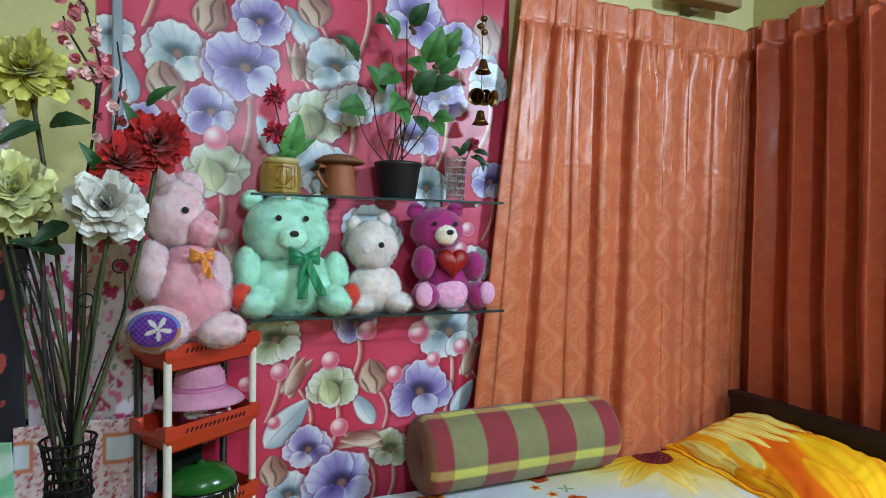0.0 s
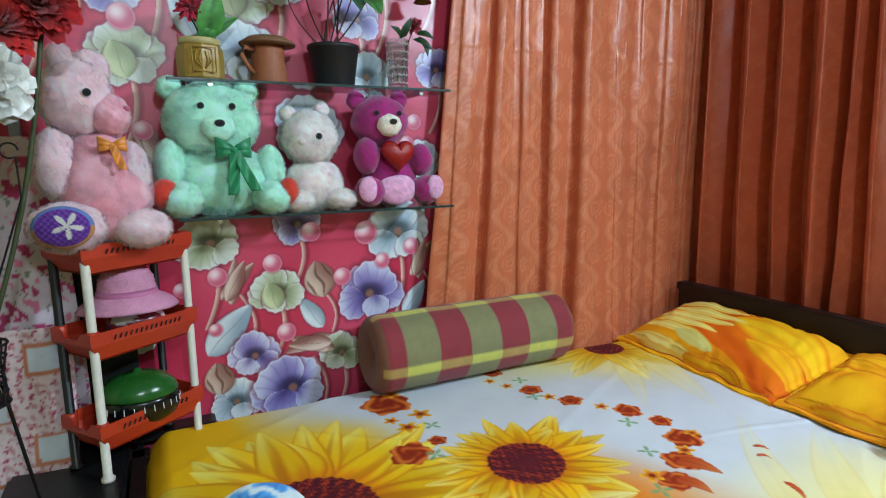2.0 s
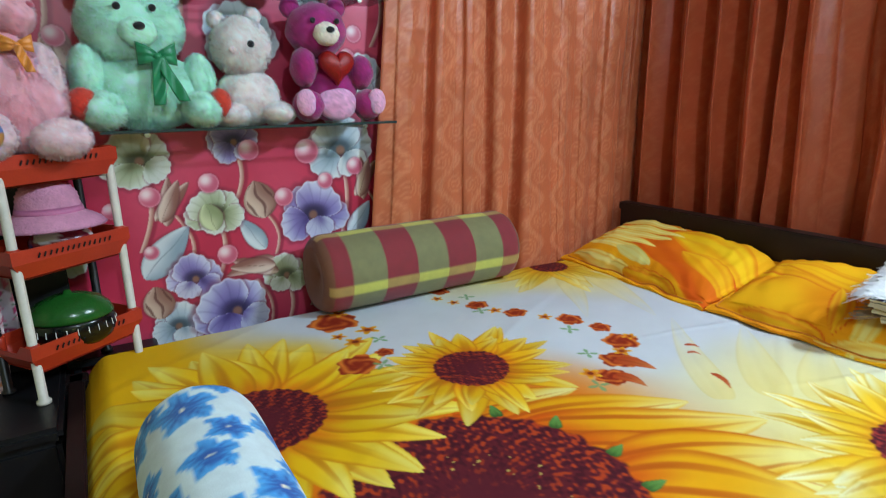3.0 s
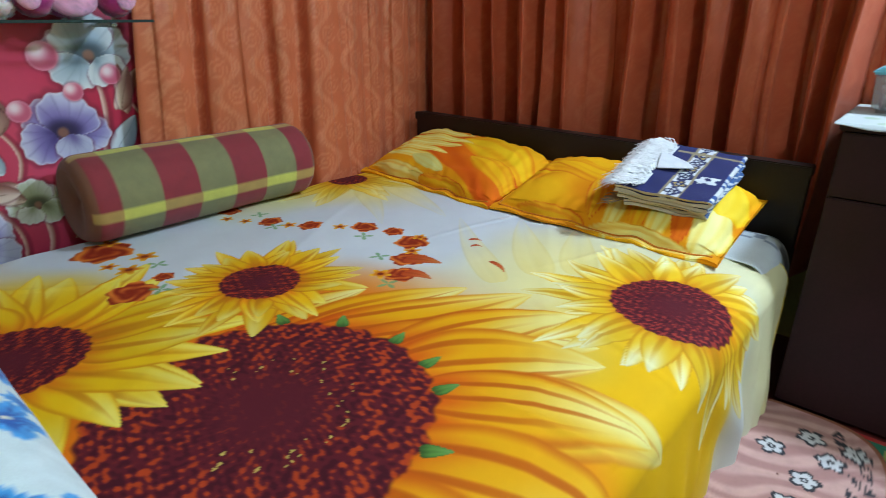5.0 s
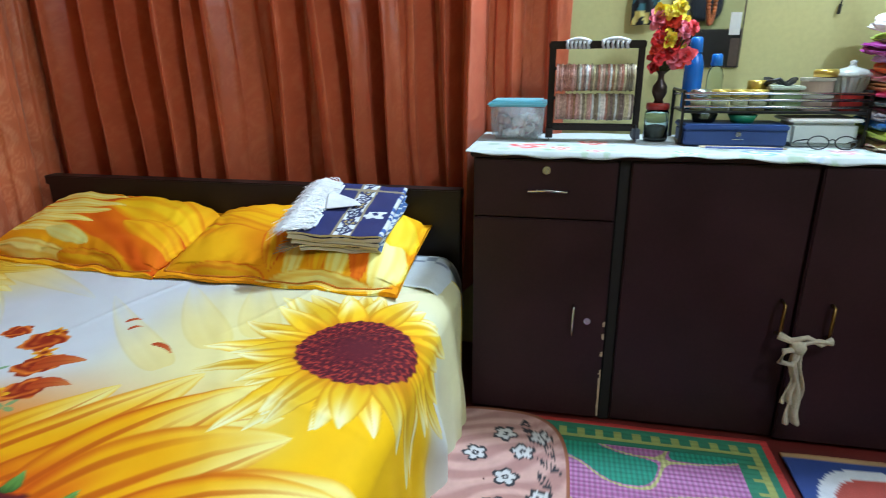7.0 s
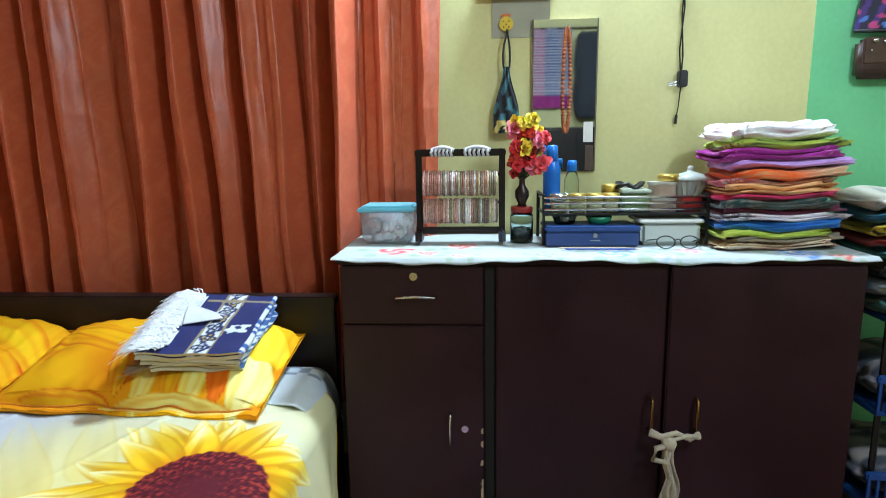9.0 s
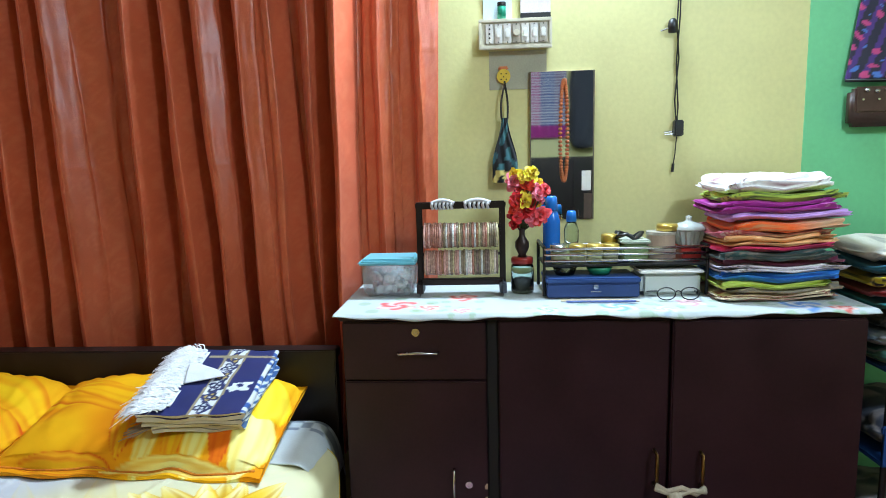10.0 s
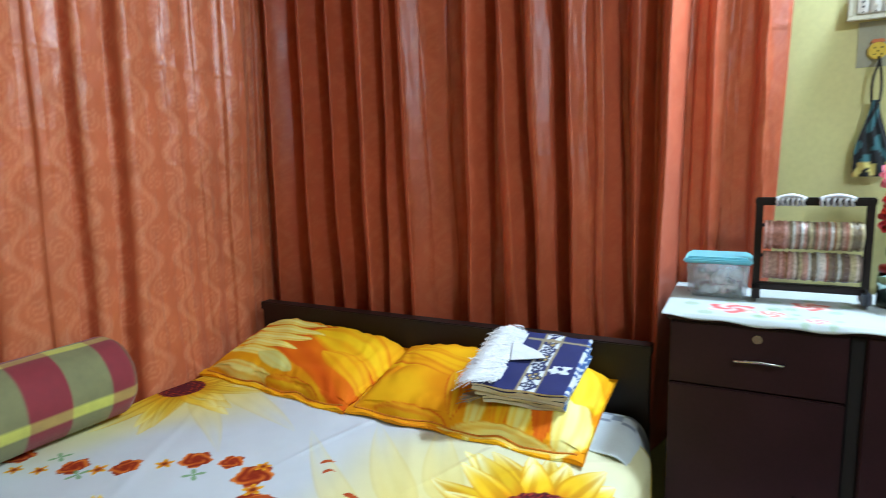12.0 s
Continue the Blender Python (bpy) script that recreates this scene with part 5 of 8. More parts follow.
# ---- silk flowers, leaves ----
class Soup:
    """Collects small sheets of quads with a colour a vertex."""

    def __init__(self):
        self.v, self.f, self.c, self.n = [], [], [], 0

    def sheet(self, P, C):
        nu, nv = P.shape[:2]
        self.v.append(P.reshape(-1, 3))
        self.c.append(np.broadcast_to(C, P.shape).reshape(-1, 3))
        self.f.append(grid_faces(nu, nv, self.n))
        self.n += nu * nv

    def done(self, name, material, parent=None, label=""):
        return raw(name, np.concatenate(self.v), np.concatenate(self.f), material, parent, colors=np.concatenate(self.c), label=label)


def frame_of(axis):
    a = np.array(axis, float)
    a /= np.linalg.norm(a)
    s = np.cross(a, (0.2, 0.3, 0.9))
    s /= np.linalg.norm(s)
    return a, s, np.cross(a, s)


def blossom(soup, center, R, axis, col, tip, n=40, layers=4, seed=0, width=0.42, curl=0.25):
    """A many-petalled flower head facing along axis."""
    r = np.random.default_rng(seed)
    a, s, q = frame_of(axis)
    c = np.array(center, float)
    v, u = np.meshgrid(np.linspace(0, 1, 6), np.linspace(-1, 1, 5), indexing="ij")
    for k in range(n):
        lay = k / n
        th = k * 2.39996 + r.normal() * 0.15
        el = math.radians(-35 + 115 * lay + r.normal() * 14)
        L = R * (1.0 - 0.45 * lay) * r.uniform(0.85, 1.1)
        d = math.cos(th) * s + math.sin(th) * q
        side = np.cross(a, d)
        rise = np.sin(el) * v + curl * v ** 2 * r.uniform(-1.3, 1.3)
        run = np.cos(el) * v
        w = width * L * np.sin(np.pi * (0.12 + 0.74 * v ** 0.8)) * (1 + 0.12 * np.sin(7 * v + k))
        cup = 0.25 * w * u ** 2
        P = c + (L * run)[..., None] * d + (L * rise + cup + 0.04 * L * np.sin(9 * u + k))[..., None] * a + (w * u)[..., None] * side
        jit = 1 + 0.10 * r.normal()
        C = lerp(np.array(col) * jit, np.array(tip) * jit, v ** 1.2)
        soup.sheet(P, np.clip(C, 0, 1))


def leaf(soup, base, tip, w, col, bend=0.15):
    b, t = np.array(base, float), np.array(tip, float)
    d = t - b
    L = np.linalg.norm(d)
    side = np.cross(d / L, (0.1, -0.9, 0.35))
    side /= np.linalg.norm(side)
    nrm = np.cross(side, d / L)
    v, u = np.meshgrid(np.linspace(0, 1, 9), np.linspace(-1, 1, 7), indexing="ij")
    ww = w * np.sin(np.pi * np.clip(v, 0.02, 0.985) ** 0.75) ** 0.8 * (1 + 0.06 * np.sin(v * 30))
    P = b + v[..., None] * d + (u * ww)[..., None] * side + (bend * L * np.sin(np.pi * v) + 0.25 * ww * np.abs(u))[..., None] * nrm
    vein = 1 - 0.25 * (np.abs(u) < 0.1) + 0.10 * np.cos(v * 38 + 5 * np.abs(u))
    soup.sheet(P, np.clip(np.array(col) * vein[..., None], 0, 1))


LEAF, LEAF2 = rgb(42, 98, 44), rgb(28, 64, 32)


def curve(a, b, bow, n=9):
    a, b = Vector(a), Vector(b)
    return [a.lerp(b, i / (n - 1)) + Vector(bow) * math.sin(math.pi * i / (n - 1)) for i in range(n)]


STEM = mat("green_stem", (62, 70, 38), 0.6, var=0.25, scale=60)
TWIG = mat("dark_twig", (38, 30, 28), 0.7, var=0.3, scale=60)
STEMRED = mat("maroon_stem", (92, 34, 36), 0.6, var=0.2, scale=60)


def flower_vase():
    cx, cy = 0.055, 3.98
    t = thing("flower_vase", (cx, cy, 0.0), "tall wrought-iron vase stand full of silk flowers", "vase")
    for k in range(16):
        th = k * math.pi / 8
        part("basket_wire", tube([(cx + 0.05 * math.cos(th), cy + 0.05 * math.sin(th), 0.775), (cx + 0.046 * math.cos(th + 0.25), cy + 0.046 * math.sin(th + 0.25), 0.84), (cx + 0.058 * math.cos(th + 0.4), cy + 0.058 * math.sin(th + 0.4), 0.91)], 0.0022, 6), M["iron"], t)
    for z, r in ((0.775, 0.052), (0.80, 0.049), (0.825, 0.047), (0.85, 0.048), (0.88, 0.053), (0.91, 0.059)):
        part("basket_ring", tube([(cx + r * math.cos(k * math.pi / 14), cy + r * math.sin(k * math.pi / 14), z) for k in range(28)], 0.0035, 6, closed=True), M["iron"], t)
    part("basket_base", lathe([(0.0, 0), (0.05, 0), (0.05, 0.006), (0.0, 0.006)], (cx, cy, 0.772), 24), M["iron"], t)
    for k in range(3):
        th = k * 2.094 + 0.5
        part("leg", tube([(cx + 0.045 * math.cos(th), cy + 0.045 * math.sin(th), 0.775), (cx + 0.10 * math.cos(th), cy + 0.10 * math.sin(th), 0.4), (cx + 0.17 * math.cos(th), cy + 0.17 * math.sin(th), 0.004)], 0.004, 8), M["iron"], t)
    heads = [  # centre, radius, facing, inner and outer colour, petals
        ((-0.025, 3.97, 1.785), 0.098, (0.15, -1, 0.25), (160, 150, 40), (210, 206, 110), 130, 0.22),
        ((-0.040, 3.93, 1.500), 0.098, (0.2, -1, 0.35), (180, 182, 96), (224, 226, 164), 130, 0.26),
        ((0.245, 3.98, 1.640), 0.086, (0.1, -1, 0.05), (110, 8, 12), (184, 20, 22), 140, 0.24),
        ((0.175, 3.955, 1.580), 0.078, (0.1, -0.8, 0.6), (130, 12, 12), (190, 26, 22), 90, 0.28),
        ((0.148, 3.90, 1.470), 0.098, (0.1, -1, 0.2), (186, 178, 160), (222, 222, 216), 120, 0.28),
        ((-0.115, 3.98, 1.640), 0.070, (0.3, -1, 0.2), (206, 160, 170), (226, 206, 206), 60, 0.4)]
    r = random.Random(5)
    for k, (c, R, ax, c0, c1, n, w) in enumerate(heads):
        s = Soup()
        blossom(s, c, R, ax, rgb(*c0), rgb(*c1), n=n, seed=k + 3, width=w)
        s.done("flower_head", M["petal"], t)
        part("stem", tube(curve((cx + r.uniform(-0.02, 0.02), cy + r.uniform(-0.02, 0.02), 0.79), (c[0], c[1] + 0.03, c[2] - 0.03), (r.uniform(-0.03, 0.03), 0.01, 0)), 0.0055, 7), STEM, t, smooth=True)
    for k in range(9):
        x1 = cx + r.uniform(-0.13, 0.15)
        part("stem", tube(curve((cx + r.uniform(-0.035, 0.035), cy + r.uniform(-0.03, 0.03), 0.79), (x1, cy + r.uniform(-0.04, 0.08), r.uniform(1.3, 1.5)), (r.uniform(-0.03, 0.03), 0, 0)), r.choice((0.0025, 0.004, 0.0055)), 6), r.choice((STEM, TWIG, TWIG)), t, smooth=True)
    # scrolls of thin wire
    for x1, z1 in ((0.17, 1.33), (-0.02, 1.31), (0.10, 1.25)):
        part("scroll", tube([(x1 + 0.016 * math.cos(q), 3.93, z1 + 0.016 * math.sin(q)) for q in [k * 0.45 for k in range(13)]] + [(x1 + 0.01, 3.94, z1 - 0.1), (cx, cy, 0.88)], 0.0022, 6), M["iron"], t)
    s = Soup()
    for b, e, w, c in [((0.02, 3.97, 1.66), (0.11, 3.93, 1.665), 0.022, LEAF2), ((0.0, 3.97, 1.66), (-0.07, 3.92, 1.60), 0.02, LEAF2), ((0.13, 3.98, 1.54), (0.085, 3.93, 1.62), 0.016, LEAF), ((0.20, 4.0, 1.66), (0.17, 3.95, 1.73), 0.014, LEAF), ((0.22, 4.0, 1.73), (0.29, 3.97, 1.78), 0.014, LEAF), ((0.05, 3.97, 1.36), (-0.05, 3.93, 1.39), 0.018, LEAF2), ((0.06, 3.95, 1.43), (0.0, 3.9, 1.38), 0.02, LEAF2)]:
        s = Soup()
        leaf(s, b, e, w, c)
        s.done("leaf", M["leaf"], t)
    # blossom twigs
    for pts in ([(cx, cy, 0.85), (0.07, 4.0, 1.4), (0.10, 4.0, 1.62), (0.125, 3.99, 1.80), (0.09, 3.98, 1.95), (0.05, 3.97, 2.0)], [(cx, cy, 0.85), (0.08, 4.0, 1.45), (0.15, 4.0, 1.66), (0.165, 4.0, 1.80), (0.155, 4.0, 1.88)], [(0.105, 4.0, 1.66), (0.115, 3.99, 1.78), (0.06, 3.98, 1.88), (0.045, 3.98, 1.92)]):
        part("twig", tube(pts, 0.0042, 7, r1=0.002), TWIG, t, smooth=True)
    s = Soup()
    rr = np.random.default_rng(8)
    for k in range(46):
        z = rr.uniform(1.62, 2.0)
        x = 0.125 + 0.045 * math.sin(z * 9) + rr.uniform(-0.05, 0.05) - 0.12 * max(0, z - 1.86)
        col = [(196, 128, 134), (212, 170, 168), (150, 54, 58), (176, 96, 104)][k % 4]
        blossom(s, (x, 3.975 + rr.uniform(-0.015, 0.015), z), rr.uniform(0.011, 0.021), (rr.normal() * 0.6, -1, rr.normal() * 0.5 + 0.2), rgb(*col), np.clip(rgb(*col) * 1.2, 0, 1), n=7, seed=k, width=0.6)
    s.done("small_blossoms", M["petal"], t, "sprigs of pink cherry blossom")


flower_vase()


# ---- hanging cloths at the corner ----
def hanging_cloth(x0, x1, y, z0, z1, colf, label, seed, amp=0.012, category="cloth"):
    nu, nv = max(40, int((x1 - x0) / 0.005)), max(60, int((z1 - z0) / 0.006))
    u, v = np.meshgrid(np.linspace(0, 1, nu), np.linspace(0, 1, nv), indexing="ij")
    X, Z = x0 + (x1 - x0) * u + 0.008 * np.sin(5 * v + seed), z0 + (z1 - z0) * v
    Y = y + amp * np.sin(u * 9 + seed + 1.5 * v) * (1.2 - 0.6 * v) + 0.5 * amp * soft_noise(u * 2, v, 1.0, seed)
    ob = raw("hanging_cloth", np.stack([X, Y, Z], -1), grid_faces(nu, nv), M["cloth"], colors=colf(X, Z).reshape(-1, 3))
    ob.modifiers.new("thickness", "SOLIDIFY").thickness = 0.002
    return tagged(ob, label, category, "cloths hung by the wall")


def pink_floral(X, Z):
    C = np.ones(X.shape + (3,)) * rgb(206, 190, 196)
    n, m = soft_noise(X, Z, 9, 2), soft_noise(X, Z, 22, 3)
    C = np.where(((n > 0.45) & (m > -0.5))[..., None], rgb(176, 52, 98), C)
    C = np.where(((n < -0.5) & (m > 0.1))[..., None], rgb(214, 120, 150), C)
    return np.where(((np.abs(n) < 0.12) & (m > 0.6))[..., None], rgb(120, 132, 110), C)


def navy_floral(X, Z):
    n, m = soft_noise(X, Z, 8, 5), soft_noise(X, Z, 20, 6)
    return np.where(((n > 0.45) & (m > -0.6))[..., None], rgb(176, 70, 70), np.ones(X.shape + (3,)) * rgb(22, 22, 36))


def patchwork(X, Z):
    n, m = soft_noise(X, Z, 26, 7), soft_noise(X, Z, 40, 8)
    C = lerp(rgb(212, 190, 190), rgb(186, 128, 128), smooth01(0, 1, n))
    C = np.where((m > 0.75)[..., None], rgb(170, 50, 84), C)
    d = np.abs((X + Z) % 0.26 - 0.13) + np.abs((X - Z) % 0.26 - 0.13)
    return np.where((d < 0.07)[..., None], rgb(200, 206, 214), np.where((np.abs(d - 0.08) < 0.012)[..., None], rgb(196, 120, 84), C))


hanging_cloth(-0.115, 0.215, 4.33, 0.55, 1.375, pink_floral, "white cotton cloth with magenta flowers hung by the wall", 1)
hanging_cloth(-0.50, -0.105, 4.30, 0.75, 1.36, navy_floral, "dark navy cloth with faded red flowers hung by the wall", 2)
hanging_cloth(-0.14, 0.19, 4.28, 0.02, 0.865, patchwork, "pale pink patchwork cloth draped over a stand", 3)
hanging_cloth(-0.50, -0.135, 4.26, 0.02, 0.83, lambda X, Z: lerp(rgb(120, 190, 150), rgb(206, 226, 212), smooth01(-0.4, 0.6, soft_noise(X, Z, 6, 9))), "mint green and white cloth draped over a stand", 4)


def cloth_stand():
    t = thing("clothes_rail", (-0.05, 4.38, 0), "black metal clothes rail behind the hung cloths", "clothes rail")
    part("rail", tube([(-0.55, 4.36, 1.365), (0.22, 4.36, 1.365)], 0.008), M["iron"], t)
    part("rail", tube([(-0.55, 4.36, 0.855), (0.225, 4.36, 0.855)], 0.008), M["iron"], t)
    for x in (-0.55, 0.225):
        part("post", tube([(x, 4.36, 0.0), (x, 4.36, 1.37)], 0.009), M["iron"], t)


cloth_stand()
tagged(part("trim", boxed(0.085, 0.112, WA - 0.022, WA - 0.002, 0.3, 2.6), mat("grey_blue_strip", (150, 164, 176), 0.5, var=0.12)), kind="structure")


# ---- plastic rack ----
RA, RB = Vector((0.262, 4.135, 0)), Vector((0.500, 4.305, 0))
RN = Vector((-0.577, 0.816, 0)) * 0.145


def rack():
    t = thing("plastic_rack", (0.3, 4.25, 0.455), "red plastic three-tier rack with cream tube posts", "rack")
    for p, name in ((RA, "post"), (RB, "post"), (RA + RN, "post"), (RB + RN, "post")):
        part(name, lathe([(0.0, 0), (0.017, 0), (0.018, 0.008), (0.0115, 0.014), (0.0115, 0.62), (0.009, 0.635), (0.0, 0.635)], (p.x, p.y, 0.456), 16), M["cream"] if p in (RA, RB) else M["black_plastic"], t, smooth=True)
    U = (RB - RA).normalized()
    N = RN.normalized()
    o = 0.017
    for z in (1.085, 0.855, 0.605):
        tier = part("tray", bmesh.new(), M["red_plastic"], t)
        b = bmesh.new()
        A, B = RA - U * o - N * o, RB + U * o - N * o
        Dp = RN + N * 2 * o
        corners = [A, B, B + Dp, A + Dp]
        mid = (corners[0] + corners[1] + corners[2] + corners[3]) / 4
        lowc = [mid + (c - mid) * 0.84 for c in corners]

        def wallq(p, q, pl, ql, za, zb, th=0.004):
            n = (q - p).cross(Vector((0, 0, 1))).normalized() * th
            vs = [b.verts.new(w) for w in (pl + Vector((0, 0, zb)), ql + Vector((0, 0, zb)), q + Vector((0, 0, za)), p + Vector((0, 0, za)), pl - n + Vector((0, 0, zb)), ql - n + Vector((0, 0, zb)), q - n + Vector((0, 0, za)), p - n + Vector((0, 0, za)))]
            for f in ((0, 1, 2, 3), (7, 6, 5, 4), (3, 2, 6, 7), (0, 4, 5, 1), (0, 3, 7, 4), (1, 5, 6, 2)):
                b.faces.new([vs[k] for k in f])
        # the front dips in the middle, as a basket's lip does
        ds = [0, 0.22, 0.34, 0.66, 0.78, 1]
        hs = [0.0, 0.0, -0.022, -0.022, 0.0, 0.0]
        for (p, q, pl, ql, dip) in ((corners[0], corners[1], lowc[0], lowc[1], 0), (corners[1], corners[2], lowc[1], lowc[2], 0), (corners[2], corners[3], lowc[2], lowc[3], 0), (corners[3], corners[0], lowc[3], lowc[0], 1)):
            for k in range(5):
                a0, a1 = ds[k], ds[k + 1]
                h0, h1 = (hs[k], hs[k + 1]) if dip else (0, 0)
                # lip, then an upright rim
                P0, P1, L0, L1 = p.lerp(q, a0), p.lerp(q, a1), pl.lerp(ql, a0), pl.lerp(ql, a1)
                wallq(P0 + Vector((0, 0, h0)), P1 + Vector((0, 0, h1)), P0, P1, z + 0.012, z - 0.022)
                wallq(P0, P1, L0, L1, z - 0.022, z - 0.062)
        vs = [b.verts.new(c + Vector((0, 0, z - 0.062))) for c in lowc] + [b.verts.new(c + Vector((0, 0, z - 0.066))) for c in lowc]
        b.faces.new(vs[:4])
        b.faces.new(vs[7:3:-1])
        bmesh.ops.recalc_face_normals(b, faces=b.faces)
        bmesh.ops.translate(b, verts=b.verts, vec=-root_place(t))
        b.to_mesh(tier.data)
        b.free()
        # slots along the long rim
        for k in range(14):
            c = A.lerp(B, 0.2 + 0.6 * k / 13) - N * 0.0035 + Vector((0, 0, z - 0.008))
            part("slot", tube([c - U * 0.003 - Vector((0, 0, 0.006)), c + U * 0.003 + Vector((0, 0, 0.006))], 0.0022, 5), M["gap"], tier)
        for p in (RA, RB, RA + RN, RB + RN):
            part("collar", lathe([(0.0125, -0.03), (0.0165, -0.026), (0.0165, 0.012), (0.0125, 0.016)], (p.x, p.y, z), 14), M["red_plastic"], tier, smooth=True)


rack()
tb = thing("trunk", (0.28, 4.25, 0), "black painted metal trunk standing under a plastic rack", "trunk")
part("body", boxed(0.02, 0.295, 3.98, 4.44, 0.0, 0.415, bevel=0.012), M["black_plastic"], tb)
part("lid", boxed(0.012, 0.303, 3.972, 4.448, 0.417, 0.455, bevel=0.012), M["black_plastic"], tb)
part("body_end", boxed(0.297, 0.309, 4.25, 4.44, 0.0, 0.415, bevel=0.003), M["black_plastic"], tb)
# one black board stands for a dark object and the trays' shaded interior
db = thing("dark_board", (0.26, 4.40, 0.455), "black board for the dark, shaded space behind a plastic rack", "board")
part("board", boxed(0.150, 0.350, 4.398, 4.412, 0.4555, 1.075, bevel=0.003), M["black_plastic"], db)
tg = thing("side_table", (0.44, 4.40, 0), "small black side table behind the bed foot", "table")
part("tabletop", boxed(0.31, 0.56, 4.385, 4.462, 0.43, 0.455), M["black_plastic"], tg)
for xx in (0.32, 0.535):
    part("leg", boxed(xx, xx + 0.02, 4.40, 4.45, 0.0, 0.43), M["black_plastic"], tg)

MID = RA + (RB - RA) * 0.5 + RN * 0.5


def hat():
    c = (MID.x + 0.005, MID.y - 0.01, 0.895)
    t = thing("straw_hat", c, "pale pink woven straw hat lying on a rack tray", "hat")
    m = mat("pink_straw", (206, 140, 170), 0.7, var=0.2, scale=30, bump=0.9, bscale=160, dist=0.004)
    prof = [(0.128, 0.0), (0.130, 0.003), (0.118, 0.018), (0.100, 0.030), (0.078, 0.040), (0.074, 0.062), (0.070, 0.088), (0.058, 0.108), (0.034, 0.118), (0.0, 0.121)]
    fine = []
    for (r0, h0), (r1, h1) in zip(prof, prof[1:]):
        for k in range(4):
            q = k / 4
            fine.append((r0 + (r1 - r0) * q + 0.0016 * math.cos(math.pi * 2 * q * 2), h0 + (h1 - h0) * q))
    ob = part("crown", lathe(fine + [prof[-1]], c, 48, squash=0.8), m, t, smooth=True)
    part("brim_band", lathe([(0.079, 0.038), (0.081, 0.042), (0.077, 0.056), (0.075, 0.052)], c, 40, squash=0.8), mat("pink_ribbon", (190, 110, 150), 0.5), t, smooth=True)


hat()


def ball_and_pot():
    c = (MID.x + 0.02, MID.y - 0.005, 0.853)
    u, v = np.meshgrid(np.linspace(0, 2 * math.pi, 48, endpoint=False), np.linspace(0.02, math.pi - 0.02, 26), indexing="ij")
    R = 0.052
    P = np.stack([c[0] + R * 1.5 * np.sin(v) * np.cos(u), c[1] + R * np.sin(v) * np.sin(u), c[2] - 0.003 + R * 0.95 * np.cos(v)], -1)
    k = np.cos(3 * u) * np.sin(v) + 0.8 * np.cos(5 * v + 1)
    C = np.where((k > 0.75)[..., None], rgb(214, 210, 208), np.where((k < -0.5)[..., None], rgb(34, 34, 80), rgb(120, 26, 44)))
    i, j = np.meshgrid(np.arange(48), np.arange(25), indexing="ij")
    f = np.stack([i * 26 + j, i * 26 + j + 1, ((i + 1) % 48) * 26 + j + 1, ((i + 1) % 48) * 26 + j], -1).reshape(-1, 4)
    tagged(raw("toy_ball", P, f, mat("glossy_ball", attr=True, rough=0.25, var=0.05), colors=C.reshape(-1, 3)), "dark red ball with white and navy patches on a rack", "ball")
    c = (MID.x + 0.01, MID.y - 0.01, 0.556)
    t = thing("lidded_pot", c, "round black pot with a glossy dark green lid", "pot")
    part("body", lathe([(0.0, 0), (0.07, 0), (0.098, 0.022), (0.108, 0.05), (0.106, 0.074), (0.10, 0.084), (0.0, 0.084)], c, 40, squash=0.8), mat("glossy_black", (14, 18, 18), 0.18, var=0.1), t, smooth=True)
    part("lid", lathe([(0.104, 0.082), (0.106, 0.088), (0.098, 0.108), (0.078, 0.130), (0.045, 0.144), (0.012, 0.148), (0.008, 0.158), (0.0, 0.160)], c, 40, squash=0.8), mat("glossy_green", (30, 92, 34), 0.2, var=0.25, scale=8), t, smooth=True)
    for k in range(26):
        th = k * 2 * math.pi / 26
        part("white_mark", tube([(c[0] + 0.1085 * math.cos(th), c[1] + 0.087 * math.sin(th), c[2] + 0.05), (c[0] + 0.107 * math.cos(th), c[1] + 0.0858 * math.sin(th), c[2] + 0.068)], 0.0014, 5), M["white"], t)


ball_and_pot()


# ---- bows and hearts on the toys ----
def satin(name, color):
    return mat(name, color, 0.4, var=0.15, scale=40, sheen=0.4)


def bow(c, size, m, label, tails):
    t = thing("ribbon_bow", c, label, "bow")
    x, y0, z = c
    for s in (-1, 1):
        v, u = np.meshgrid(np.linspace(0, 1, 12), np.linspace(-1, 1, 9), indexing="ij")
        P = np.stack([x + s * size * v, y0 - 0.25 * size * np.sin(np.pi * v) * (1 - 0.5 * u ** 2) - 0.004 * np.sin(9 * u), z + u * size * (0.18 + 0.45 * v ** 0.7) + 0.15 * size * v], -1)
        raw("loop", P, grid_faces(12, 9), m, t).modifiers.new("thickness", "SOLIDIFY").thickness = 0.002
    part("knot", lathe([(0, -0.2 * size), (0.2 * size, -0.15 * size), (0.24 * size, 0), (0.2 * size, 0.15 * size), (0, 0.2 * size)], (x, y0 - 0.08 * size, z), 12), m, t, smooth=True)
    for dx, L in tails:
        v, u = np.meshgrid(np.linspace(0, 1, 20), np.linspace(-1, 1, 7), indexing="ij")
        P = np.stack([x + dx * v + u * size * 0.32, y0 - 0.012 - 0.006 * np.sin(8 * v + u * 2) - 0.012 * v, z - L * v], -1)
        raw("tail", P, grid_faces(20, 7), m, t).modifiers.new("thickness", "SOLIDIFY").thickness = 0.0015


bow((0.655, 4.255, 1.335), 0.05, satin("green_satin", (10, 128, 78)), "green satin ribbon bow on a mint teddy bear", ((-0.01, 0.13), (0.055, 0.12)))
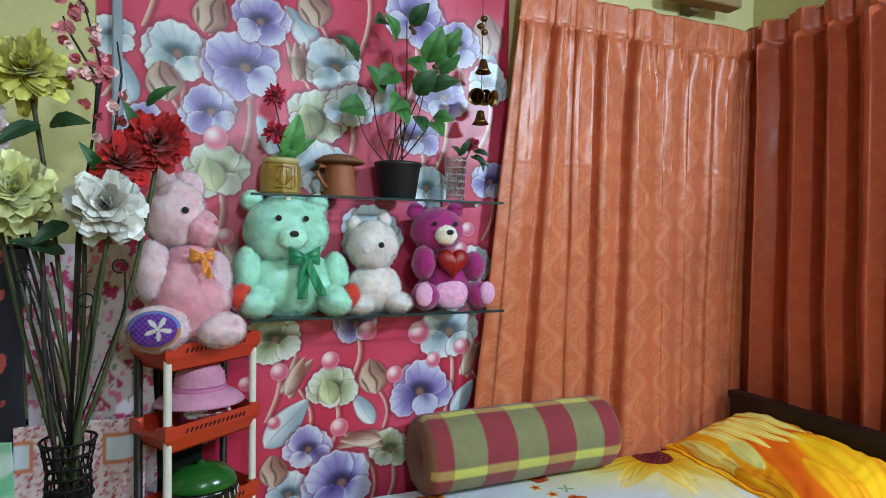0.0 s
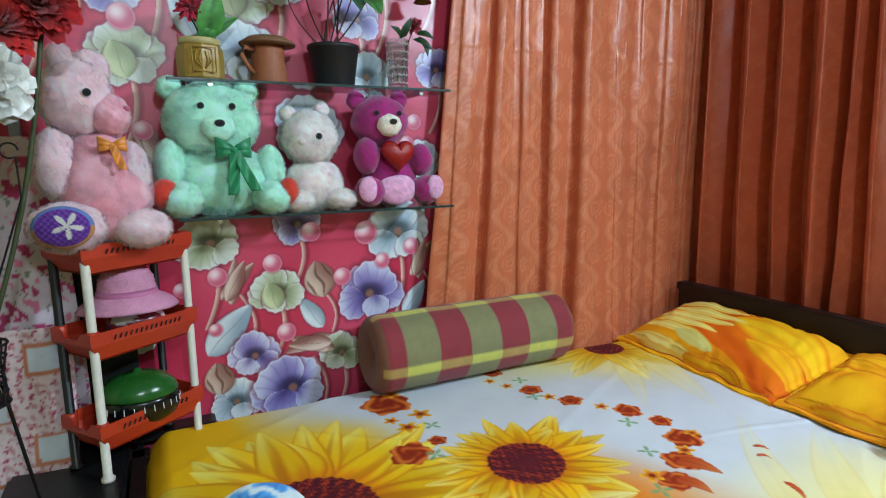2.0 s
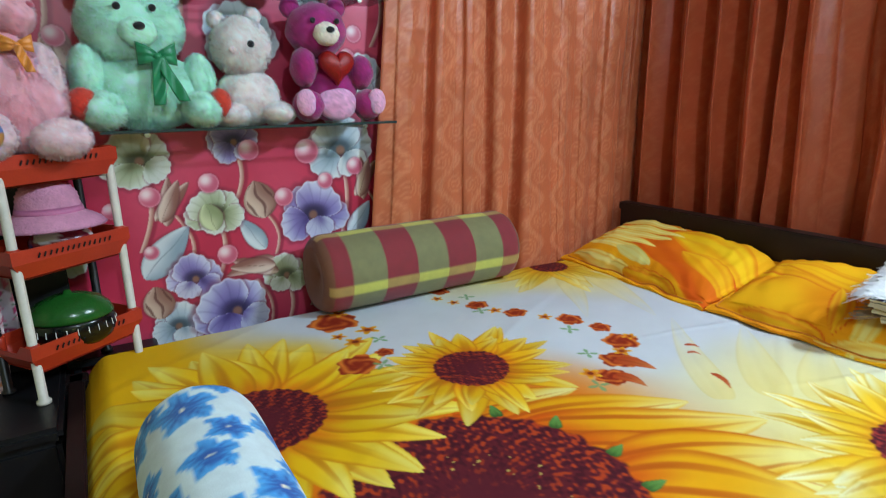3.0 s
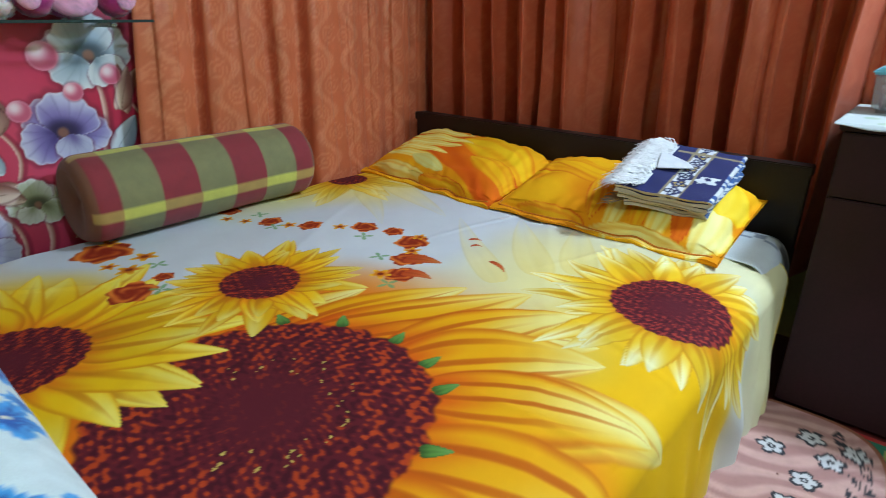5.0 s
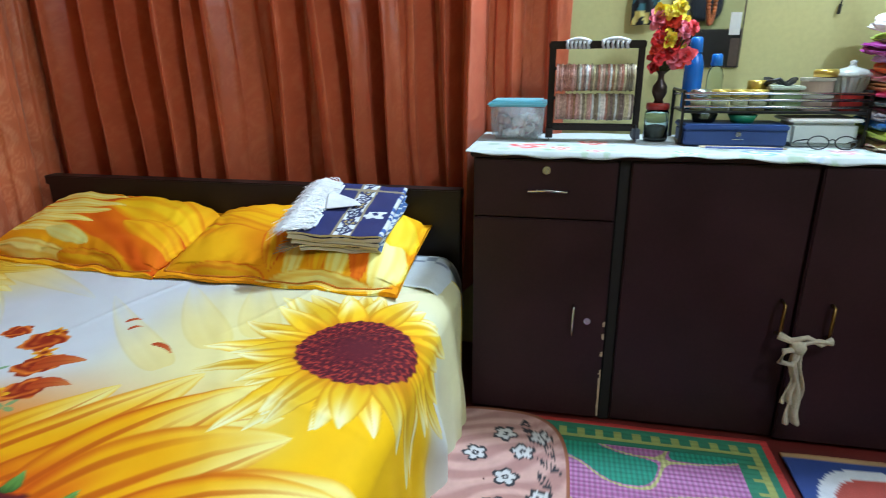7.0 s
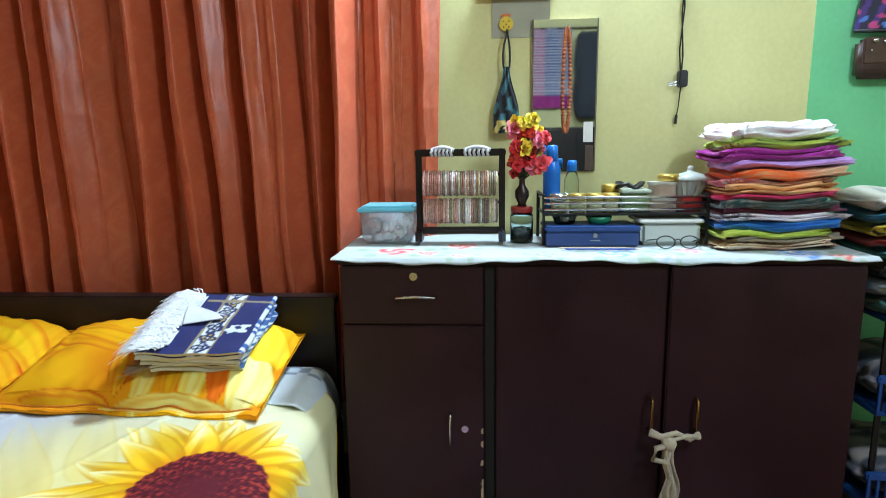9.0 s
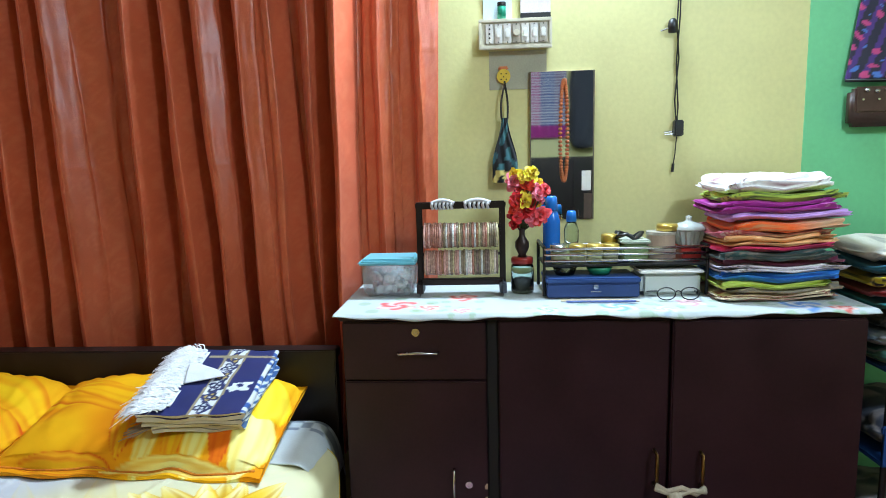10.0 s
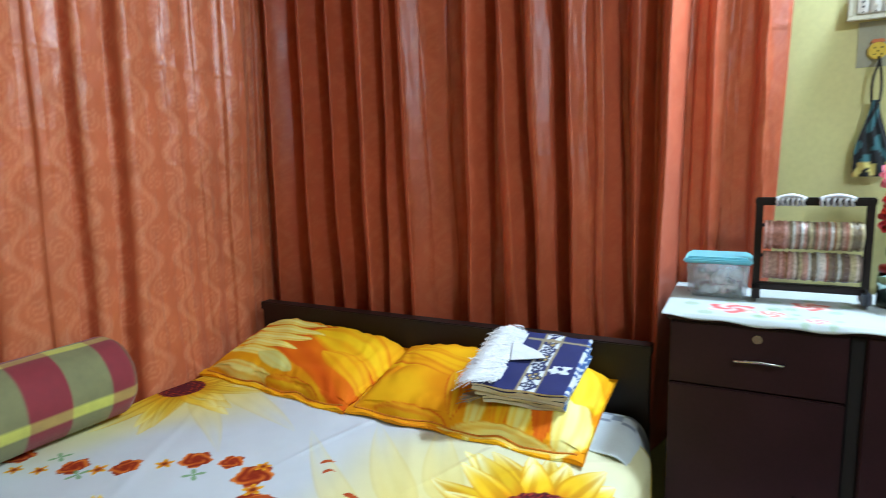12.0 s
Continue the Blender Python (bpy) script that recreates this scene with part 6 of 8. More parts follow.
bow((0.350, 4.125, 1.345), 0.032, satin("orange_satin", (226, 136, 40)), "orange ribbon bow at the neck of a pink plush animal", ((0.02, 0.06),))


def heart():
    nu, nv = 60, 14
    t, q = np.meshgrid(np.linspace(0, 2 * math.pi, nu, endpoint=False), np.linspace(0.02, 1, nv), indexing="ij")
    hx, hz = 16 * np.sin(t) ** 3, 13 * np.cos(t) - 5 * np.cos(2 * t) - 2 * np.cos(3 * t) - np.cos(4 * t)
    s = 0.0036
    X, Z = 1.183 + s * hx * q, 1.318 + s * hz * q
    i, j = np.meshgrid(np.arange(nu), np.arange(nv - 1), indexing="ij")
    f = np.stack([i * nv + j, i * nv + j + 1, ((i + 1) % nu) * nv + j + 1, ((i + 1) % nu) * nv + j], -1).reshape(-1, 4)
    Y = 4.275 - 0.028 * np.sqrt(np.clip(1 - q ** 2, 0, 1))
    ob = raw("heart_cushion", np.stack([X, Y, Z], -1), f, mat("red_sequin", (150, 18, 16), 0.35, var=0.4, scale=160, bump=0.8, bscale=250))
    ob.modifiers.new("thickness", "SOLIDIFY").thickness = 0.004
    tagged(ob, "small red sequinned heart held by a magenta bear", "cushion")


heart()


def crochet_pad():
    nu, nv = 60, 20
    u, v = np.meshgrid(np.linspace(0, 2 * math.pi, nu, endpoint=False), np.linspace(0.02, 1, nv), indexing="ij")
    X, Z = 0.232 + 0.066 * v * np.cos(u), 1.150 + 0.052 * v * np.sin(u)
    Y = 4.085 - 0.030 * np.sqrt(1.02 - v ** 2) + 0.003 * np.sin(X * 700) * np.sin(Z * 700)
    r, th = np.hypot(X - 0.243, Z - 1.155) / 0.034, np.arctan2(Z - 1.155, X - 0.243)
    star = r < (0.55 + 0.45 * np.cos(5 * th + 1.2))
    C = lerp(rgb(70, 26, 116), rgb(120, 60, 160), smooth01(-0.3, 0.3, np.sin(X * 420) * np.sin(Z * 420)))
    C = np.where((v > 0.86)[..., None], np.where((np.sin(u) > 0)[..., None], rgb(96, 120, 180), rgb(190, 130, 60)), C)
    C = np.where(star[..., None], rgb(206, 200, 190), C)
    i, j = np.meshgrid(np.arange(nu), np.arange(nv - 1), indexing="ij")
    f = np.stack([i * nv + j, i * nv + j + 1, ((i + 1) % nu) * nv + j + 1, ((i + 1) % nu) * nv + j], -1).reshape(-1, 4)
    ob = raw("crochet_pad", np.stack([X, Y, Z], -1), f, M["cloth"], colors=C.reshape(-1, 3))
    ob.modifiers.new("thickness", "SOLIDIFY").thickness = 0.004
    tagged(ob, "purple crochet pad with a white star on a toy's foot", "crochet pad")


crochet_pad()


# ---- things on the upper shelf ----
SZ = 1.5425


def shelf_pots():
    c = (0.592, 4.375, SZ)
    t = thing("ceramic_pot", c, "ochre glazed ceramic pot with red silk flowers on a shelf", "plant pot")
    oc = mat("ochre_glaze", (168, 134, 58), 0.35, var=0.2, scale=14)
    b = lathe([(0.0, 0), (0.058, 0), (0.066, 0.008), (0.068, 0.06), (0.064, 0.098), (0.055, 0.104)], c, 8)
    part("body", b, oc, t)
    part("rim", lathe([(0.055, 0.102), (0.060, 0.106), (0.060, 0.120), (0.054, 0.122), (0.050, 0.112)], c, 32), mat("cream_glaze", (196, 180, 120), 0.35), t, smooth=True)
    for k in range(2):
        for s in (-1, 1):
            part("relief", tube([(c[0] + 0.004 + s * 0.004, c[1] - 0.066, SZ + 0.03), (c[0] + 0.004 + s * (0.012 + 0.012 * k), c[1] - 0.066, SZ + 0.055), (c[0] + 0.004 + s * (0.006 + 0.014 * k), c[1] - 0.065, SZ + 0.08)], 0.0022, 6), oc, t, smooth=True)
    for p, q in (((-0.03, 0.022), (0.034, 0.022)), ((0.034, 0.022), (0.034, 0.09)), ((0.034, 0.09), (-0.03, 0.09)), ((-0.03, 0.09), (-0.03, 0.022))):
        part("relief", tube([(c[0] + p[0] + 0.003, c[1] - 0.066, SZ + p[1]), (c[0] + q[0] + 0.003, c[1] - 0.066, SZ + q[1])], 0.002, 6), oc, t, smooth=True)
    s = Soup()
    leaf(s, (c[0] + 0.02, c[1], SZ + 0.12), (c[0] + 0.055, c[1] - 0.03, SZ + 0.27), 0.038, rgb(80, 150, 70))
    leaf(s, (c[0] + 0.01, c[1], SZ + 0.11), (c[0] + 0.045, c[1] - 0.02, SZ + 0.17), 0.026, rgb(70, 140, 66))
    leaf(s, (c[0] + 0.0, c[1], SZ + 0.11), (c[0] + 0.12, c[1] + 0.02, SZ + 0.20), 0.02, rgb(70, 130, 66))
    s.done("leaves", M["leaf"], t)
    for dx, z in ((-0.022, 0.205), (-0.022, 0.325)):
        s = Soup()
        blossom(s, (c[0] + dx, c[1] - 0.03, SZ + z), 0.045, (0, -1, 0.25), rgb(130, 14, 40), rgb(206, 40, 70), n=90, seed=int(z * 100), width=0.13)
        s.done("flower_head", M["petal"], t)
        part("stem", tube(curve((c[0], c[1], SZ + 0.1), (c[0] + dx, c[1] - 0.01, SZ + z - 0.02), (0.01, 0, 0)), 0.0025, 6), STEM, t)
    c = (0.792, 4.378, SZ)
    t = thing("clay_mug", c, "terracotta mug with a flat lid standing on a shelf", "mug")
    cl = mat("terracotta", (158, 92, 58), 0.6, var=0.18, scale=18)
    part("body", lathe([(0.0, 0), (0.055, 0), (0.057, 0.006), (0.052, 0.06), (0.049, 0.10), (0.052, 0.118), (0.047, 0.118), (0.045, 0.08), (0.0, 0.07)], c, 32), cl, t, smooth=True)
    part("handle", tube([(c[0] - 0.046, c[1] - 0.02, SZ + 0.10), (c[0] - 0.075, c[1] - 0.04, SZ + 0.105), (c[0] - 0.085, c[1] - 0.045, SZ + 0.08), (c[0] - 0.07, c[1] - 0.04, SZ + 0.05), (c[0] - 0.05, c[1] - 0.025, SZ + 0.03)], 0.007, 8), cl, t, smooth=True)
    part("lid", lathe([(0.0, 0.114), (0.085, 0.118), (0.087, 0.124), (0.06, 0.142), (0.02, 0.150), (0.0, 0.151)], c, 36), mat("brown_clay_lid", (122, 84, 54), 0.6, var=0.2, scale=20), t, smooth=True)
    c = (1.005, 4.378, SZ)
    t = thing("potted_plant", c, "black pot with a leafy artificial plant on a shelf", "plant")
    part("pot", lathe([(0.0, 0), (0.062, 0), (0.066, 0.006), (0.082, 0.118), (0.086, 0.12), (0.086, 0.132), (0.078, 0.132), (0.072, 0.10), (0.0, 0.10)], c, 36), mat("black_pot", (26, 28, 30), 0.5, var=0.25, scale=30, bump=0.4), t, smooth=True)
    r = random.Random(12)
    tips = [(-0.10, 0.36), (-0.04, 0.52), (0.02, 0.64), (0.09, 0.45), (0.12, 0.30), (-0.15, 0.29), (0.05, 0.36), (-0.01, 0.40), (0.15, 0.52)]
    for k, (dx, dz) in enumerate(tips):
        part("stem", tube(curve((c[0] + r.uniform(-0.03, 0.03), c[1] + r.uniform(-0.02, 0.02), SZ + 0.1), (c[0] + dx, c[1] - 0.03 + r.uniform(-0.02, 0.03), SZ + dz), (r.uniform(-0.03, 0.03), 0, 0)), 0.003, 6, r1=0.0018), STEMRED if k % 2 else TWIG, t, smooth=True)
    leaves = [(-0.135, 0.31, -0.10, -0.02, 0.045), (-0.16, 0.47, -0.09, 0.06, 0.03), (-0.03, 0.55, -0.06, 0.07, 0.034), (-0.02, 0.45, -0.08, -0.06, 0.045), (0.03, 0.62, 0.05, 0.07, 0.03), (0.09, 0.50, 0.03, 0.11, 0.046), (0.13, 0.47, 0.08, 0.06, 0.04), (0.10, 0.40, 0.10, 0.03, 0.034), (0.10, 0.28, 0.03, -0.06, 0.035), (0.12, 0.30, 0.07, -0.01, 0.03), (0.05, 0.38, 0.06, 0.08, 0.04), (0.0, 0.36, -0.07, -0.07, 0.04), (-0.07, 0.37, -0.07, 0.08, 0.036), (0.05, 0.30, 0.02, -0.07, 0.03), (0.14, 0.52, 0.06, 0.09, 0.035), (0.02, 0.50, 0.06, -0.06, 0.035), (-0.06, 0.62, -0.06, -0.03, 0.03), (-0.03, 0.33, 0.03, -0.08, 0.035)]
    for k, (dx, dz, lx, lz, w) in enumerate(leaves):
        s = Soup()
        leaf(s, (c[0] + dx, c[1] - 0.04, SZ + dz), (c[0] + dx + lx, c[1] - 0.07 - 0.02 * (k % 3), SZ + dz + lz), w, (rgb(52, 108, 46), rgb(36, 80, 38), rgb(66, 124, 58))[k % 3])
        s.done("leaf", M["leaf"], t)
    for dx, dz in ((0.02, 0.60), (0.03, 0.585), (0.12, 0.46), (-0.13, 0.36), (0.11, 0.475)):
        part("berry", lathe([(0, -0.011), (0.009, -0.005), (0.010, 0.003), (0, 0.011)], (c[0] + dx, c[1] - 0.075, SZ + dz), 10), mat("brown_berry", (96, 60, 40), 0.4), t, smooth=True)
    c = (1.232, 4.375, SZ)
    t = thing("glass_vase", c, "cut-glass tumbler holding one red silk flower", "vase")
    prof = [(0.0, 0.0), (0.032, 0.0), (0.034, 0.01), (0.040, 0.168), (0.037, 0.168), (0.031, 0.02), (0.0, 0.016)]
    b = lathe(prof, c, 40)
    for v in b.verts:
        k = 0.0016 * math.sin(v.co.z * 330) * (1 if round(math.atan2(v.co.y - c[1], v.co.x - c[0]) * 40 / 6.283) % 2 else -1)
        d = Vector((v.co.x - c[0], v.co.y - c[1], 0))
        if d.length > 0.03:
            v.co += d.normalized() * k
    part("tumbler", b, M["glass"], t, "cut clear glass")
    for zz in range(6):
        part("cut_band", tube([(c[0] + (0.0345 + 0.001 * zz) * math.cos(q * math.pi / 12), c[1] + (0.0345 + 0.001 * zz) * math.sin(q * math.pi / 12), SZ + 0.02 + 0.026 * zz + 0.005 * (q % 2)) for q in range(24)], 0.0016, 5, closed=True), mat("frosted_glass_cut", (206, 196, 200), 0.3, var=0.1), t)
    s = Soup()
    blossom(s, (c[0] + 0.055, c[1] - 0.04, SZ + 0.215), 0.03, (0.1, -1, 0.3), rgb(110, 14, 30), rgb(170, 36, 60), n=40, seed=4, width=0.25)
    s.done("flower_head", M["petal"], t)
    s = Soup()
    for b0, e0 in (((0.0, 0.17), (0.03, 0.235)), ((0.06, 0.19), (0.115, 0.17)), ((0.07, 0.18), (0.09, 0.11)), ((0.05, 0.17), (0.11, 0.13)), ((0.0, 0.17), (-0.045, 0.20))):
        leaf(s, (c[0] + b0[0], c[1] - 0.03, SZ + b0[1]), (c[0] + e0[0], c[1] - 0.06, SZ + e0[1]), 0.014, LEAF2)
    s.done("leaves", M["leaf"], t)
    part("stem", tube(curve((c[0], c[1], SZ + 0.02), (c[0] + 0.05, c[1] - 0.03, SZ + 0.20), (0.0, 0, 0.02)), 0.0022, 6), STEM, t)


shelf_pots()


def bells():
    x, yb = 1.330, 4.36
    t = thing("hanging_bells", (x, yb, 1.88), "aged brass bells hanging on a cord before the wallpaper", "bells")
    part("cord", tube([(x, yb, 2.45), (x, yb, 1.92)], 0.0016, 6), TWIG, t)
    bell = [(0.004, 0.052), (0.012, 0.050), (0.016, 0.036), (0.020, 0.016), (0.032, 0.0), (0.029, 0.001), (0.014, 0.030), (0.0, 0.042)]
    part("bell", lathe(bell, (x + 0.005, yb, 2.035), 20), M["brass"], t, smooth=True)
    part("bell", lathe(bell, (x - 0.004, yb, 1.84), 20), M["brass"], t, smooth=True)
    for dx, a in ((-0.035, 1.1), (0.035, -1.1), (0.0, 0.4)):
        b = lathe(bell, (0, 0, 0), 20)
        bmesh.ops.transform(b, verts=b.verts, matrix=Matrix.Translation((x + dx, yb - 0.03, 1.935)) @ Matrix.Rotation(a, 4, "Y") @ Matrix.Rotation(-1.0, 4, "X"))
        part("bell", b, M["brass"], t, smooth=True)
    for z in (2.19, 2.21, 2.24):
        part("bead", lathe([(0, -0.014), (0.013, -0.006), (0.014, 0.004), (0, 0.014)], (x + 0.01 * math.sin(z * 90), yb, z), 12), M["brass"], t, smooth=True)


bells()


# ---- above the curtains ----
cr = thing("curtain_rod", (2.1, 4.40, 2.42), "thin steel curtain rod carrying an orange curtain", "curtain rod", "curtain rods")
part("rod", tube([(1.46, 4.42, 2.405), (2.84, 4.42, 2.405)], 0.006), M["chrome"], cr)
cr = thing("curtain_rod", (2.82, 3.3, 2.42), "thin steel curtain rod carrying the darker-coloured orange curtain", "curtain rod", "curtain rods")
part("rod", tube([(2.82, 4.40, 2.43), (2.82, 2.25, 2.43)], 0.006), M["chrome"], cr)
wb = thing("wooden_bracket", (2.45, 4.42, 2.5), "raw wooden batten fixed to the wall above a curtain", "batten")
part("batten", boxed(2.27, 2.63, 4.32, 4.40, 2.475, 2.525), mat("raw_wood", (150, 130, 84), 0.8, var=0.25, scale=14), wb)
part("cleat", boxed(2.40, 2.47, 4.40, 4.468, 2.46, 2.54), mat("raw_wood_dark", (120, 100, 64), 0.8, var=0.25, scale=14), wb)


# ---- folded cloth ----
def slab(name, c, size, colf, material, parent=None, seed=0, e=0.22, ez=0.55, label="", turn=0.0, wav=0.003, nu=120, bend=0.0):
    """A soft folded block: a squared ellipsoid with uneven faces."""
    rr = np.concatenate([np.linspace(0.04, 0.92, 10), np.linspace(0.94, 0.999, 6)])
    up = np.arccos(np.concatenate([np.linspace(0.02, 0.92, 22), np.linspace(0.94, 0.999, 6)]) ** (1 / (ez * 0.6)))
    vv = np.concatenate([-np.arccos(rr ** (1 / (ez * 0.6))), [0.0], up[::-1]])
    nv = len(vv)
    u, v = np.meshgrid(np.linspace(0, 2 * math.pi, nu, endpoint=False), vv, indexing="ij")
    sp = lambda a, p: np.sign(a) * np.abs(a) ** p  # noqa: E731
    X, Y, Z = sp(np.cos(v), ez * 0.6) * sp(np.cos(u), e), sp(np.cos(v), ez * 0.6) * sp(np.sin(u), e), sp(np.sin(v), ez)
    C = colf(X, Y, Z)
    w = wav * soft_noise(X * 1.2, Y * 1.2 + Z, 1.0, seed)
    x, y0, z = X * (size[0] / 2 + w), Y * (size[1] / 2 + w), Z * size[2] / 2 + 0.6 * w + bend * (soft_noise(X * 0.5, Y * 0.5, 1.0, 77) - 0.8 * np.abs(Y) ** 3)
    P = np.stack([c[0] + x * math.cos(turn) - y0 * math.sin(turn), c[1] + x * math.sin(turn) + y0 * math.cos(turn), c[2] + z], -1)
    i, j = np.meshgrid(np.arange(nu), np.arange(nv - 1), indexing="ij")
    f = np.stack([i * nv + j, ((i + 1) % nu) * nv + j, ((i + 1) % nu) * nv + j + 1, i * nv + j + 1], -1).reshape(-1, 4)
    ob = raw(name, P, f, material, parent, colors=np.clip(C, 0, 1).reshape(-1, 3), label=label)
    return ob



# ---- folded shawl on the pillow ----
def shawl():
    t = thing("folded_shawl", (2.38, 2.96, 0.57), "folded navy and white woven shawl with a white fringe", "shawl")
    # its own axes: a along the front edge, b towards the headboard and up the slope, c upwards
    o = np.array([2.238, 3.101, 0.594])
    ea = np.array([0.062, -0.275, -0.022])
    eb = np.array([0.282, -0.011, 0.092])
    ec = np.cross(eb, -ea)
    ec = ec / np.linalg.norm(ec)
    if ec[2] < 0:
        ec = -ec

    def put(a, b, c):
        return o + np.asarray(a)[..., None] * ea + np.asarray(b)[..., None] * eb + np.asarray(c)[..., None] * ec

    def sheet(name, path, th, colf, seed, b0=0.0, b1=1.0, label=""):
        """A thick folded layer: a path of (a, c) swept along b."""
        path = np.array(path, float)
        d = np.gradient(path, axis=0)
        d[:, 0] *= 0.28
        nrm = np.stack([-d[:, 1], d[:, 0]], -1)
        nrm /= np.linalg.norm(nrm, axis=1)[:, None] + 1e-9
        up, dn = path + nrm * th * np.array([1 / 0.28, 1]), path - nrm * th * np.array([1 / 0.28, 1])
        ring = np.concatenate([up, dn[::-1]])
        nb = 90
        bb = np.linspace(b0, b1, nb)
        i, b = np.meshgrid(np.arange(len(ring)), bb, indexing="ij")
        a, c = ring[i, 0], ring[i, 1]
        a = a + 0.012 * soft_noise(c * 20, b, 1.0, seed) + 0.01 * np.sin(5 * b + seed)
        c = c + 0.003 * soft_noise(a * 1.5, b * 1.5, 1.0, seed + 1)
        b = b + 0.015 * soft_noise(a, c * 30, 1.0, seed + 2)
        C = colf(a, b, (i < len(path)) * 1.0, c)
        raw(name, put(a, b, c), grid_faces(len(ring), nb, wrap=True), M["cloth"], t, colors=np.clip(C, 0, 1).reshape(-1, 3), label=label)
        # closed ends
        for e in (0, nb - 1):
            n = len(path)
            q = np.stack([np.arange(n - 1), np.arange(1, n), 2 * n - 2 - np.arange(n - 1), 2 * n - 1 - np.arange(n - 1)], -1)
            raw("selvedge", put(a[:, e], b[:, e], c[:, e]), q, M["cloth"], t, colors=np.ones((2 * n, 3)) * rgb(186, 176, 158), label="cream woven selvedge")

    def fold(c0, c1, a0=0.02, a1=1.0, n=70):
        """Out to the right, round and back."""
        m, r = (c0 + c1) / 2, (c1 - c0) / 2
        turn = [(a1 + 3.4 * r * math.sin(q), m - r * math.cos(q)) for q in np.linspace(0, math.pi, 11)]
        return [(a0 + (a1 - a0) * k / n, c0) for k in range(n)] + turn + [(a1 - (a1 - a0) * k / n, c1) for k in range(1, n + 1)]

    def under(a, b, top, c):
        C = np.where((top > 0.5)[..., None], rgb(176, 168, 152), rgb(22, 26, 52))
        side = smooth01(0.94, 1.0, a)
        stripe = soft_noise(a * 2, b * 3 + c * 20, 2.0, 7) > 0.1
        return lerp(C, np.where(stripe[..., None], rgb(206, 214, 222), rgb(50, 92, 150)), side)

    def printed(a, b, top, c):
        C = np.ones(a.shape + (3,)) * rgb(18, 26, 88)
        band = (a > 0.48) & (a < 0.68) | (a > 0.97)
        C = np.where(band[..., None], rgb(208, 212, 218), C)
        for k in range(7):
            ca, cb = 0.58, 0.08 + 0.155 * k
            r, th = np.hypot((a - ca) * 0.28, (b - cb) * 0.30) / 0.022, np.arctan2((b - cb), (a - ca))
            ed = 0.8 + 0.25 * np.cos(4 * th + k)
            C = np.where(((np.abs(r - ed) < 0.20) | (np.abs(r - 0.3) < 0.14))[..., None], rgb(22, 30, 70), C)
            C = np.where(((r < ed - 0.2) & (r > 0.44))[..., None], rgb(176, 150, 84) if k % 2 else rgb(190, 196, 206), C)
        vine = np.abs(a - 0.58 - 0.07 * np.sin(b * 20)) < 0.014
        C = np.where((vine & band & (a < 0.7))[..., None], rgb(28, 40, 96), C)
        for e in (0.48, 0.68):
            C = np.where((np.abs(a - e) < 0.012)[..., None], rgb(146, 132, 104), C)
        C = np.where(((b > 0.86) & (b < 0.90) & (a > 0.3))[..., None], rgb(146, 132, 104), C)
        C = np.where(((a > 0.97) & (np.sin(b * 46 + 3 * np.sin(b * 15)) > 0.1))[..., None], rgb(44, 84, 150), C)
        C = np.where(((np.abs(b - 0.22 - 0.2 * a) < 0.06) & (a > 0.70) & (a < 0.92) & (np.sin(a * 60) + np.cos(b * 70) > -0.6))[..., None], rgb(206, 210, 216), C)
        return C

    sheet("lower_fold", fold(0.006, 0.017, 0.12, 0.97), 0.0042, under, 3, 0.02, 0.97)
    sheet("middle_fold", fold(0.029, 0.041, 0.06, 0.97), 0.0046, under, 5, 0.0, 0.99)
    sheet("upper_fold", fold(0.053, 0.067, 0.0, 0.96), 0.0052, printed, 7, -0.01, 1.0)
    # white border, its turned corner and the fringe
    g = np.random.default_rng(3)
    nb = 40
    a, b = np.meshgrid(np.linspace(0.02, 0.27, 24), np.linspace(0.10, 0.97, nb), indexing="ij")
    raw("white_border", put(a, b, 0.0755 + 0.003 * soft_noise(a * 3, b * 3, 1.0, 9)), grid_faces(24, nb), M["cloth"], t, colors=np.ones((24 * nb, 3)) * rgb(220, 222, 226), label="white woven border").modifiers.new("thickness", "SOLIDIFY").thickness = 0.004
    a, b = np.meshgrid(np.linspace(0, 1, 20), np.linspace(0, 1, 20), indexing="ij")
    raw("turned_corner", put(0.26 + 0.36 * b - 0.10 * a, 0.40 + 0.36 * a * (1 - 0.75 * b) + 0.10 * b, 0.080 + 0.010 * np.sin(np.pi * a) * (1 - b) + 0.004 * b), grid_faces(20, 20), M["cloth"], t, colors=np.ones((400, 3)) * rgb(212, 214, 220), label="white turned-back corner").modifiers.new("thickness", "SOLIDIFY").thickness = 0.003
    s = Soup()
    for k in range(1700):
        b0 = g.uniform(0.02, 0.94)
        a0 = 0.02 + 0.24 * g.uniform() ** 1.3
        L = g.uniform(0.12, 0.22)
        v, u = np.meshgrid(np.linspace(0, 1, 6), np.linspace(-1, 1, 2), indexing="ij")
        aa = a0 - L * v + 0.02 * g.normal() * v
        cc = 0.0785 + 0.006 * g.uniform() + 0.006 * np.sin(np.pi * v) - 0.10 * np.clip(-0.01 - aa, 0, 1) * g.uniform(0.6, 2.2)
        bb = b0 + 0.06 * g.normal() * v + 0.02 * np.sin(7 * v + k) + u * 0.0075
        s.sheet(put(aa, bb, cc), rgb(244, 246, 248) * (0.93 + 0.07 * g.uniform()))
    s.done("fringe", M["cloth"], t, "white cotton fringe")
    s = Soup()
    for k in range(70):
        b0 = g.uniform(0.0, 0.55)
        v, u = np.meshgrid(np.linspace(0, 1, 5), np.linspace(-1, 1, 2), indexing="ij")
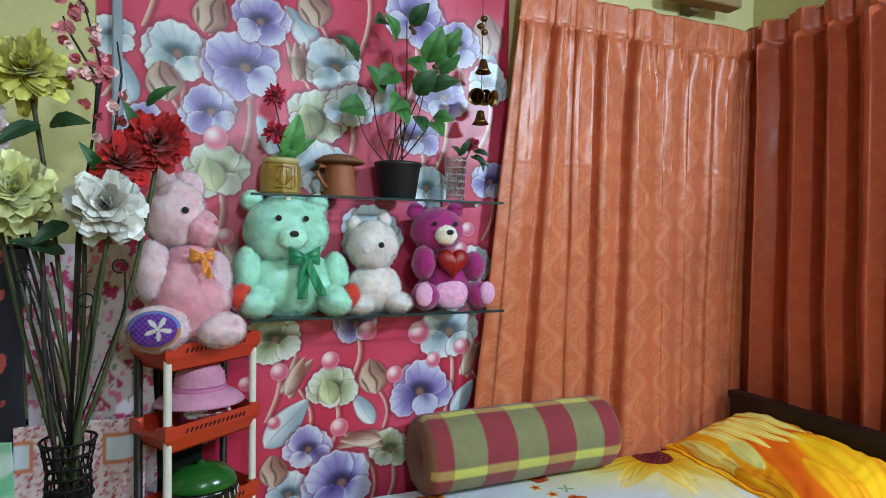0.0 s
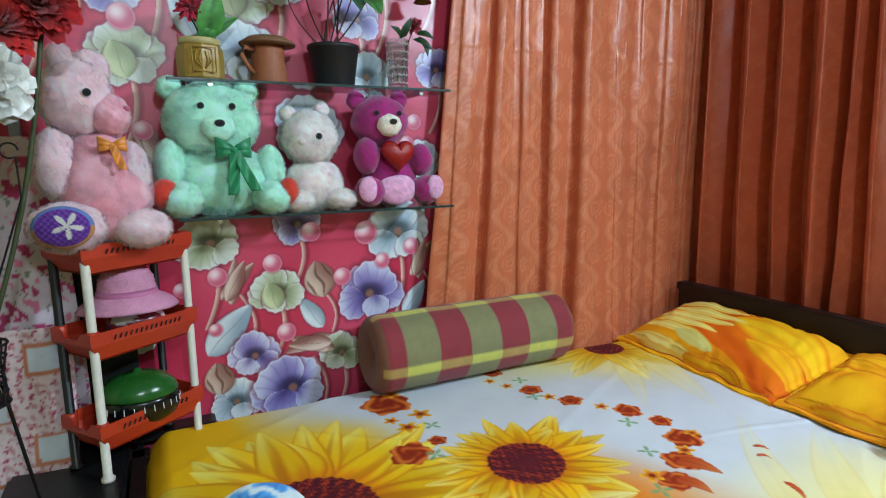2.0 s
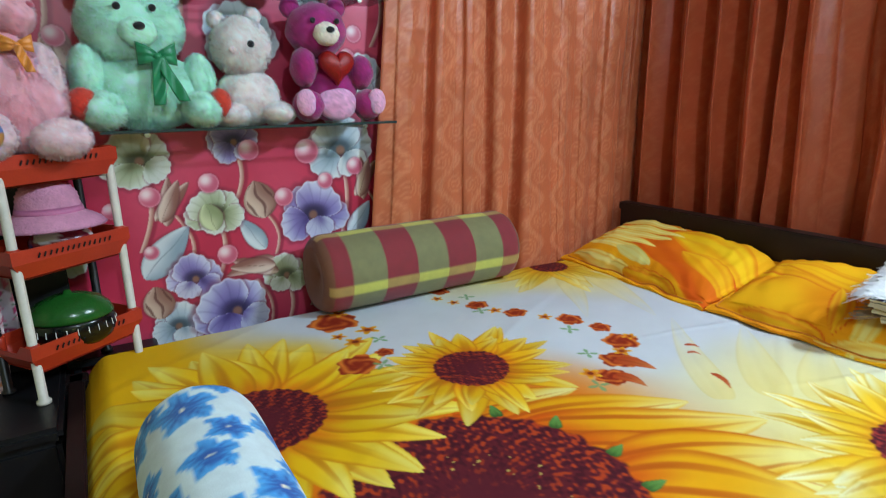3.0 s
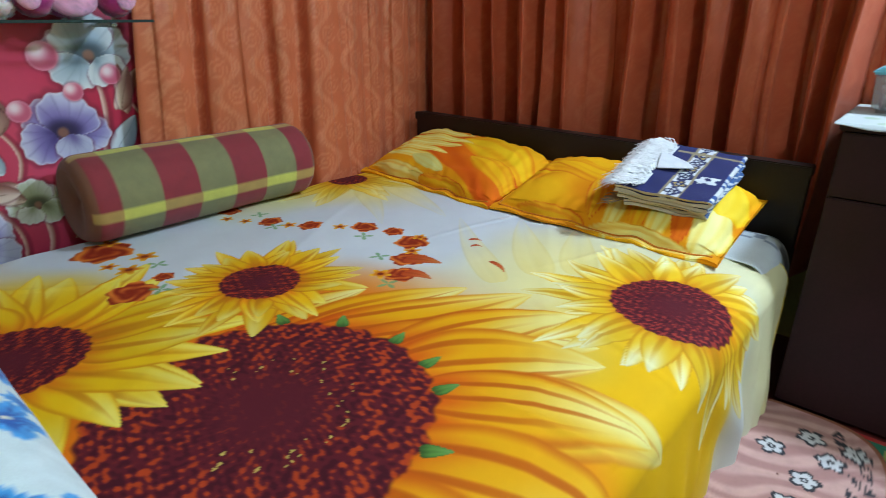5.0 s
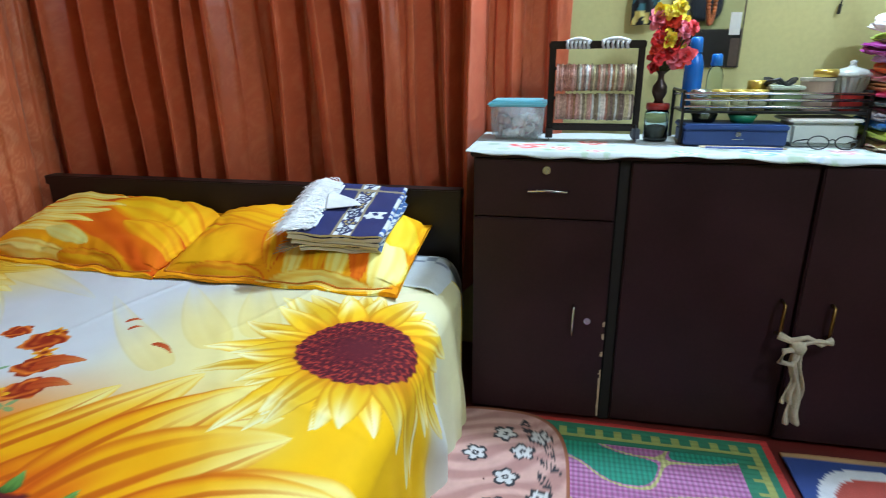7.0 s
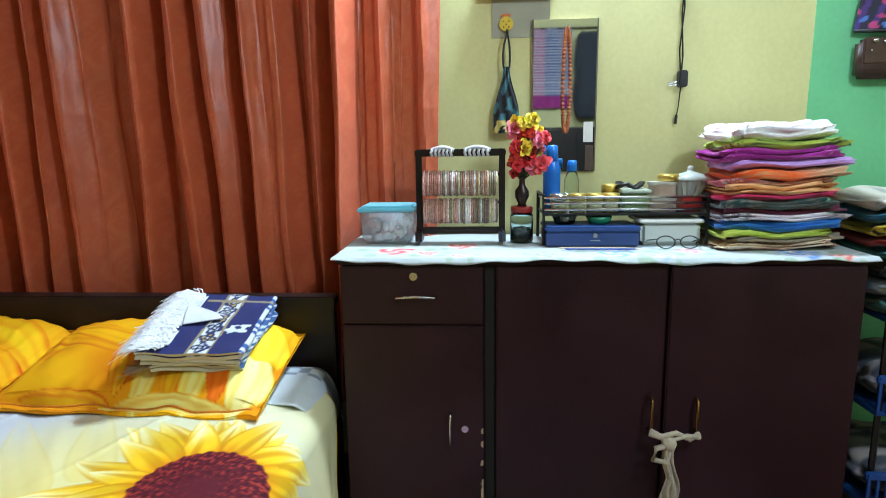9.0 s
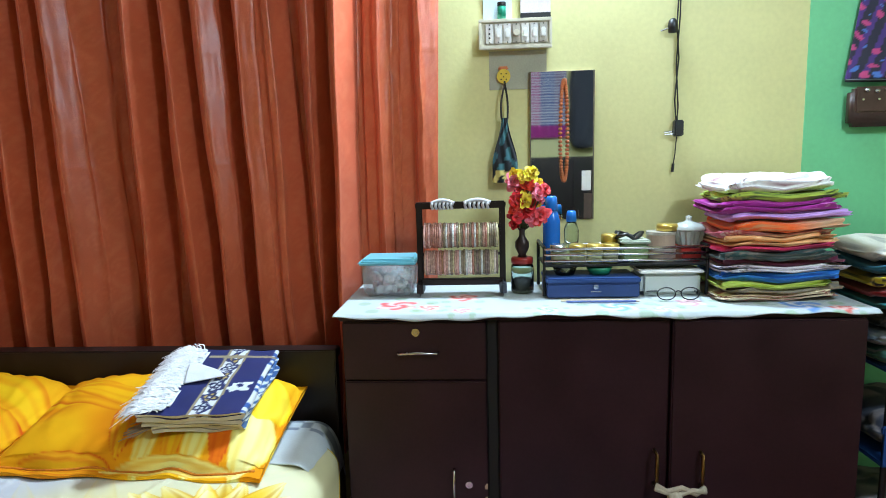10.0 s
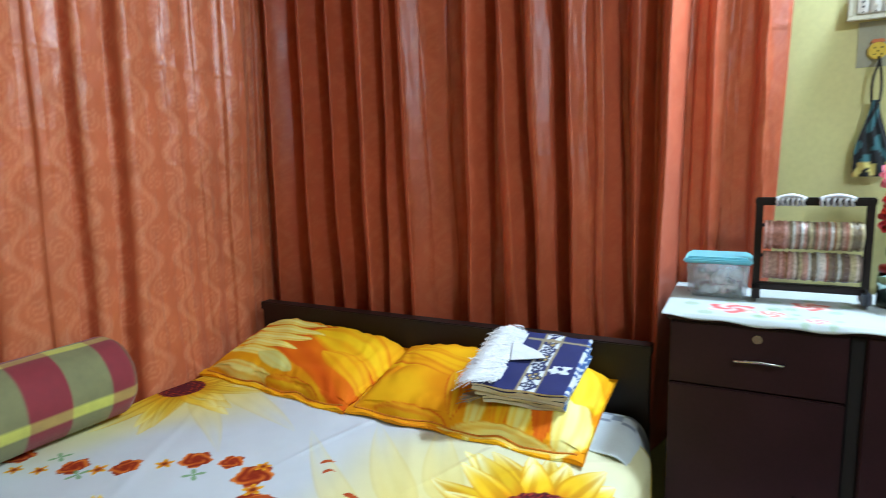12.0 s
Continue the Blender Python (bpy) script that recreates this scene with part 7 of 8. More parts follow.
        s.sheet(put(0.12 - g.uniform(0.14, 0.26) * v, b0 - 0.05 * v + 0.05 * g.normal() * v + u * 0.008, 0.010 - 0.006 * v + 0.01 * g.uniform() * (1 - v)), rgb(176, 156, 122) * (0.8 + 0.2 * g.uniform()))
    s.done("lower_fringe", M["cloth"], t, "tan tassels")


shawl()


# ---- things on the cabinet ----
CZ = 0.8925


def clear_box():
    t = thing("plastic_box", (2.68, 2.43, CZ), "clear plastic box of trinkets with a turquoise lid", "box")
    clear = mat("clear_plastic", (225, 232, 236), 0.2, alpha=0.26, var=0.02, bump=0.0)
    b = bmesh.new()
    pts = []
    for z, g in ((0, 0.0), (0.105, 0.008)):
        pts.append([b.verts.new(p) for p in ((2.61 - g, 2.365 - g, CZ + z), (2.75 + g, 2.365 - g, CZ + z), (2.75 + g, 2.525 + g, CZ + z), (2.61 - g, 2.525 + g, CZ + z))])
    for k in range(4):
        b.faces.new((pts[0][k], pts[0][(k + 1) % 4], pts[1][(k + 1) % 4], pts[1][k]))
    b.faces.new(pts[0][::-1])
    bmesh.ops.bevel(b, geom=[e for e in b.edges if len(e.link_faces) == 2], offset=0.012, segments=3, affect="EDGES")
    ob = part("tub", b, clear, t, smooth=True)
    ob.modifiers.new("thickness", "SOLIDIFY").thickness = 0.002
    part("lid", box(boxed(2.594, 2.766, 2.350, 2.540, CZ + 0.107, CZ + 0.120, bevel=0.005), 2.607, 2.753, 2.362, 2.528, CZ + 0.118, CZ + 0.126, bevel=0.003), mat("turquoise_lid", (130, 212, 226), 0.35, var=0.08, trans=0.35), t)
    r = random.Random(6)
    cols = [(226, 214, 210), (150, 60, 80), (200, 190, 180), (90, 80, 86), (200, 150, 150), (240, 240, 240)]
    ms = [mat("trinket_%d" % k, c, 0.35, var=0.25, scale=60) for k, c in enumerate(cols)]
    for k in range(46):
        p = (r.uniform(2.628, 2.735), r.uniform(2.385, 2.505), CZ + 0.014 + r.uniform(0, 0.055))
        if k % 3:
            b = boxed(-0.016, 0.016, -0.012, 0.012, -0.008, 0.008, bevel=0.003)
        else:
            b = lathe([(0, -0.01), (0.014, -0.006), (0.014, 0.006), (0, 0.01)], (0, 0, 0), 12)
        bmesh.ops.transform(b, verts=b.verts, matrix=Matrix.Translation(p) @ Euler((r.uniform(0, 3), r.uniform(0, 3), r.uniform(0, 3))).to_matrix().to_4x4())
        part("trinket", b, ms[k % 6], t, smooth=True)


clear_box()


def bangle_stand():
    y0, y1, x0, x1 = 2.070, 2.340, 2.615, 2.690
    t = thing("bangle_stand", (2.65, 2.2, CZ), "dark wooden bangle stand with two rows of glass bangles", "stand")
    w = M["darkbed"]
    for yy in (y0, y1):
        part("side_post", boxed(2.645, 2.660, yy - 0.010, yy + 0.010, CZ + 0.02, CZ + 0.305), w, t)
        part("foot", boxed(x0 - 0.02, x1, yy - 0.011, yy + 0.011, CZ, CZ + 0.05, bevel=0.01), mat("grey_worn_wood", (70, 74, 86), 0.6) if yy == y0 else w, t)
    part("top_bar", boxed(2.642, 2.663, y0 - 0.012, y1 + 0.012, CZ + 0.282, CZ + 0.305), w, t)
    part("base_bar", boxed(2.640, 2.665, y0, y1, CZ + 0.03, CZ + 0.052), w, t)
    r = random.Random(9)
    cols = [(206, 190, 176), (176, 140, 124), (220, 210, 204), (150, 110, 80), (196, 150, 140), (120, 100, 92), (190, 176, 140), (168, 116, 100), (200, 200, 196), (130, 116, 96)]
    ms = [mat("bangle_glass_%d" % k, c, 0.25, var=0.4, scale=120, bump=0.5, bscale=200) for k, c in enumerate(cols)]
    for z in (CZ + 0.195, CZ + 0.105):
        part("rod", tube([(2.652, y0, z + 0.028), (2.652, y1, z + 0.028)], 0.005), w, t)
        n = 34
        for k in range(n):
            yy = y0 + 0.018 + (y1 - y0 - 0.036) * k / (n - 1)
            R = 0.038 + r.uniform(-0.002, 0.002)
            b = tube([(2.652 + R * math.cos(q * math.pi / 10), yy + r.uniform(-0.0006, 0.0006), z + R * math.sin(q * math.pi / 10)) for q in range(20)], 0.0040, 6, closed=True)
            if k > n * 0.75:
                m = ms[r.choice((4, 7, 1))]
            else:
                m = r.choice(ms)
            part("bangle", b, m, t, smooth=True)
    # two claw clips on the top bar
    for yc, wd in ((2.262, 0.075), (2.150, 0.085)):
        c = thing("hair_clip", (2.65, yc, CZ + 0.28), "pale grey plastic hair claw clipped on a stand", "hair clip", "hair clips")
        m = M["white"]
        part("spine", tube(curve((2.635, yc - wd / 2, CZ + 0.300), (2.635, yc + wd / 2, CZ + 0.300), (0, 0, 0.010)), 0.007, 8), mat("grey_clip", (190, 190, 196), 0.35), c, smooth=True)
        for k in range(6):
            yy = yc - wd / 2 + wd * (k + 0.5) / 6
            part("tooth", tube([(2.634, yy, CZ + 0.306), (2.628, yy + 0.004, CZ + 0.294), (2.633, yy, CZ + 0.282)], 0.0048, 6), mat("grey_clip_tooth", (196, 196, 200), 0.35), c, smooth=True)


bangle_stand()


def jar_and_flowers():
    c = (2.665, 2.005, CZ)
    t = thing("glass_jar", c, "glass jar with a red screw lid on the cabinet", "jar")
    part("jar", lathe([(0.0, 0), (0.034, 0), (0.038, 0.006), (0.038, 0.085), (0.032, 0.098), (0.030, 0.098), (0.035, 0.084), (0.035, 0.008), (0.0, 0.004)], c, 28), M["glass"], t, smooth=True)
    part("contents", lathe([(0.0, 0.006), (0.033, 0.006), (0.033, 0.04), (0.0, 0.05)], c, 20), mat("dark_contents", (60, 60, 66), 0.6, var=0.5, scale=90), t, smooth=True)
    part("lid", lathe([(0.0, 0.118), (0.034, 0.117), (0.036, 0.112), (0.036, 0.098), (0.0, 0.097)], c, 28), mat("red_lid", (150, 36, 30), 0.4), t, smooth=True)
    c = (2.665, 2.005, CZ + 0.1185)
    t = thing("bud_vase", c, "small dark metal vase of red and yellow silk flowers", "vase")
    part("body", lathe([(0.0, 0), (0.016, 0), (0.012, 0.008), (0.023, 0.03), (0.022, 0.05), (0.010, 0.068), (0.009, 0.085), (0.015, 0.095), (0.011, 0.095), (0.0, 0.08)], c, 24), mat("dark_bronze", (58, 46, 44), 0.35, metal=0.6, var=0.3), t, smooth=True)
    r = random.Random(2)
    for k in range(36):
        q = k / 36
        p = (2.65 + r.uniform(-0.045, 0.03), 1.985 + r.uniform(-0.055, 0.05), CZ + 0.235 + 0.165 * q + r.uniform(-0.01, 0.01))
        col = (rgb(200, 40, 50), rgb(226, 80, 90), rgb(236, 120, 140), rgb(214, 60, 40))[k % 4]
        if k > 28 or k in (6, 11, 17):
            col = rgb(232, 196, 60)
        s = Soup()
        blossom(s, p, r.uniform(0.022, 0.034), (-1, r.uniform(-0.6, 0.6), r.uniform(-0.2, 0.6)), col, np.clip(col * 1.15, 0, 1), n=22, seed=k, width=0.42)
        s.done("flower_head", M["petal"], t)
        part("stem", tube([(c[0], c[1], c[2] + 0.08), (p[0] + 0.01, p[1], p[2])], 0.0018, 5), STEM, t)


jar_and_flowers()


def organizer():
    t = thing("desk_organizer", (2.68, 1.69, CZ), "two-tier metal organizer with black ends on the cabinet", "organizer")
    y0, y1, xa, xb = 1.435, 1.940, 2.600, 2.790
    for yy in (y0, y1):
        part("end_frame", tube([(xa, yy, CZ), (xa, yy, CZ + 0.155), (xb, yy, CZ + 0.155), (xb, yy, CZ)], 0.006, 8), M["black_plastic"], t)
    part("tray", boxed(xa, xb, y0, y1, CZ + 0.092, CZ + 0.098, bevel=0.002), M["black_plastic"], t)
    for z in (0.112, 0.132, 0.150):
        part("rail", tube([(xa - 0.004, y0, CZ + z), (xa - 0.004, y1, CZ + z)], 0.0042, 8), M["chrome"], t, smooth=True)
    part("back_rail", tube([(xb, y0, CZ + 0.14), (xb, y1, CZ + 0.14)], 0.004, 8), M["chrome"], t, smooth=True)
    tz = CZ + 0.0985
    b = thing("blue_box", (2.62, 1.78, CZ), "flat navy blue cardboard box under an organizer", "box")
    part("body", boxed(2.565, 2.72, 1.650, 1.935, CZ, CZ + 0.045), mat("navy_card", (36, 62, 116), 0.5, var=0.12), b)
    part("lid", boxed(2.562, 2.723, 1.647, 1.938, CZ + 0.046, CZ + 0.062), mat("navy_card_lid", (40, 70, 128), 0.45, var=0.12), b)
    part("emblem", tube([(2.5615, 1.785, CZ + 0.035), (2.5605, 1.785, CZ + 0.035)], 0.008, 16), M["chrome"], b)
    part("printed_bar", boxed(2.5635, 2.566, 1.770, 1.800, CZ + 0.018, CZ + 0.021, bevel=0), M["chrome"], b)
    b = thing("plastic_tub", (2.62, 1.54, CZ), "frosted white plastic tub under an organizer", "tub")
    wt = mat("frosted_tub", (206, 212, 206), 0.4, var=0.06, trans=0.15)
    part("body", boxed(2.585, 2.72, 1.456, 1.640, CZ, CZ + 0.072, bevel=0.012, seg=3), wt, b)
    part("rim", boxed(2.578, 2.727, 1.449, 1.647, CZ + 0.070, CZ + 0.080, bevel=0.004), M["white"], b)
    b = thing("small_dish", (2.64, 1.86, CZ + 0.0625), "clear plastic dish on a navy box", "dish")
    part("bowl", lathe([(0.0, 0), (0.03, 0), (0.04, 0.026), (0.038, 0.026), (0.028, 0.003), (0.0, 0.003)], (2.64, 1.87, CZ + 0.0625), 24), M["glass"], b, smooth=True)
    b = thing("small_dish", (2.64, 1.76, CZ + 0.0625), "bright green plastic dish on a navy box", "dish")
    part("bowl", lathe([(0.0, 0), (0.03, 0), (0.042, 0.024), (0.039, 0.024), (0.028, 0.003), (0.0, 0.003)], (2.64, 1.76, CZ + 0.0625), 24), mat("green_plastic", (24, 130, 90), 0.4), b, smooth=True)
    for cy, h, r, c, lab in ((1.905, 0.215, 0.027, (16, 96, 180), "tall blue lotion bottle with a flip cap"), (1.84, 0.165, 0.023, (150, 190, 210), "clear bottle with a light blue cap")):
        b = thing("bottle", (2.70, cy, tz), lab, "bottle", "bottles on the organizer")
        m = mat("bottle_plastic", c, 0.25, var=0.08) if h > 0.2 else M["glass"]
        part("body", lathe([(0.0, 0), (r, 0), (r * 1.06, 0.01), (r * 1.05, h * 0.62), (r * 0.75, h * 0.75), (r * 0.6, h * 0.78), (0, h * 0.78)], (2.70, cy, tz), 24), m, b, smooth=True)
        part("cap", lathe([(r * 0.72, h * 0.785), (r * 0.75, h * 0.79), (r * 0.66, h * 0.97), (r * 0.5, h), (0, h)], (2.70, cy, tz), 24), mat("blue_cap", (18, 110, 196), 0.3), b, smooth=True)
    gold = mat("gold_lid", (196, 168, 84), 0.3, metal=0.7, var=0.1)
    for k, cy in enumerate((1.89, 1.83, 1.775, 1.725, 1.715)):
        cx = 2.640 if k < 4 else 2.70
        h = 0.05 if k < 4 else 0.07
        b = thing("glass_pot", (cx, cy, tz), "small glass pot with a gold lid" if k else "small glass pot with a grey lid", "pot", "small pots")
        part("body", lathe([(0.0, 0), (0.024, 0), (0.026, h * 0.8), (0.0, h * 0.8)], (cx, cy, tz), 20), mat("cream_filled_glass", (190, 190, 150), 0.15, var=0.15, trans=0.3), b, smooth=True)
        part("lid", lathe([(0.027, h * 0.8), (0.028, h * 0.82), (0.028, h * 1.18), (0.024, h * 1.24), (0, h * 1.24)], (cx, cy, tz), 20), gold if k else M["chrome"], b, smooth=True)
    b = thing("plastic_case", (2.68, 1.645, tz), "clear green-tinted case topped by a black hair tie", "case")
    part("case", boxed(2.63, 2.73, 1.605, 1.690, tz, tz + 0.06, bevel=0.008), mat("greenish_case", (150, 176, 130), 0.25, var=0.2, trans=0.4), b)
    part("lid", boxed(2.625, 2.735, 1.600, 1.695, tz + 0.061, tz + 0.072, bevel=0.004), mat("clear_lid", (196, 206, 190), 0.25, var=0.1), b)
    r = random.Random(4)
    pts = [(2.68 + 0.045 * math.cos(k * 0.7) * r.uniform(0.6, 1), 1.66 + 0.05 * math.sin(k * 0.7) * r.uniform(0.6, 1), tz + 0.082 + 0.010 * math.sin(k * 2.1)) for k in range(30)]
    b = thing("hair_tie", (2.68, 1.66, tz + 0.073), "tangled black hair tie on a plastic case", "hair tie")
    part("band", tube(pts, 0.006, 7), M["black_plastic"], b, smooth=True)
    for k, (cy, rr, col) in enumerate(((1.555, 0.046, (206, 180, 170)), (1.555, 0.044, (196, 170, 150)))):
        b = thing("round_case", (2.68, cy, tz + 0.048 * k), "round clear case of pale pink powder", "case", "round cases")
        part("body", lathe([(0, 0), (rr, 0), (rr, 0.036), (0, 0.036)], (2.68, cy, tz + 0.048 * k), 30), mat("powder_case", col, 0.3, var=0.15, trans=0.2), b, smooth=False)
        part("lid", lathe([(rr + 0.003, 0.0365), (rr + 0.003, 0.046), (0, 0.0475)], (2.68, cy, tz + 0.048 * k), 30), mat("clear_round_lid", (206, 200, 186), 0.25, var=0.1, trans=0.3), b, smooth=False)
    b = thing("round_case", (2.68, 1.535, tz + 0.096), "small gold-rimmed clear case on a larger case", "case", "round cases")
    part("body", lathe([(0, 0), (0.034, 0), (0.034, 0.016), (0.030, 0.022), (0, 0.022)], (2.68, 1.535, tz + 0.096), 28), gold, b, smooth=True)
    b = thing("red_tin", (2.68, 1.465, tz), "red square tin holding a clear bowl", "tin")
    part("tin", boxed(2.635, 2.725, 1.428 + 0.012, 1.500, tz, tz + 0.05, bevel=0.005), mat("red_tin_paint", (176, 40, 34), 0.4, var=0.12), b)
    b = thing("cut_glass_bowl", (2.68, 1.468, tz + 0.0505), "lidded cut-glass bowl on a red tin", "bowl")
    bm = lathe([(0, 0), (0.036, 0), (0.050, 0.045), (0.0, 0.045)], (2.68, 1.468, tz + 0.0505), 32)
    for v in bm.verts:
        d = Vector((v.co.x - 2.68, v.co.y - 1.468, 0))
        if d.length > 0.02:
            v.co += d.normalized() * 0.003 * math.cos(16 * math.atan2(d.y, d.x))
    gl = mat("pressed_glass", (214, 220, 214), 0.18, var=0.1, trans=0.45)
    part("bowl", bm, gl, b)
    part("lid", lathe([(0.052, 0.046), (0.053, 0.052), (0.04, 0.066), (0.012, 0.074), (0.008, 0.082), (0.010, 0.090), (0, 0.094)], (2.68, 1.468, tz + 0.0505), 32), gl, b, smooth=True)


organizer()


def spectacles():
    t = thing("spectacles", (2.50, 1.55, CZ), "black-framed spectacles lying on the table cover", "spectacles")
    for yc in (1.585, 1.515):
        ring = [(2.515 + 0.004 * math.sin(q), yc + 0.027 * math.cos(q), CZ + 0.021 + 0.018 * math.sin(q)) for q in [k * math.pi / 12 for k in range(24)]]
        part("rim", tube(ring, 0.002, 6, closed=True), M["black_plastic"], t, smooth=True)
    part("bridge", tube(curve((2.515, 1.558, CZ + 0.026), (2.515, 1.542, CZ + 0.026), (0, 0, 0.004)), 0.002, 6), M["black_plastic"], t)
    for yc, s in ((1.613, 1), (1.487, -1)):
        part("temple", tube([(2.515, yc, CZ + 0.03), (2.56, yc + 0.012 * s, CZ + 0.02), (2.62, yc + 0.006 * s, CZ + 0.004)], 0.002, 6), M["black_plastic"], t)


spectacles()
for k, (xx, ya, yb_, c, lab) in enumerate(((2.512, 1.70, 1.90, (206, 186, 150), "pale wooden stick lying on the table cover"), (2.497, 1.68, 1.885, (70, 90, 150), "slim blue pencil lying on the table cover"))):
    t = thing("pencil", (xx, 1.8, CZ), lab, "pencil", "pencils")
    part("shaft", tube([(xx, ya, CZ + 0.0035), (xx + 0.004, yb_, CZ + 0.0035)], 0.0035, 6), mat("pencil_paint_%d" % k, c, 0.45), t)
    part("tip", tube([(xx, ya - 0.0005, CZ + 0.0035), (xx, ya - 0.014, CZ + 0.0035)], 0.0034, 6, r1=0.0008), M["chip"], t)


def garment_pile():
    def flat(c, c2=None, s=3.0, th=0.3, split=None, seed=0):
        def f(X, Y, Z):
            C = np.ones(X.shape + (3,)) * np.clip(rgb(*c) * 1.25, 0, 1)
            if c2:
                C = np.where((soft_noise(X * 1.0, Y * 1.6 + Z * 0.7, s, seed) > th)[..., None], rgb(*c2), C)
            if split:
                C = np.where((Y < -0.35)[..., None], rgb(*split), C)
            # faint darker bands over the height paint the shade of fold grooves
            return C * (0.97 + 0.03 * np.cos(Z * 9))[..., None]
        return f

    rows = [  # thickness, colour, second colour, label
        (0.020, (190, 176, 150), (150, 50, 60), "folded cream cloth with a red line pattern"), (0.016, (120, 110, 96), (180, 160, 120), "folded grey-brown printed cloth"),
        (0.024, (170, 188, 84), None, "folded lime green cloth in a pile"), (0.032, (26, 92, 160), (40, 120, 190), "folded bright blue cloth"), (0.018, (196, 190, 196), (120, 110, 120), "folded white printed cloth"),
        (0.020, (86, 24, 50), None, "folded maroon cloth in a pile"), (0.024, (26, 54, 54), (120, 110, 100), "folded dark green cloth"), (0.022, (186, 50, 96), None, "folded rose pink cloth"),
        (0.028, (224, 158, 112), None, "folded peach cloth in a pile"), (0.014, (150, 70, 80), (220, 190, 180), "folded red floral cloth"), (0.036, (214, 84, 26), (236, 160, 110), "folded orange cloth with a peach end"),
        (0.026, (172, 136, 196), None, "folded lilac cloth in a pile"), (0.034, (128, 22, 112), (200, 130, 180), "folded magenta cloth with small flowers"), (0.028, (140, 156, 60), (70, 96, 50), "folded green leaf-print cloth"),
        (0.052, (216, 216, 222), (160, 110, 120), "folded white cloth with dotted stitching")]
    z = CZ + 0.0005
    r = random.Random(5)
    for k, (h, c, c2, lab) in enumerate(rows):
        h *= 0.93
        ox, oy = r.uniform(-0.014, 0.014), r.uniform(-0.018, 0.018)
        t = thing("folded_cloth", (2.62, 1.25, z), lab, "cloth", "pile of folded clothes")
        sp = (224, 176, 140) if k == 10 else None
        th = 0.9 if k in (12, 14) else 0.35
        w = 0.335 + r.uniform(-0.03, 0.02) - (0.012 if k > 12 else 0)
        folds = 2 if k % 4 == 0 else 1
        for q in range(folds):
            slab("fold", (2.625 + ox - 0.004 * q, 1.255 + oy + 0.005 * q, z + h * ((0.25 + 0.5 * q) if folds == 2 else 0.5)), (0.27 - 0.015 * q, w - 0.012 * q, h * (0.6 if folds == 2 else 1.08)), flat(c, c2, 7.0 if k in (12, 14) else 3.0, th, sp, k), M["cloth"], t, seed=k * 2 + q, e=0.2, ez=0.7, turn=r.uniform(-0.09, 0.09), wav=0.011, bend=0.007)
        z += h


garment_pile()


# ---- clothes and rack beside the cabinet ----
def side_rack():
    t = thing("basket_rack", (2.55, 0.80, 0), "blue plastic basket rack full of clothes beside the cabinet", "rack")
    blue = mat("blue_basket_plastic", (30, 72, 140), 0.45, var=0.15)
    for xx in (2.42, 2.80):
        for yy in (0.62, 0.985):
            part("post", tube([(xx, yy, 0.0), (xx, yy, 0.80)], 0.009), M["black_plastic"], t)
    for z in (0.12, 0.42, 0.70):
        part("basket", boxed(2.40, 2.82, 0.60, 1.005, z, z + 0.012), blue, t)
        part("rim", boxed(2.395, 2.41, 0.60, 1.01, z + 0.10, z + 0.125, bevel=0.004), blue, t)
        for k in range(16):
            yy = 0.61 + 0.39 * k / 15
            part("rib", boxed(2.398, 2.404, yy - 0.004, yy + 0.004, z + 0.01, z + 0.10, bevel=0), blue, t)
    cols = [((90, 150, 150), (200, 210, 210)), ((170, 180, 190), (110, 120, 140)), ((60, 60, 60), (110, 100, 96)), ((40, 150, 160), None), ((150, 40, 46), None), ((190, 170, 40), (30, 30, 30)), ((40, 120, 150), None), ((190, 186, 170), (150, 150, 140))]
    z = 0.712
    for k, (c, c2) in enumerate(cols):
        h = (0.05, 0.05, 0.06, 0.035, 0.03, 0.04, 0.035, 0.05)[k]
        ob = slab("folded_cloth", (2.56 + 0.01 * (k % 3), 0.80 + (0.02 if k > 3 else 0), z + h / 2), (0.33, 0.40 + 0.02 * (k % 2), h), lambda X, Y, Z: np.where((soft_noise(X, Y + Z, 2.0, k) > 0.3)[..., None], rgb(*(c2 or c)), rgb(*c)), M["cloth"], seed=30 + k, e=0.25, ez=0.8, wav=0.014, bend=0.008)
        tagged(ob, ("teal and white", "grey printed", "dark grey", "turquoise", "dark red", "yellow and black", "blue", "pale rumpled")[k] + " folded cloth on a basket rack", "cloth", "clothes on the rack")
        z += h
    for k, z in enumerate((0.133, 0.433)):
        ob = slab("folded_cloth", (2.60, 0.80, z + 0.06), (0.36, 0.36, 0.12), lambda X, Y, Z: lerp(rgb(60, 66, 80), rgb(140, 130, 130), smooth01(-0.2, 0.4, soft_noise(X, Y + Z, 1.5, k + 3))), M["cloth"], seed=50 + k, e=0.4, ez=0.9, wav=0.015)
        tagged(ob, "heap of dark clothes in a blue basket", "cloth", "clothes on the rack")


side_rack()


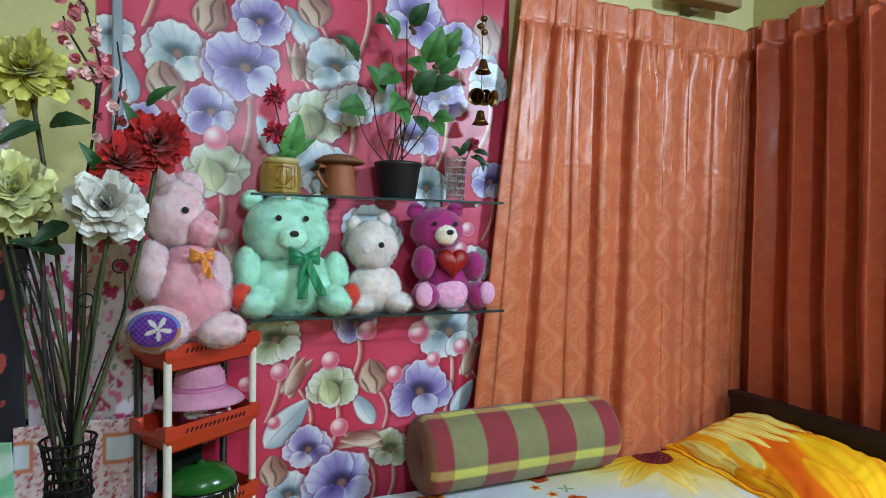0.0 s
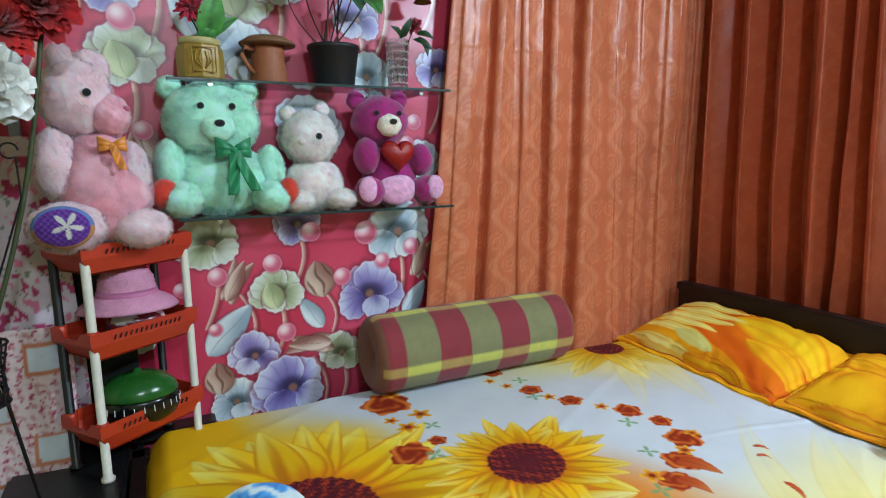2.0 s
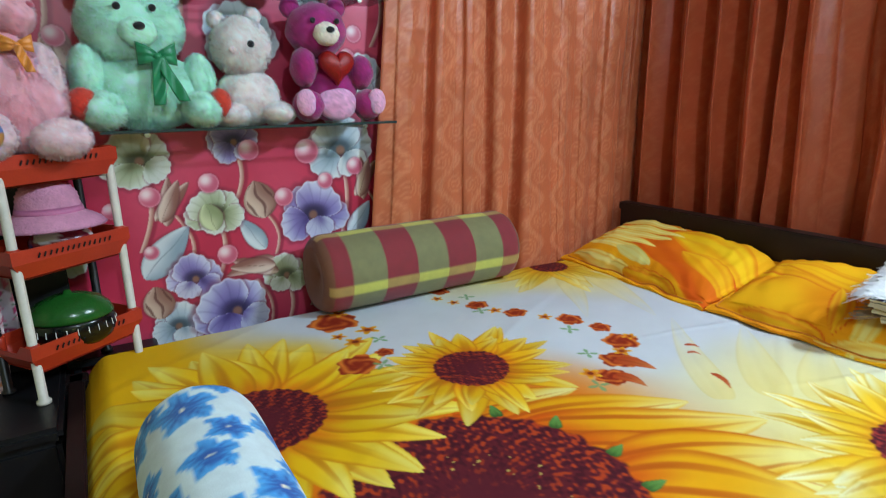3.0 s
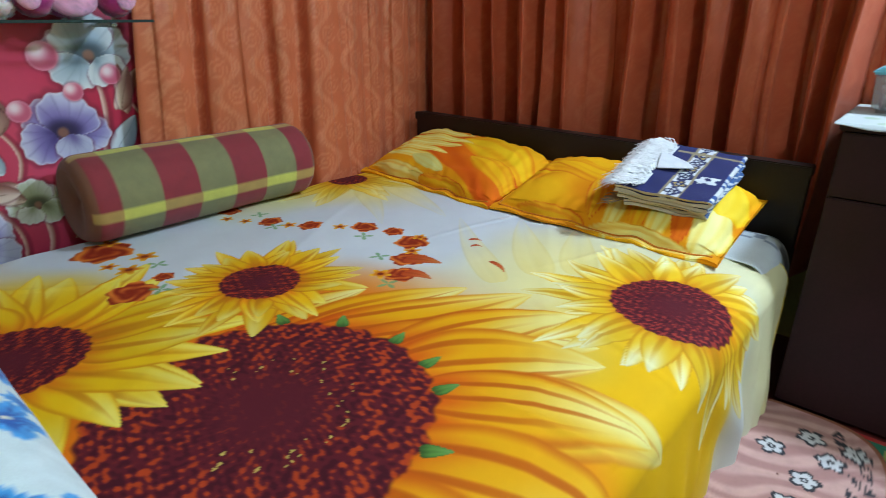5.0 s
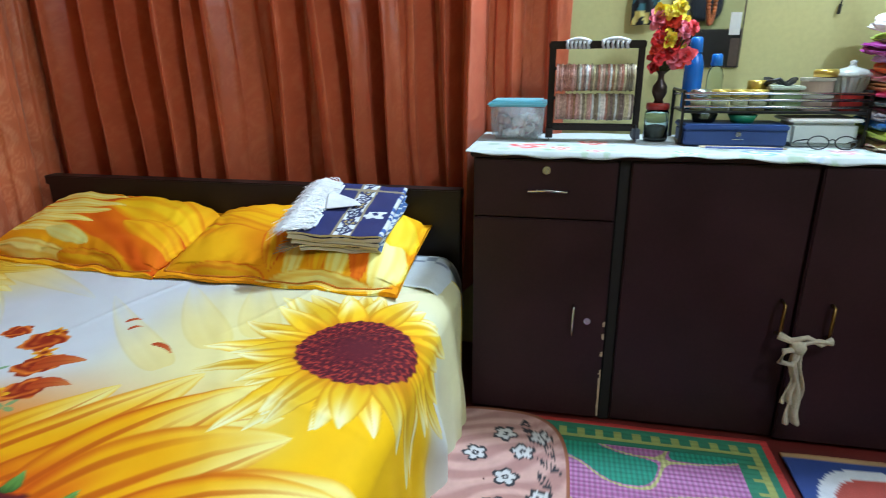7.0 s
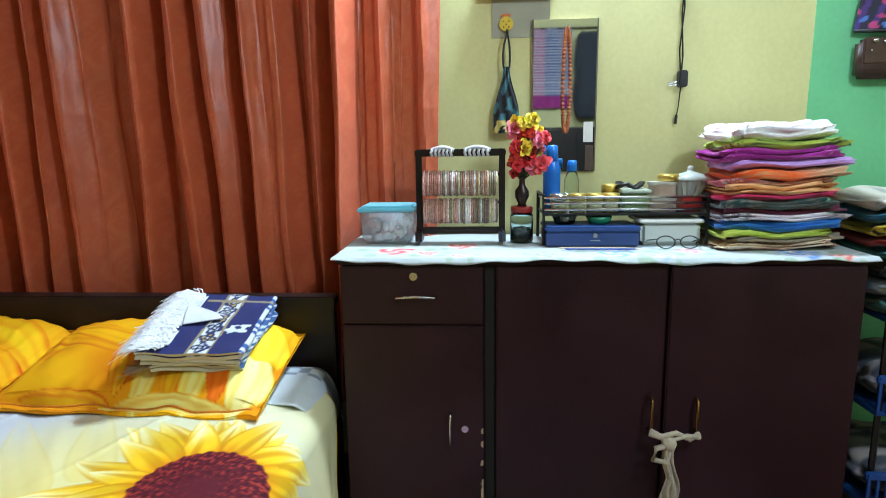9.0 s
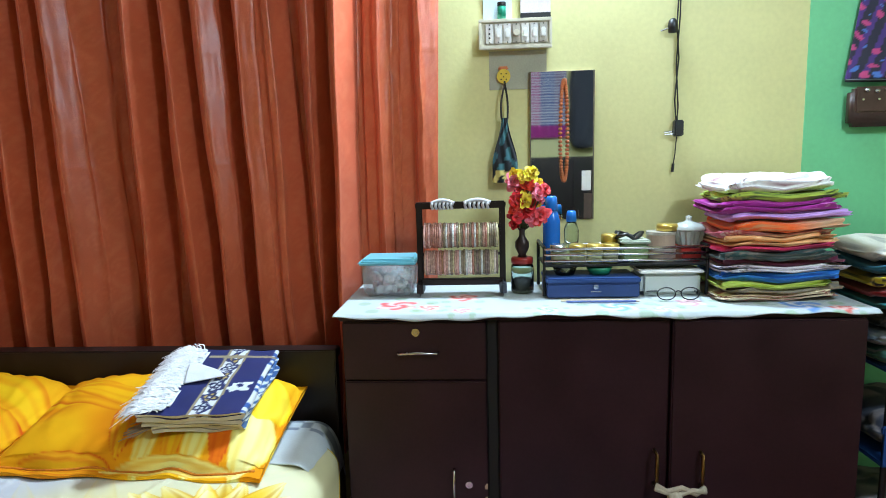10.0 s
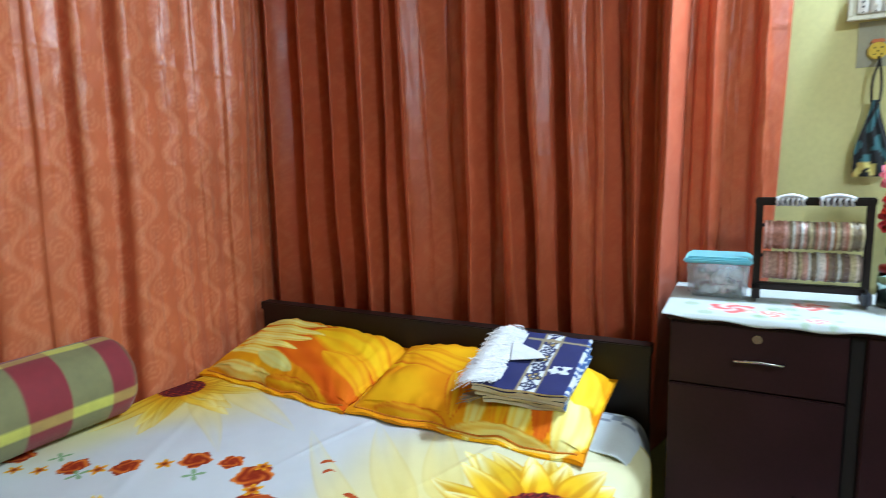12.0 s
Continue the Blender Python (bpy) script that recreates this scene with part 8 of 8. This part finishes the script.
# ---- things on the wall above the cabinet ----
def switchboard():
    t = thing("switchboard", (2.87, 2.0, 1.71), "ivory switchboard with a socket, switches and a regulator", "switchboard")
    iv = mat("ivory_plastic", (206, 200, 180), 0.45, var=0.08)
    x = WB - 0.042
    part("back_box", boxed(x + 0.008, WB - 0.001, 1.890, 2.130, 1.712, 1.800), iv, t)
    for a in ((x, x + 0.01, 1.885, 2.135, 1.706, 1.718), (x, x + 0.01, 1.885, 2.135, 1.794, 1.806), (x, x + 0.01, 1.885, 1.896, 1.718, 1.794), (x, x + 0.01, 2.124, 2.135, 1.718, 1.794)):
        part("frame", boxed(*a, bevel=0.002), iv, t)
    for k in range(7):
        yy = 2.098 - k * 0.0305
        pl = part("switch", boxed(x + 0.001, x + 0.0085, yy - 0.0135, yy + 0.0135, 1.724, 1.790, bevel=0.002), mat("white_switch_plate", (214, 210, 204), 0.4) if k not in (3, 6) else mat("grey_switch_plate", (176, 168, 156), 0.4), t)
        if k == 0:
            for dz in (0.016, 0.0, -0.014):
                part("hole", tube([(x + 0.002, yy, 1.757 + dz), (x - 0.0008, yy, 1.757 + dz)], 0.0032, 8), M["gap"], pl)
        elif k == 3:
            part("knob", tube([(x + 0.001, yy, 1.757), (x - 0.012, yy, 1.757)], 0.0105, 16), iv, pl)
        else:
            part("rocker", boxed(x - 0.004, x + 0.003, yy - 0.0075, yy + 0.0075, 1.742, 1.774, bevel=0.003), M["white"], pl)
        for dz in (0.029, -0.029):
            part("screw", tube([(x + 0.002, yy, 1.757 + dz), (x - 0.0006, yy, 1.757 + dz)], 0.0022, 8), M["gap"], pl)
    b = thing("small_bottle", (2.86, 2.055, 1.807), "small green bottle with a black cap on the switchboard", "bottle")
    part("body", lathe([(0, 0), (0.0145, 0), (0.0145, 0.04), (0.012, 0.044), (0, 0.044)], (2.858, 2.055, 1.807), 16), mat("green_label", (20, 140, 110), 0.35), b, smooth=True)
    part("cap", lathe([(0, 0.045), (0.015, 0.045), (0.015, 0.056), (0, 0.056)], (2.858, 2.055, 1.807), 16), M["black_plastic"], b)
    b = thing("booklet", (2.865, 1.94, 1.807), "pale booklet with a dark lower band standing on the switchboard", "booklet")
    part("cover", boxed(2.862, 2.872, 1.888, 1.990, 1.827, 1.95, bevel=0.001), mat("pale_pink_card", (214, 200, 206), 0.6), b)
    part("band", boxed(2.861, 2.873, 1.8875, 1.9905, 1.807, 1.8265, bevel=0.001), M["black_plastic"], b)
    b = thing("notice_card", (2.87, 2.07, 1.807), "pale blue card standing behind a small bottle", "card")
    part("card", boxed(2.874, 2.8785, 2.02, 2.118, 1.807, 1.95, bevel=0), mat("pale_blue_card", (196, 212, 220), 0.6), b)
    # patch of grey under the board
    tagged(part("trim", boxed(WB - 0.002, WB + 0.01, 1.90, 2.10, 1.575, 1.706, bevel=0), mat("grey_wall_patch", (168, 166, 146), 0.8, var=0.15, scale=10)), kind="structure")


switchboard()


def wall_hook():
    t = thing("wall_hook", (2.87, 2.055, 1.60), "yellow strawberry-shaped plastic wall hook", "hook")
    part("disc", tube([(WB - 0.001, 2.050, 1.620), (WB - 0.012, 2.050, 1.620)], 0.024, 20), mat("yellow_hook", (222, 190, 60), 0.4), t)
    part("crown", boxed(WB - 0.011, WB - 0.001, 2.033, 2.068, 1.640, 1.654, bevel=0.004), mat("orange_hook", (214, 120, 70), 0.4), t)
    for dy, dz in ((-0.009, 0.008), (0.009, 0.008), (0, -0.002), (-0.009, -0.011), (0.009, -0.011)):
        part("dot", tube([(WB - 0.0115, 2.05 + dy, 1.62 + dz), (WB - 0.0128, 2.05 + dy, 1.62 + dz)], 0.0025, 8), M["gap"], t)
    part("peg", tube([(WB - 0.012, 2.047, 1.60), (WB - 0.03, 2.047, 1.583), (WB - 0.034, 2.047, 1.592)], 0.004, 8), M["black_plastic"], t)
    t = thing("pouch", (2.85, 2.05, 1.28), "dark teal leaf-print drawstring pouch hanging on a hook", "pouch")
    for dy in (-0.008, 0.012):
        part("strap", tube(curve((WB - 0.03, 2.047, 1.588), (WB - 0.028, 2.047 + dy, 1.47), (0, dy * 0.6, 0)), 0.0035, 6), M["black_plastic"], t)
    nu, nv = 40, 40
    u, v = np.meshgrid(np.linspace(0, 2 * math.pi, nu, endpoint=False), np.linspace(0, 1, nv), indexing="ij")
    wd = 0.011 + 0.034 * smooth01(0, 0.75, v)
    Y, Z = 2.049 + wd * np.cos(u), 1.475 - 0.225 * v
    X = WB - 0.026 + 0.016 * np.sin(u) * (0.6 + 0.6 * v) + 0.003 * np.sin(8 * u + 9 * v)
    n = soft_noise(Y * 10, Z * 10 + u * 0.2, 1.4, 3)
    C = np.where((n > 0.35)[..., None], rgb(50, 100, 108), np.ones(u.shape + (3,)) * rgb(12, 18, 24))
    C = np.where(((v > 0.8) & (n > 0.1))[..., None], rgb(206, 190, 110), C)
    i, j = np.meshgrid(np.arange(nu), np.arange(nv - 1), indexing="ij")
    f = np.stack([i * nv + j, i * nv + j + 1, ((i + 1) % nu) * nv + j + 1, ((i + 1) % nu) * nv + j], -1).reshape(-1, 4)
    raw("bag", np.stack([X, Y, Z], -1), f, M["cloth"], t, colors=C.reshape(-1, 3))


wall_hook()


def mirror():
    t = thing("wall_mirror", (2.87, 1.85, 1.114), "frameless rectangular wall mirror, its lower corner worn", "mirror")
    part("glass", boxed(WB - 0.012, WB - 0.004, 1.738, 1.957, 1.114, 1.630, bevel=0.001), M["mirror"], t)
    part("backing", boxed(WB - 0.0035, WB - 0.0005, 1.736, 1.959, 1.112, 1.632, bevel=0), M["chip"], t)
    for a in ((1.735, 1.7395), (1.9555, 1.960)):
        part("edge_strip", boxed(WB - 0.0135, WB - 0.0045, a[0], a[1], 1.113, 1.631, bevel=0), mat("worn_mirror_edge", (96, 88, 66), 0.6, var=0.3, scale=40), t)
    part("paper_sticker", boxed(WB - 0.0135, WB - 0.0125, 1.745, 1.778, 1.215, 1.285, bevel=0), M["white"], t, "white paper sticker")
    part("worn_patch", boxed(WB - 0.0133, WB - 0.0124, 1.742, 1.770, 1.116, 1.205, bevel=0), mat("brown_worn_silver", (78, 60, 48), 0.6, var=0.4, scale=30), t)
    part("nail", tube([(WB - 0.005, 1.842, 1.602), (WB - 0.035, 1.842, 1.604)], 0.0025, 6), M["chrome"], t)
    n = thing("bead_necklace", (2.85, 1.84, 1.25), "string of orange-brown wooden beads hanging over a mirror", "necklace")
    bead = mat("amber_bead", (186, 104, 62), 0.35, var=0.25, scale=60, random=0.25)
    me = None
    N = 74
    for k in range(N):
        q = 2 * math.pi * k / N
        yy, zz = 1.841 + 0.0105 * math.sin(q) * (1 + 0.35 * (1 - math.cos(q)) / 2), 1.425 + 0.175 * math.cos(q)
        if me is None:
            first = part("bead", lathe([(0, -0.0062), (0.005, -0.004), (0.0063, 0), (0.005, 0.004), (0, 0.0062)], (0, 0, 0), 10), bead, None, smooth=True)
            me = first.data
            o = first
        else:
            o = new("bead", me)
        o.parent = n
        o.location = Vector((WB - 0.022, yy, zz)) - n.location


mirror()


def adapter():
    t = thing("phone_charger", (2.87, 1.46, 1.3), "two black plug adapters hanging by their cord", "charger")
    x = WB - 0.012
    part("cord", tube([(x, 1.455, 2.2), (x, 1.458, 1.85), (x - 0.004, 1.462, 1.77), (x, 1.452, 1.66), (x, 1.462, 1.52), (x, 1.455, 1.445)], 0.0026, 7), M["black_plastic"], t)
    part("cord", tube([(x, 1.450, 2.2), (x, 1.451, 1.80), (x, 1.460, 1.64), (x, 1.450, 1.50), (x, 1.452, 1.445)], 0.0026, 7), M["black_plastic"], t)
    part("adapter", boxed(WB - 0.038, WB - 0.006, 1.436, 1.466, 1.395, 1.450, bevel=0.004), M["black_plastic"], t)
    for z in (1.404, 1.412):
        part("pin", tube([(x - 0.008, 1.466, z), (x - 0.008, 1.497, z - 0.002)], 0.0025, 6), M["chrome"], t)
    part("plug", lathe([(0, -0.022), (0.014, -0.02), (0.017, 0.0), (0.014, 0.018), (0.006, 0.026), (0, 0.026)], (x - 0.010, 1.478, 1.762), 14), M["black_plastic"], t, smooth=True)
    part("pin", tube([(x - 0.01, 1.492, 1.756), (x - 0.01, 1.518, 1.748)], 0.0025, 6), M["chrome"], t)
    part("tail", tube([(x, 1.452, 1.395), (x - 0.002, 1.457, 1.33), (x, 1.461, 1.30)], 0.0022, 6), M["black_plastic"], t)
    part("jack", tube([(x, 1.461, 1.302), (x, 1.463, 1.272)], 0.005, 8), M["black_plastic"], t)


adapter()


def bags():
    t = thing("hanging_bag", (2.86, 0.76, 1.5), "purple and black woven shoulder bag hanging on the wall", "bag")

    def weave(X, Z):
        s = np.sin((X * 0.8 + Z * 0.3) * 170)
        C = np.where((s > 0.3)[..., None], rgb(70, 44, 110), rgb(36, 34, 50))
        n = soft_noise(X, Z, 12, 4)
        C = np.where((n > 0.6)[..., None], rgb(176, 60, 110), C)
        return np.where((n < -0.8)[..., None], rgb(70, 110, 180), C)
    nu, nv = 60, 90
    u, v = np.meshgrid(np.linspace(0, 1, nu), np.linspace(0, 1, nv), indexing="ij")
    Y = 0.905 - 0.34 * u - 0.06 * v * (1 - u)
    Z = 1.565 + 0.42 * v
    X = WB - 0.02 - 0.035 * np.sin(np.pi * u) * (1 - 0.5 * v)
    ob = raw("body", np.stack([X, Y, Z], -1), grid_faces(nu, nv), M["cloth"], t, colors=weave(Y, Z).reshape(-1, 3))
    ob.modifiers.new("thickness", "SOLIDIFY").thickness = 0.004
    part("piping", tube([(WB - 0.024, 0.905, 1.563), (WB - 0.06, 0.73, 1.556), (WB - 0.024, 0.56, 1.563)], 0.006, 8), M["black_plastic"], t, smooth=True)
    t = thing("leather_bag", (2.86, 0.75, 1.39), "brown leather handbag with silver trim on the wall", "bag")
    le = mat("brown_leather", (74, 50, 42), 0.4, var=0.25, scale=30, bump=0.4)
    part("body", boxed(WB - 0.06, WB - 0.006, 0.52, 0.895, 1.408, 1.535, bevel=0.014, seg=3), le, t, smooth=True)
    part("flap", boxed(WB - 0.066, WB - 0.055, 0.52, 0.893, 1.452, 1.537, bevel=0.005), le, t)
    for k in range(9):
        yy = 0.86 - k * 0.032
        part("trim_link", lathe([(0, -0.007), (0.009, -0.003), (0.009, 0.003), (0, 0.007)], (WB - 0.068, yy, 1.525 - 0.004 * (k % 2)), 10), M["chrome"], t, smooth=True)
    for k in range(4):
        part("stud", tube([(WB - 0.065, 0.87 - k * 0.05, 1.495), (WB - 0.069, 0.87 - k * 0.05, 1.495)], 0.004, 8), M["chrome"], t)


bags()


# ---- floor by the cabinet ----
def blue_rug():
    nu, nv = 60, 60
    X, Y = np.meshgrid(np.linspace(1.75, 2.33, nu), np.linspace(1.19, 1.60, nv), indexing="ij")
    r = np.hypot(X - 2.12, Y - 1.40)
    C = np.where((r < 0.13)[..., None], rgb(170, 70, 60), np.ones(X.shape + (3,)) * rgb(34, 58, 120))
    C = np.where((np.abs(r - 0.14) < 0.02)[..., None], rgb(200, 200, 206), C)
    C = np.where((X > 2.305)[..., None], rgb(170, 130, 90), C)
    ob = raw("rug", np.stack([X, Y, 0.012 + 0.003 * soft_noise(X, Y, 2.5, 6)], -1), grid_faces(nu, nv), M["mat"], colors=C.reshape(-1, 3))
    ob.modifiers.new("thickness", "SOLIDIFY").thickness = 0.006
    tagged(ob, "dark blue rug with a red and white motif before the cabinet", "rug")


blue_rug()


def stool():
    x0, x1, y0, y1, h = 1.68, 1.975, 1.16, 1.492, 0.30
    t = thing("wooden_stool", ((x0 + x1) / 2, (y0 + y1) / 2, 0), "low wooden stool with a worn plank seat", "stool")
    m = mat("stool_wood", (150, 100, 56), 0.6, var=0.35, scale=14, bump=0.4, bscale=60)
    for k in range(3):
        w = (x1 - x0) / 3
        part("seat_plank", boxed(x0 + k * w, x0 + (k + 1) * w - 0.004, y0, y1, h - 0.024, h), m, t)
    for xx in (x0 + 0.012, x1 - 0.044):
        for yy in (y0 + 0.015, y1 - 0.047):
            part("leg", boxed(xx, xx + 0.032, yy, yy + 0.032, 0, h - 0.025), m, t)
        part("apron", boxed(xx + 0.006, xx + 0.024, y0 + 0.05, y1 - 0.05, h - 0.075, h - 0.026), m, t)


stool()


# ---- the wall behind, seen in the mirror ----
def behind():
    t = thing("towel_rail", (-1.66, 1.2, 2.3), "wooden rail on the far wall holding a checked towel", "rail")
    part("rail", tube([(-1.66, 0.55, 2.46), (-1.66, 1.66, 2.46)], 0.012), M["darkbed"], t)
    for yy in (0.58, 1.64):
        part("bracket", boxed(-1.70, -1.65, yy - 0.015, yy + 0.015, 2.43, 2.49), M["darkbed"], t)
    nu, nv = 130, 150
    u, v = np.meshgrid(np.linspace(0, 1, nu), np.linspace(0, 1, nv), indexing="ij")
    Y, Z = 1.60 - 0.44 * u, 1.62 + 0.84 * v
    X = -1.645 + 0.012 * np.sin(u * 14 + v)
    sx, sz = (Y / 0.022) % 1 < 0.4, (Z / 0.03) % 1 < 0.4
    base = np.where((u < 0.35)[..., None], rgb(176, 90, 140), np.where((u < 0.7)[..., None], rgb(70, 90, 150), rgb(110, 90, 130)))
    C = np.where(sz[..., None], rgb(196, 196, 204), base)
    C = np.where((sx & ~sz)[..., None], base * 0.75, C)
    C = np.where((v < 0.16)[..., None], rgb(150, 40, 120), C)
    ob = raw("towel", np.stack([X, Y, Z], -1), grid_faces(nu, nv), M["cloth"], colors=C.reshape(-1, 3))
    ob.modifiers.new("thickness", "SOLIDIFY").thickness = 0.003
    tagged(ob, "thin checked cotton towel hanging on a rail", "towel")
    ob = slab("backpack", (-1.57, 0.98, 1.95), (0.20, 0.30, 0.90), lambda X, Y, Z: np.ones(X.shape + (3,)) * rgb(44, 48, 58), M["cloth"], seed=3, e=0.5, ez=0.5, wav=0.012)
    tagged(ob, "dark grey backpack hanging on a wall rail", "backpack")
    t = thing("wardrobe", (-1.45, 1.3, 0), "dark wooden wardrobe standing against the far wall", "wardrobe")
    part("body", boxed(-1.69, -1.25, 0.55, 1.75, 0.0, 1.40), M["darkbed"], t)
    for k in range(2):
        d = part("door", boxed(-1.248, -1.228, 0.56 + 0.6 * k, 1.145 + 0.6 * k, 0.04, 1.38), M["darkbed"], t)
        part("handle", tube([(-1.226, 1.10 + 0.1 * k, 0.70), (-1.20, 1.10 + 0.1 * k, 0.74), (-1.20, 1.10 + 0.1 * k, 0.80), (-1.226, 1.10 + 0.1 * k, 0.84)], 0.005), M["chrome"], d)


behind()
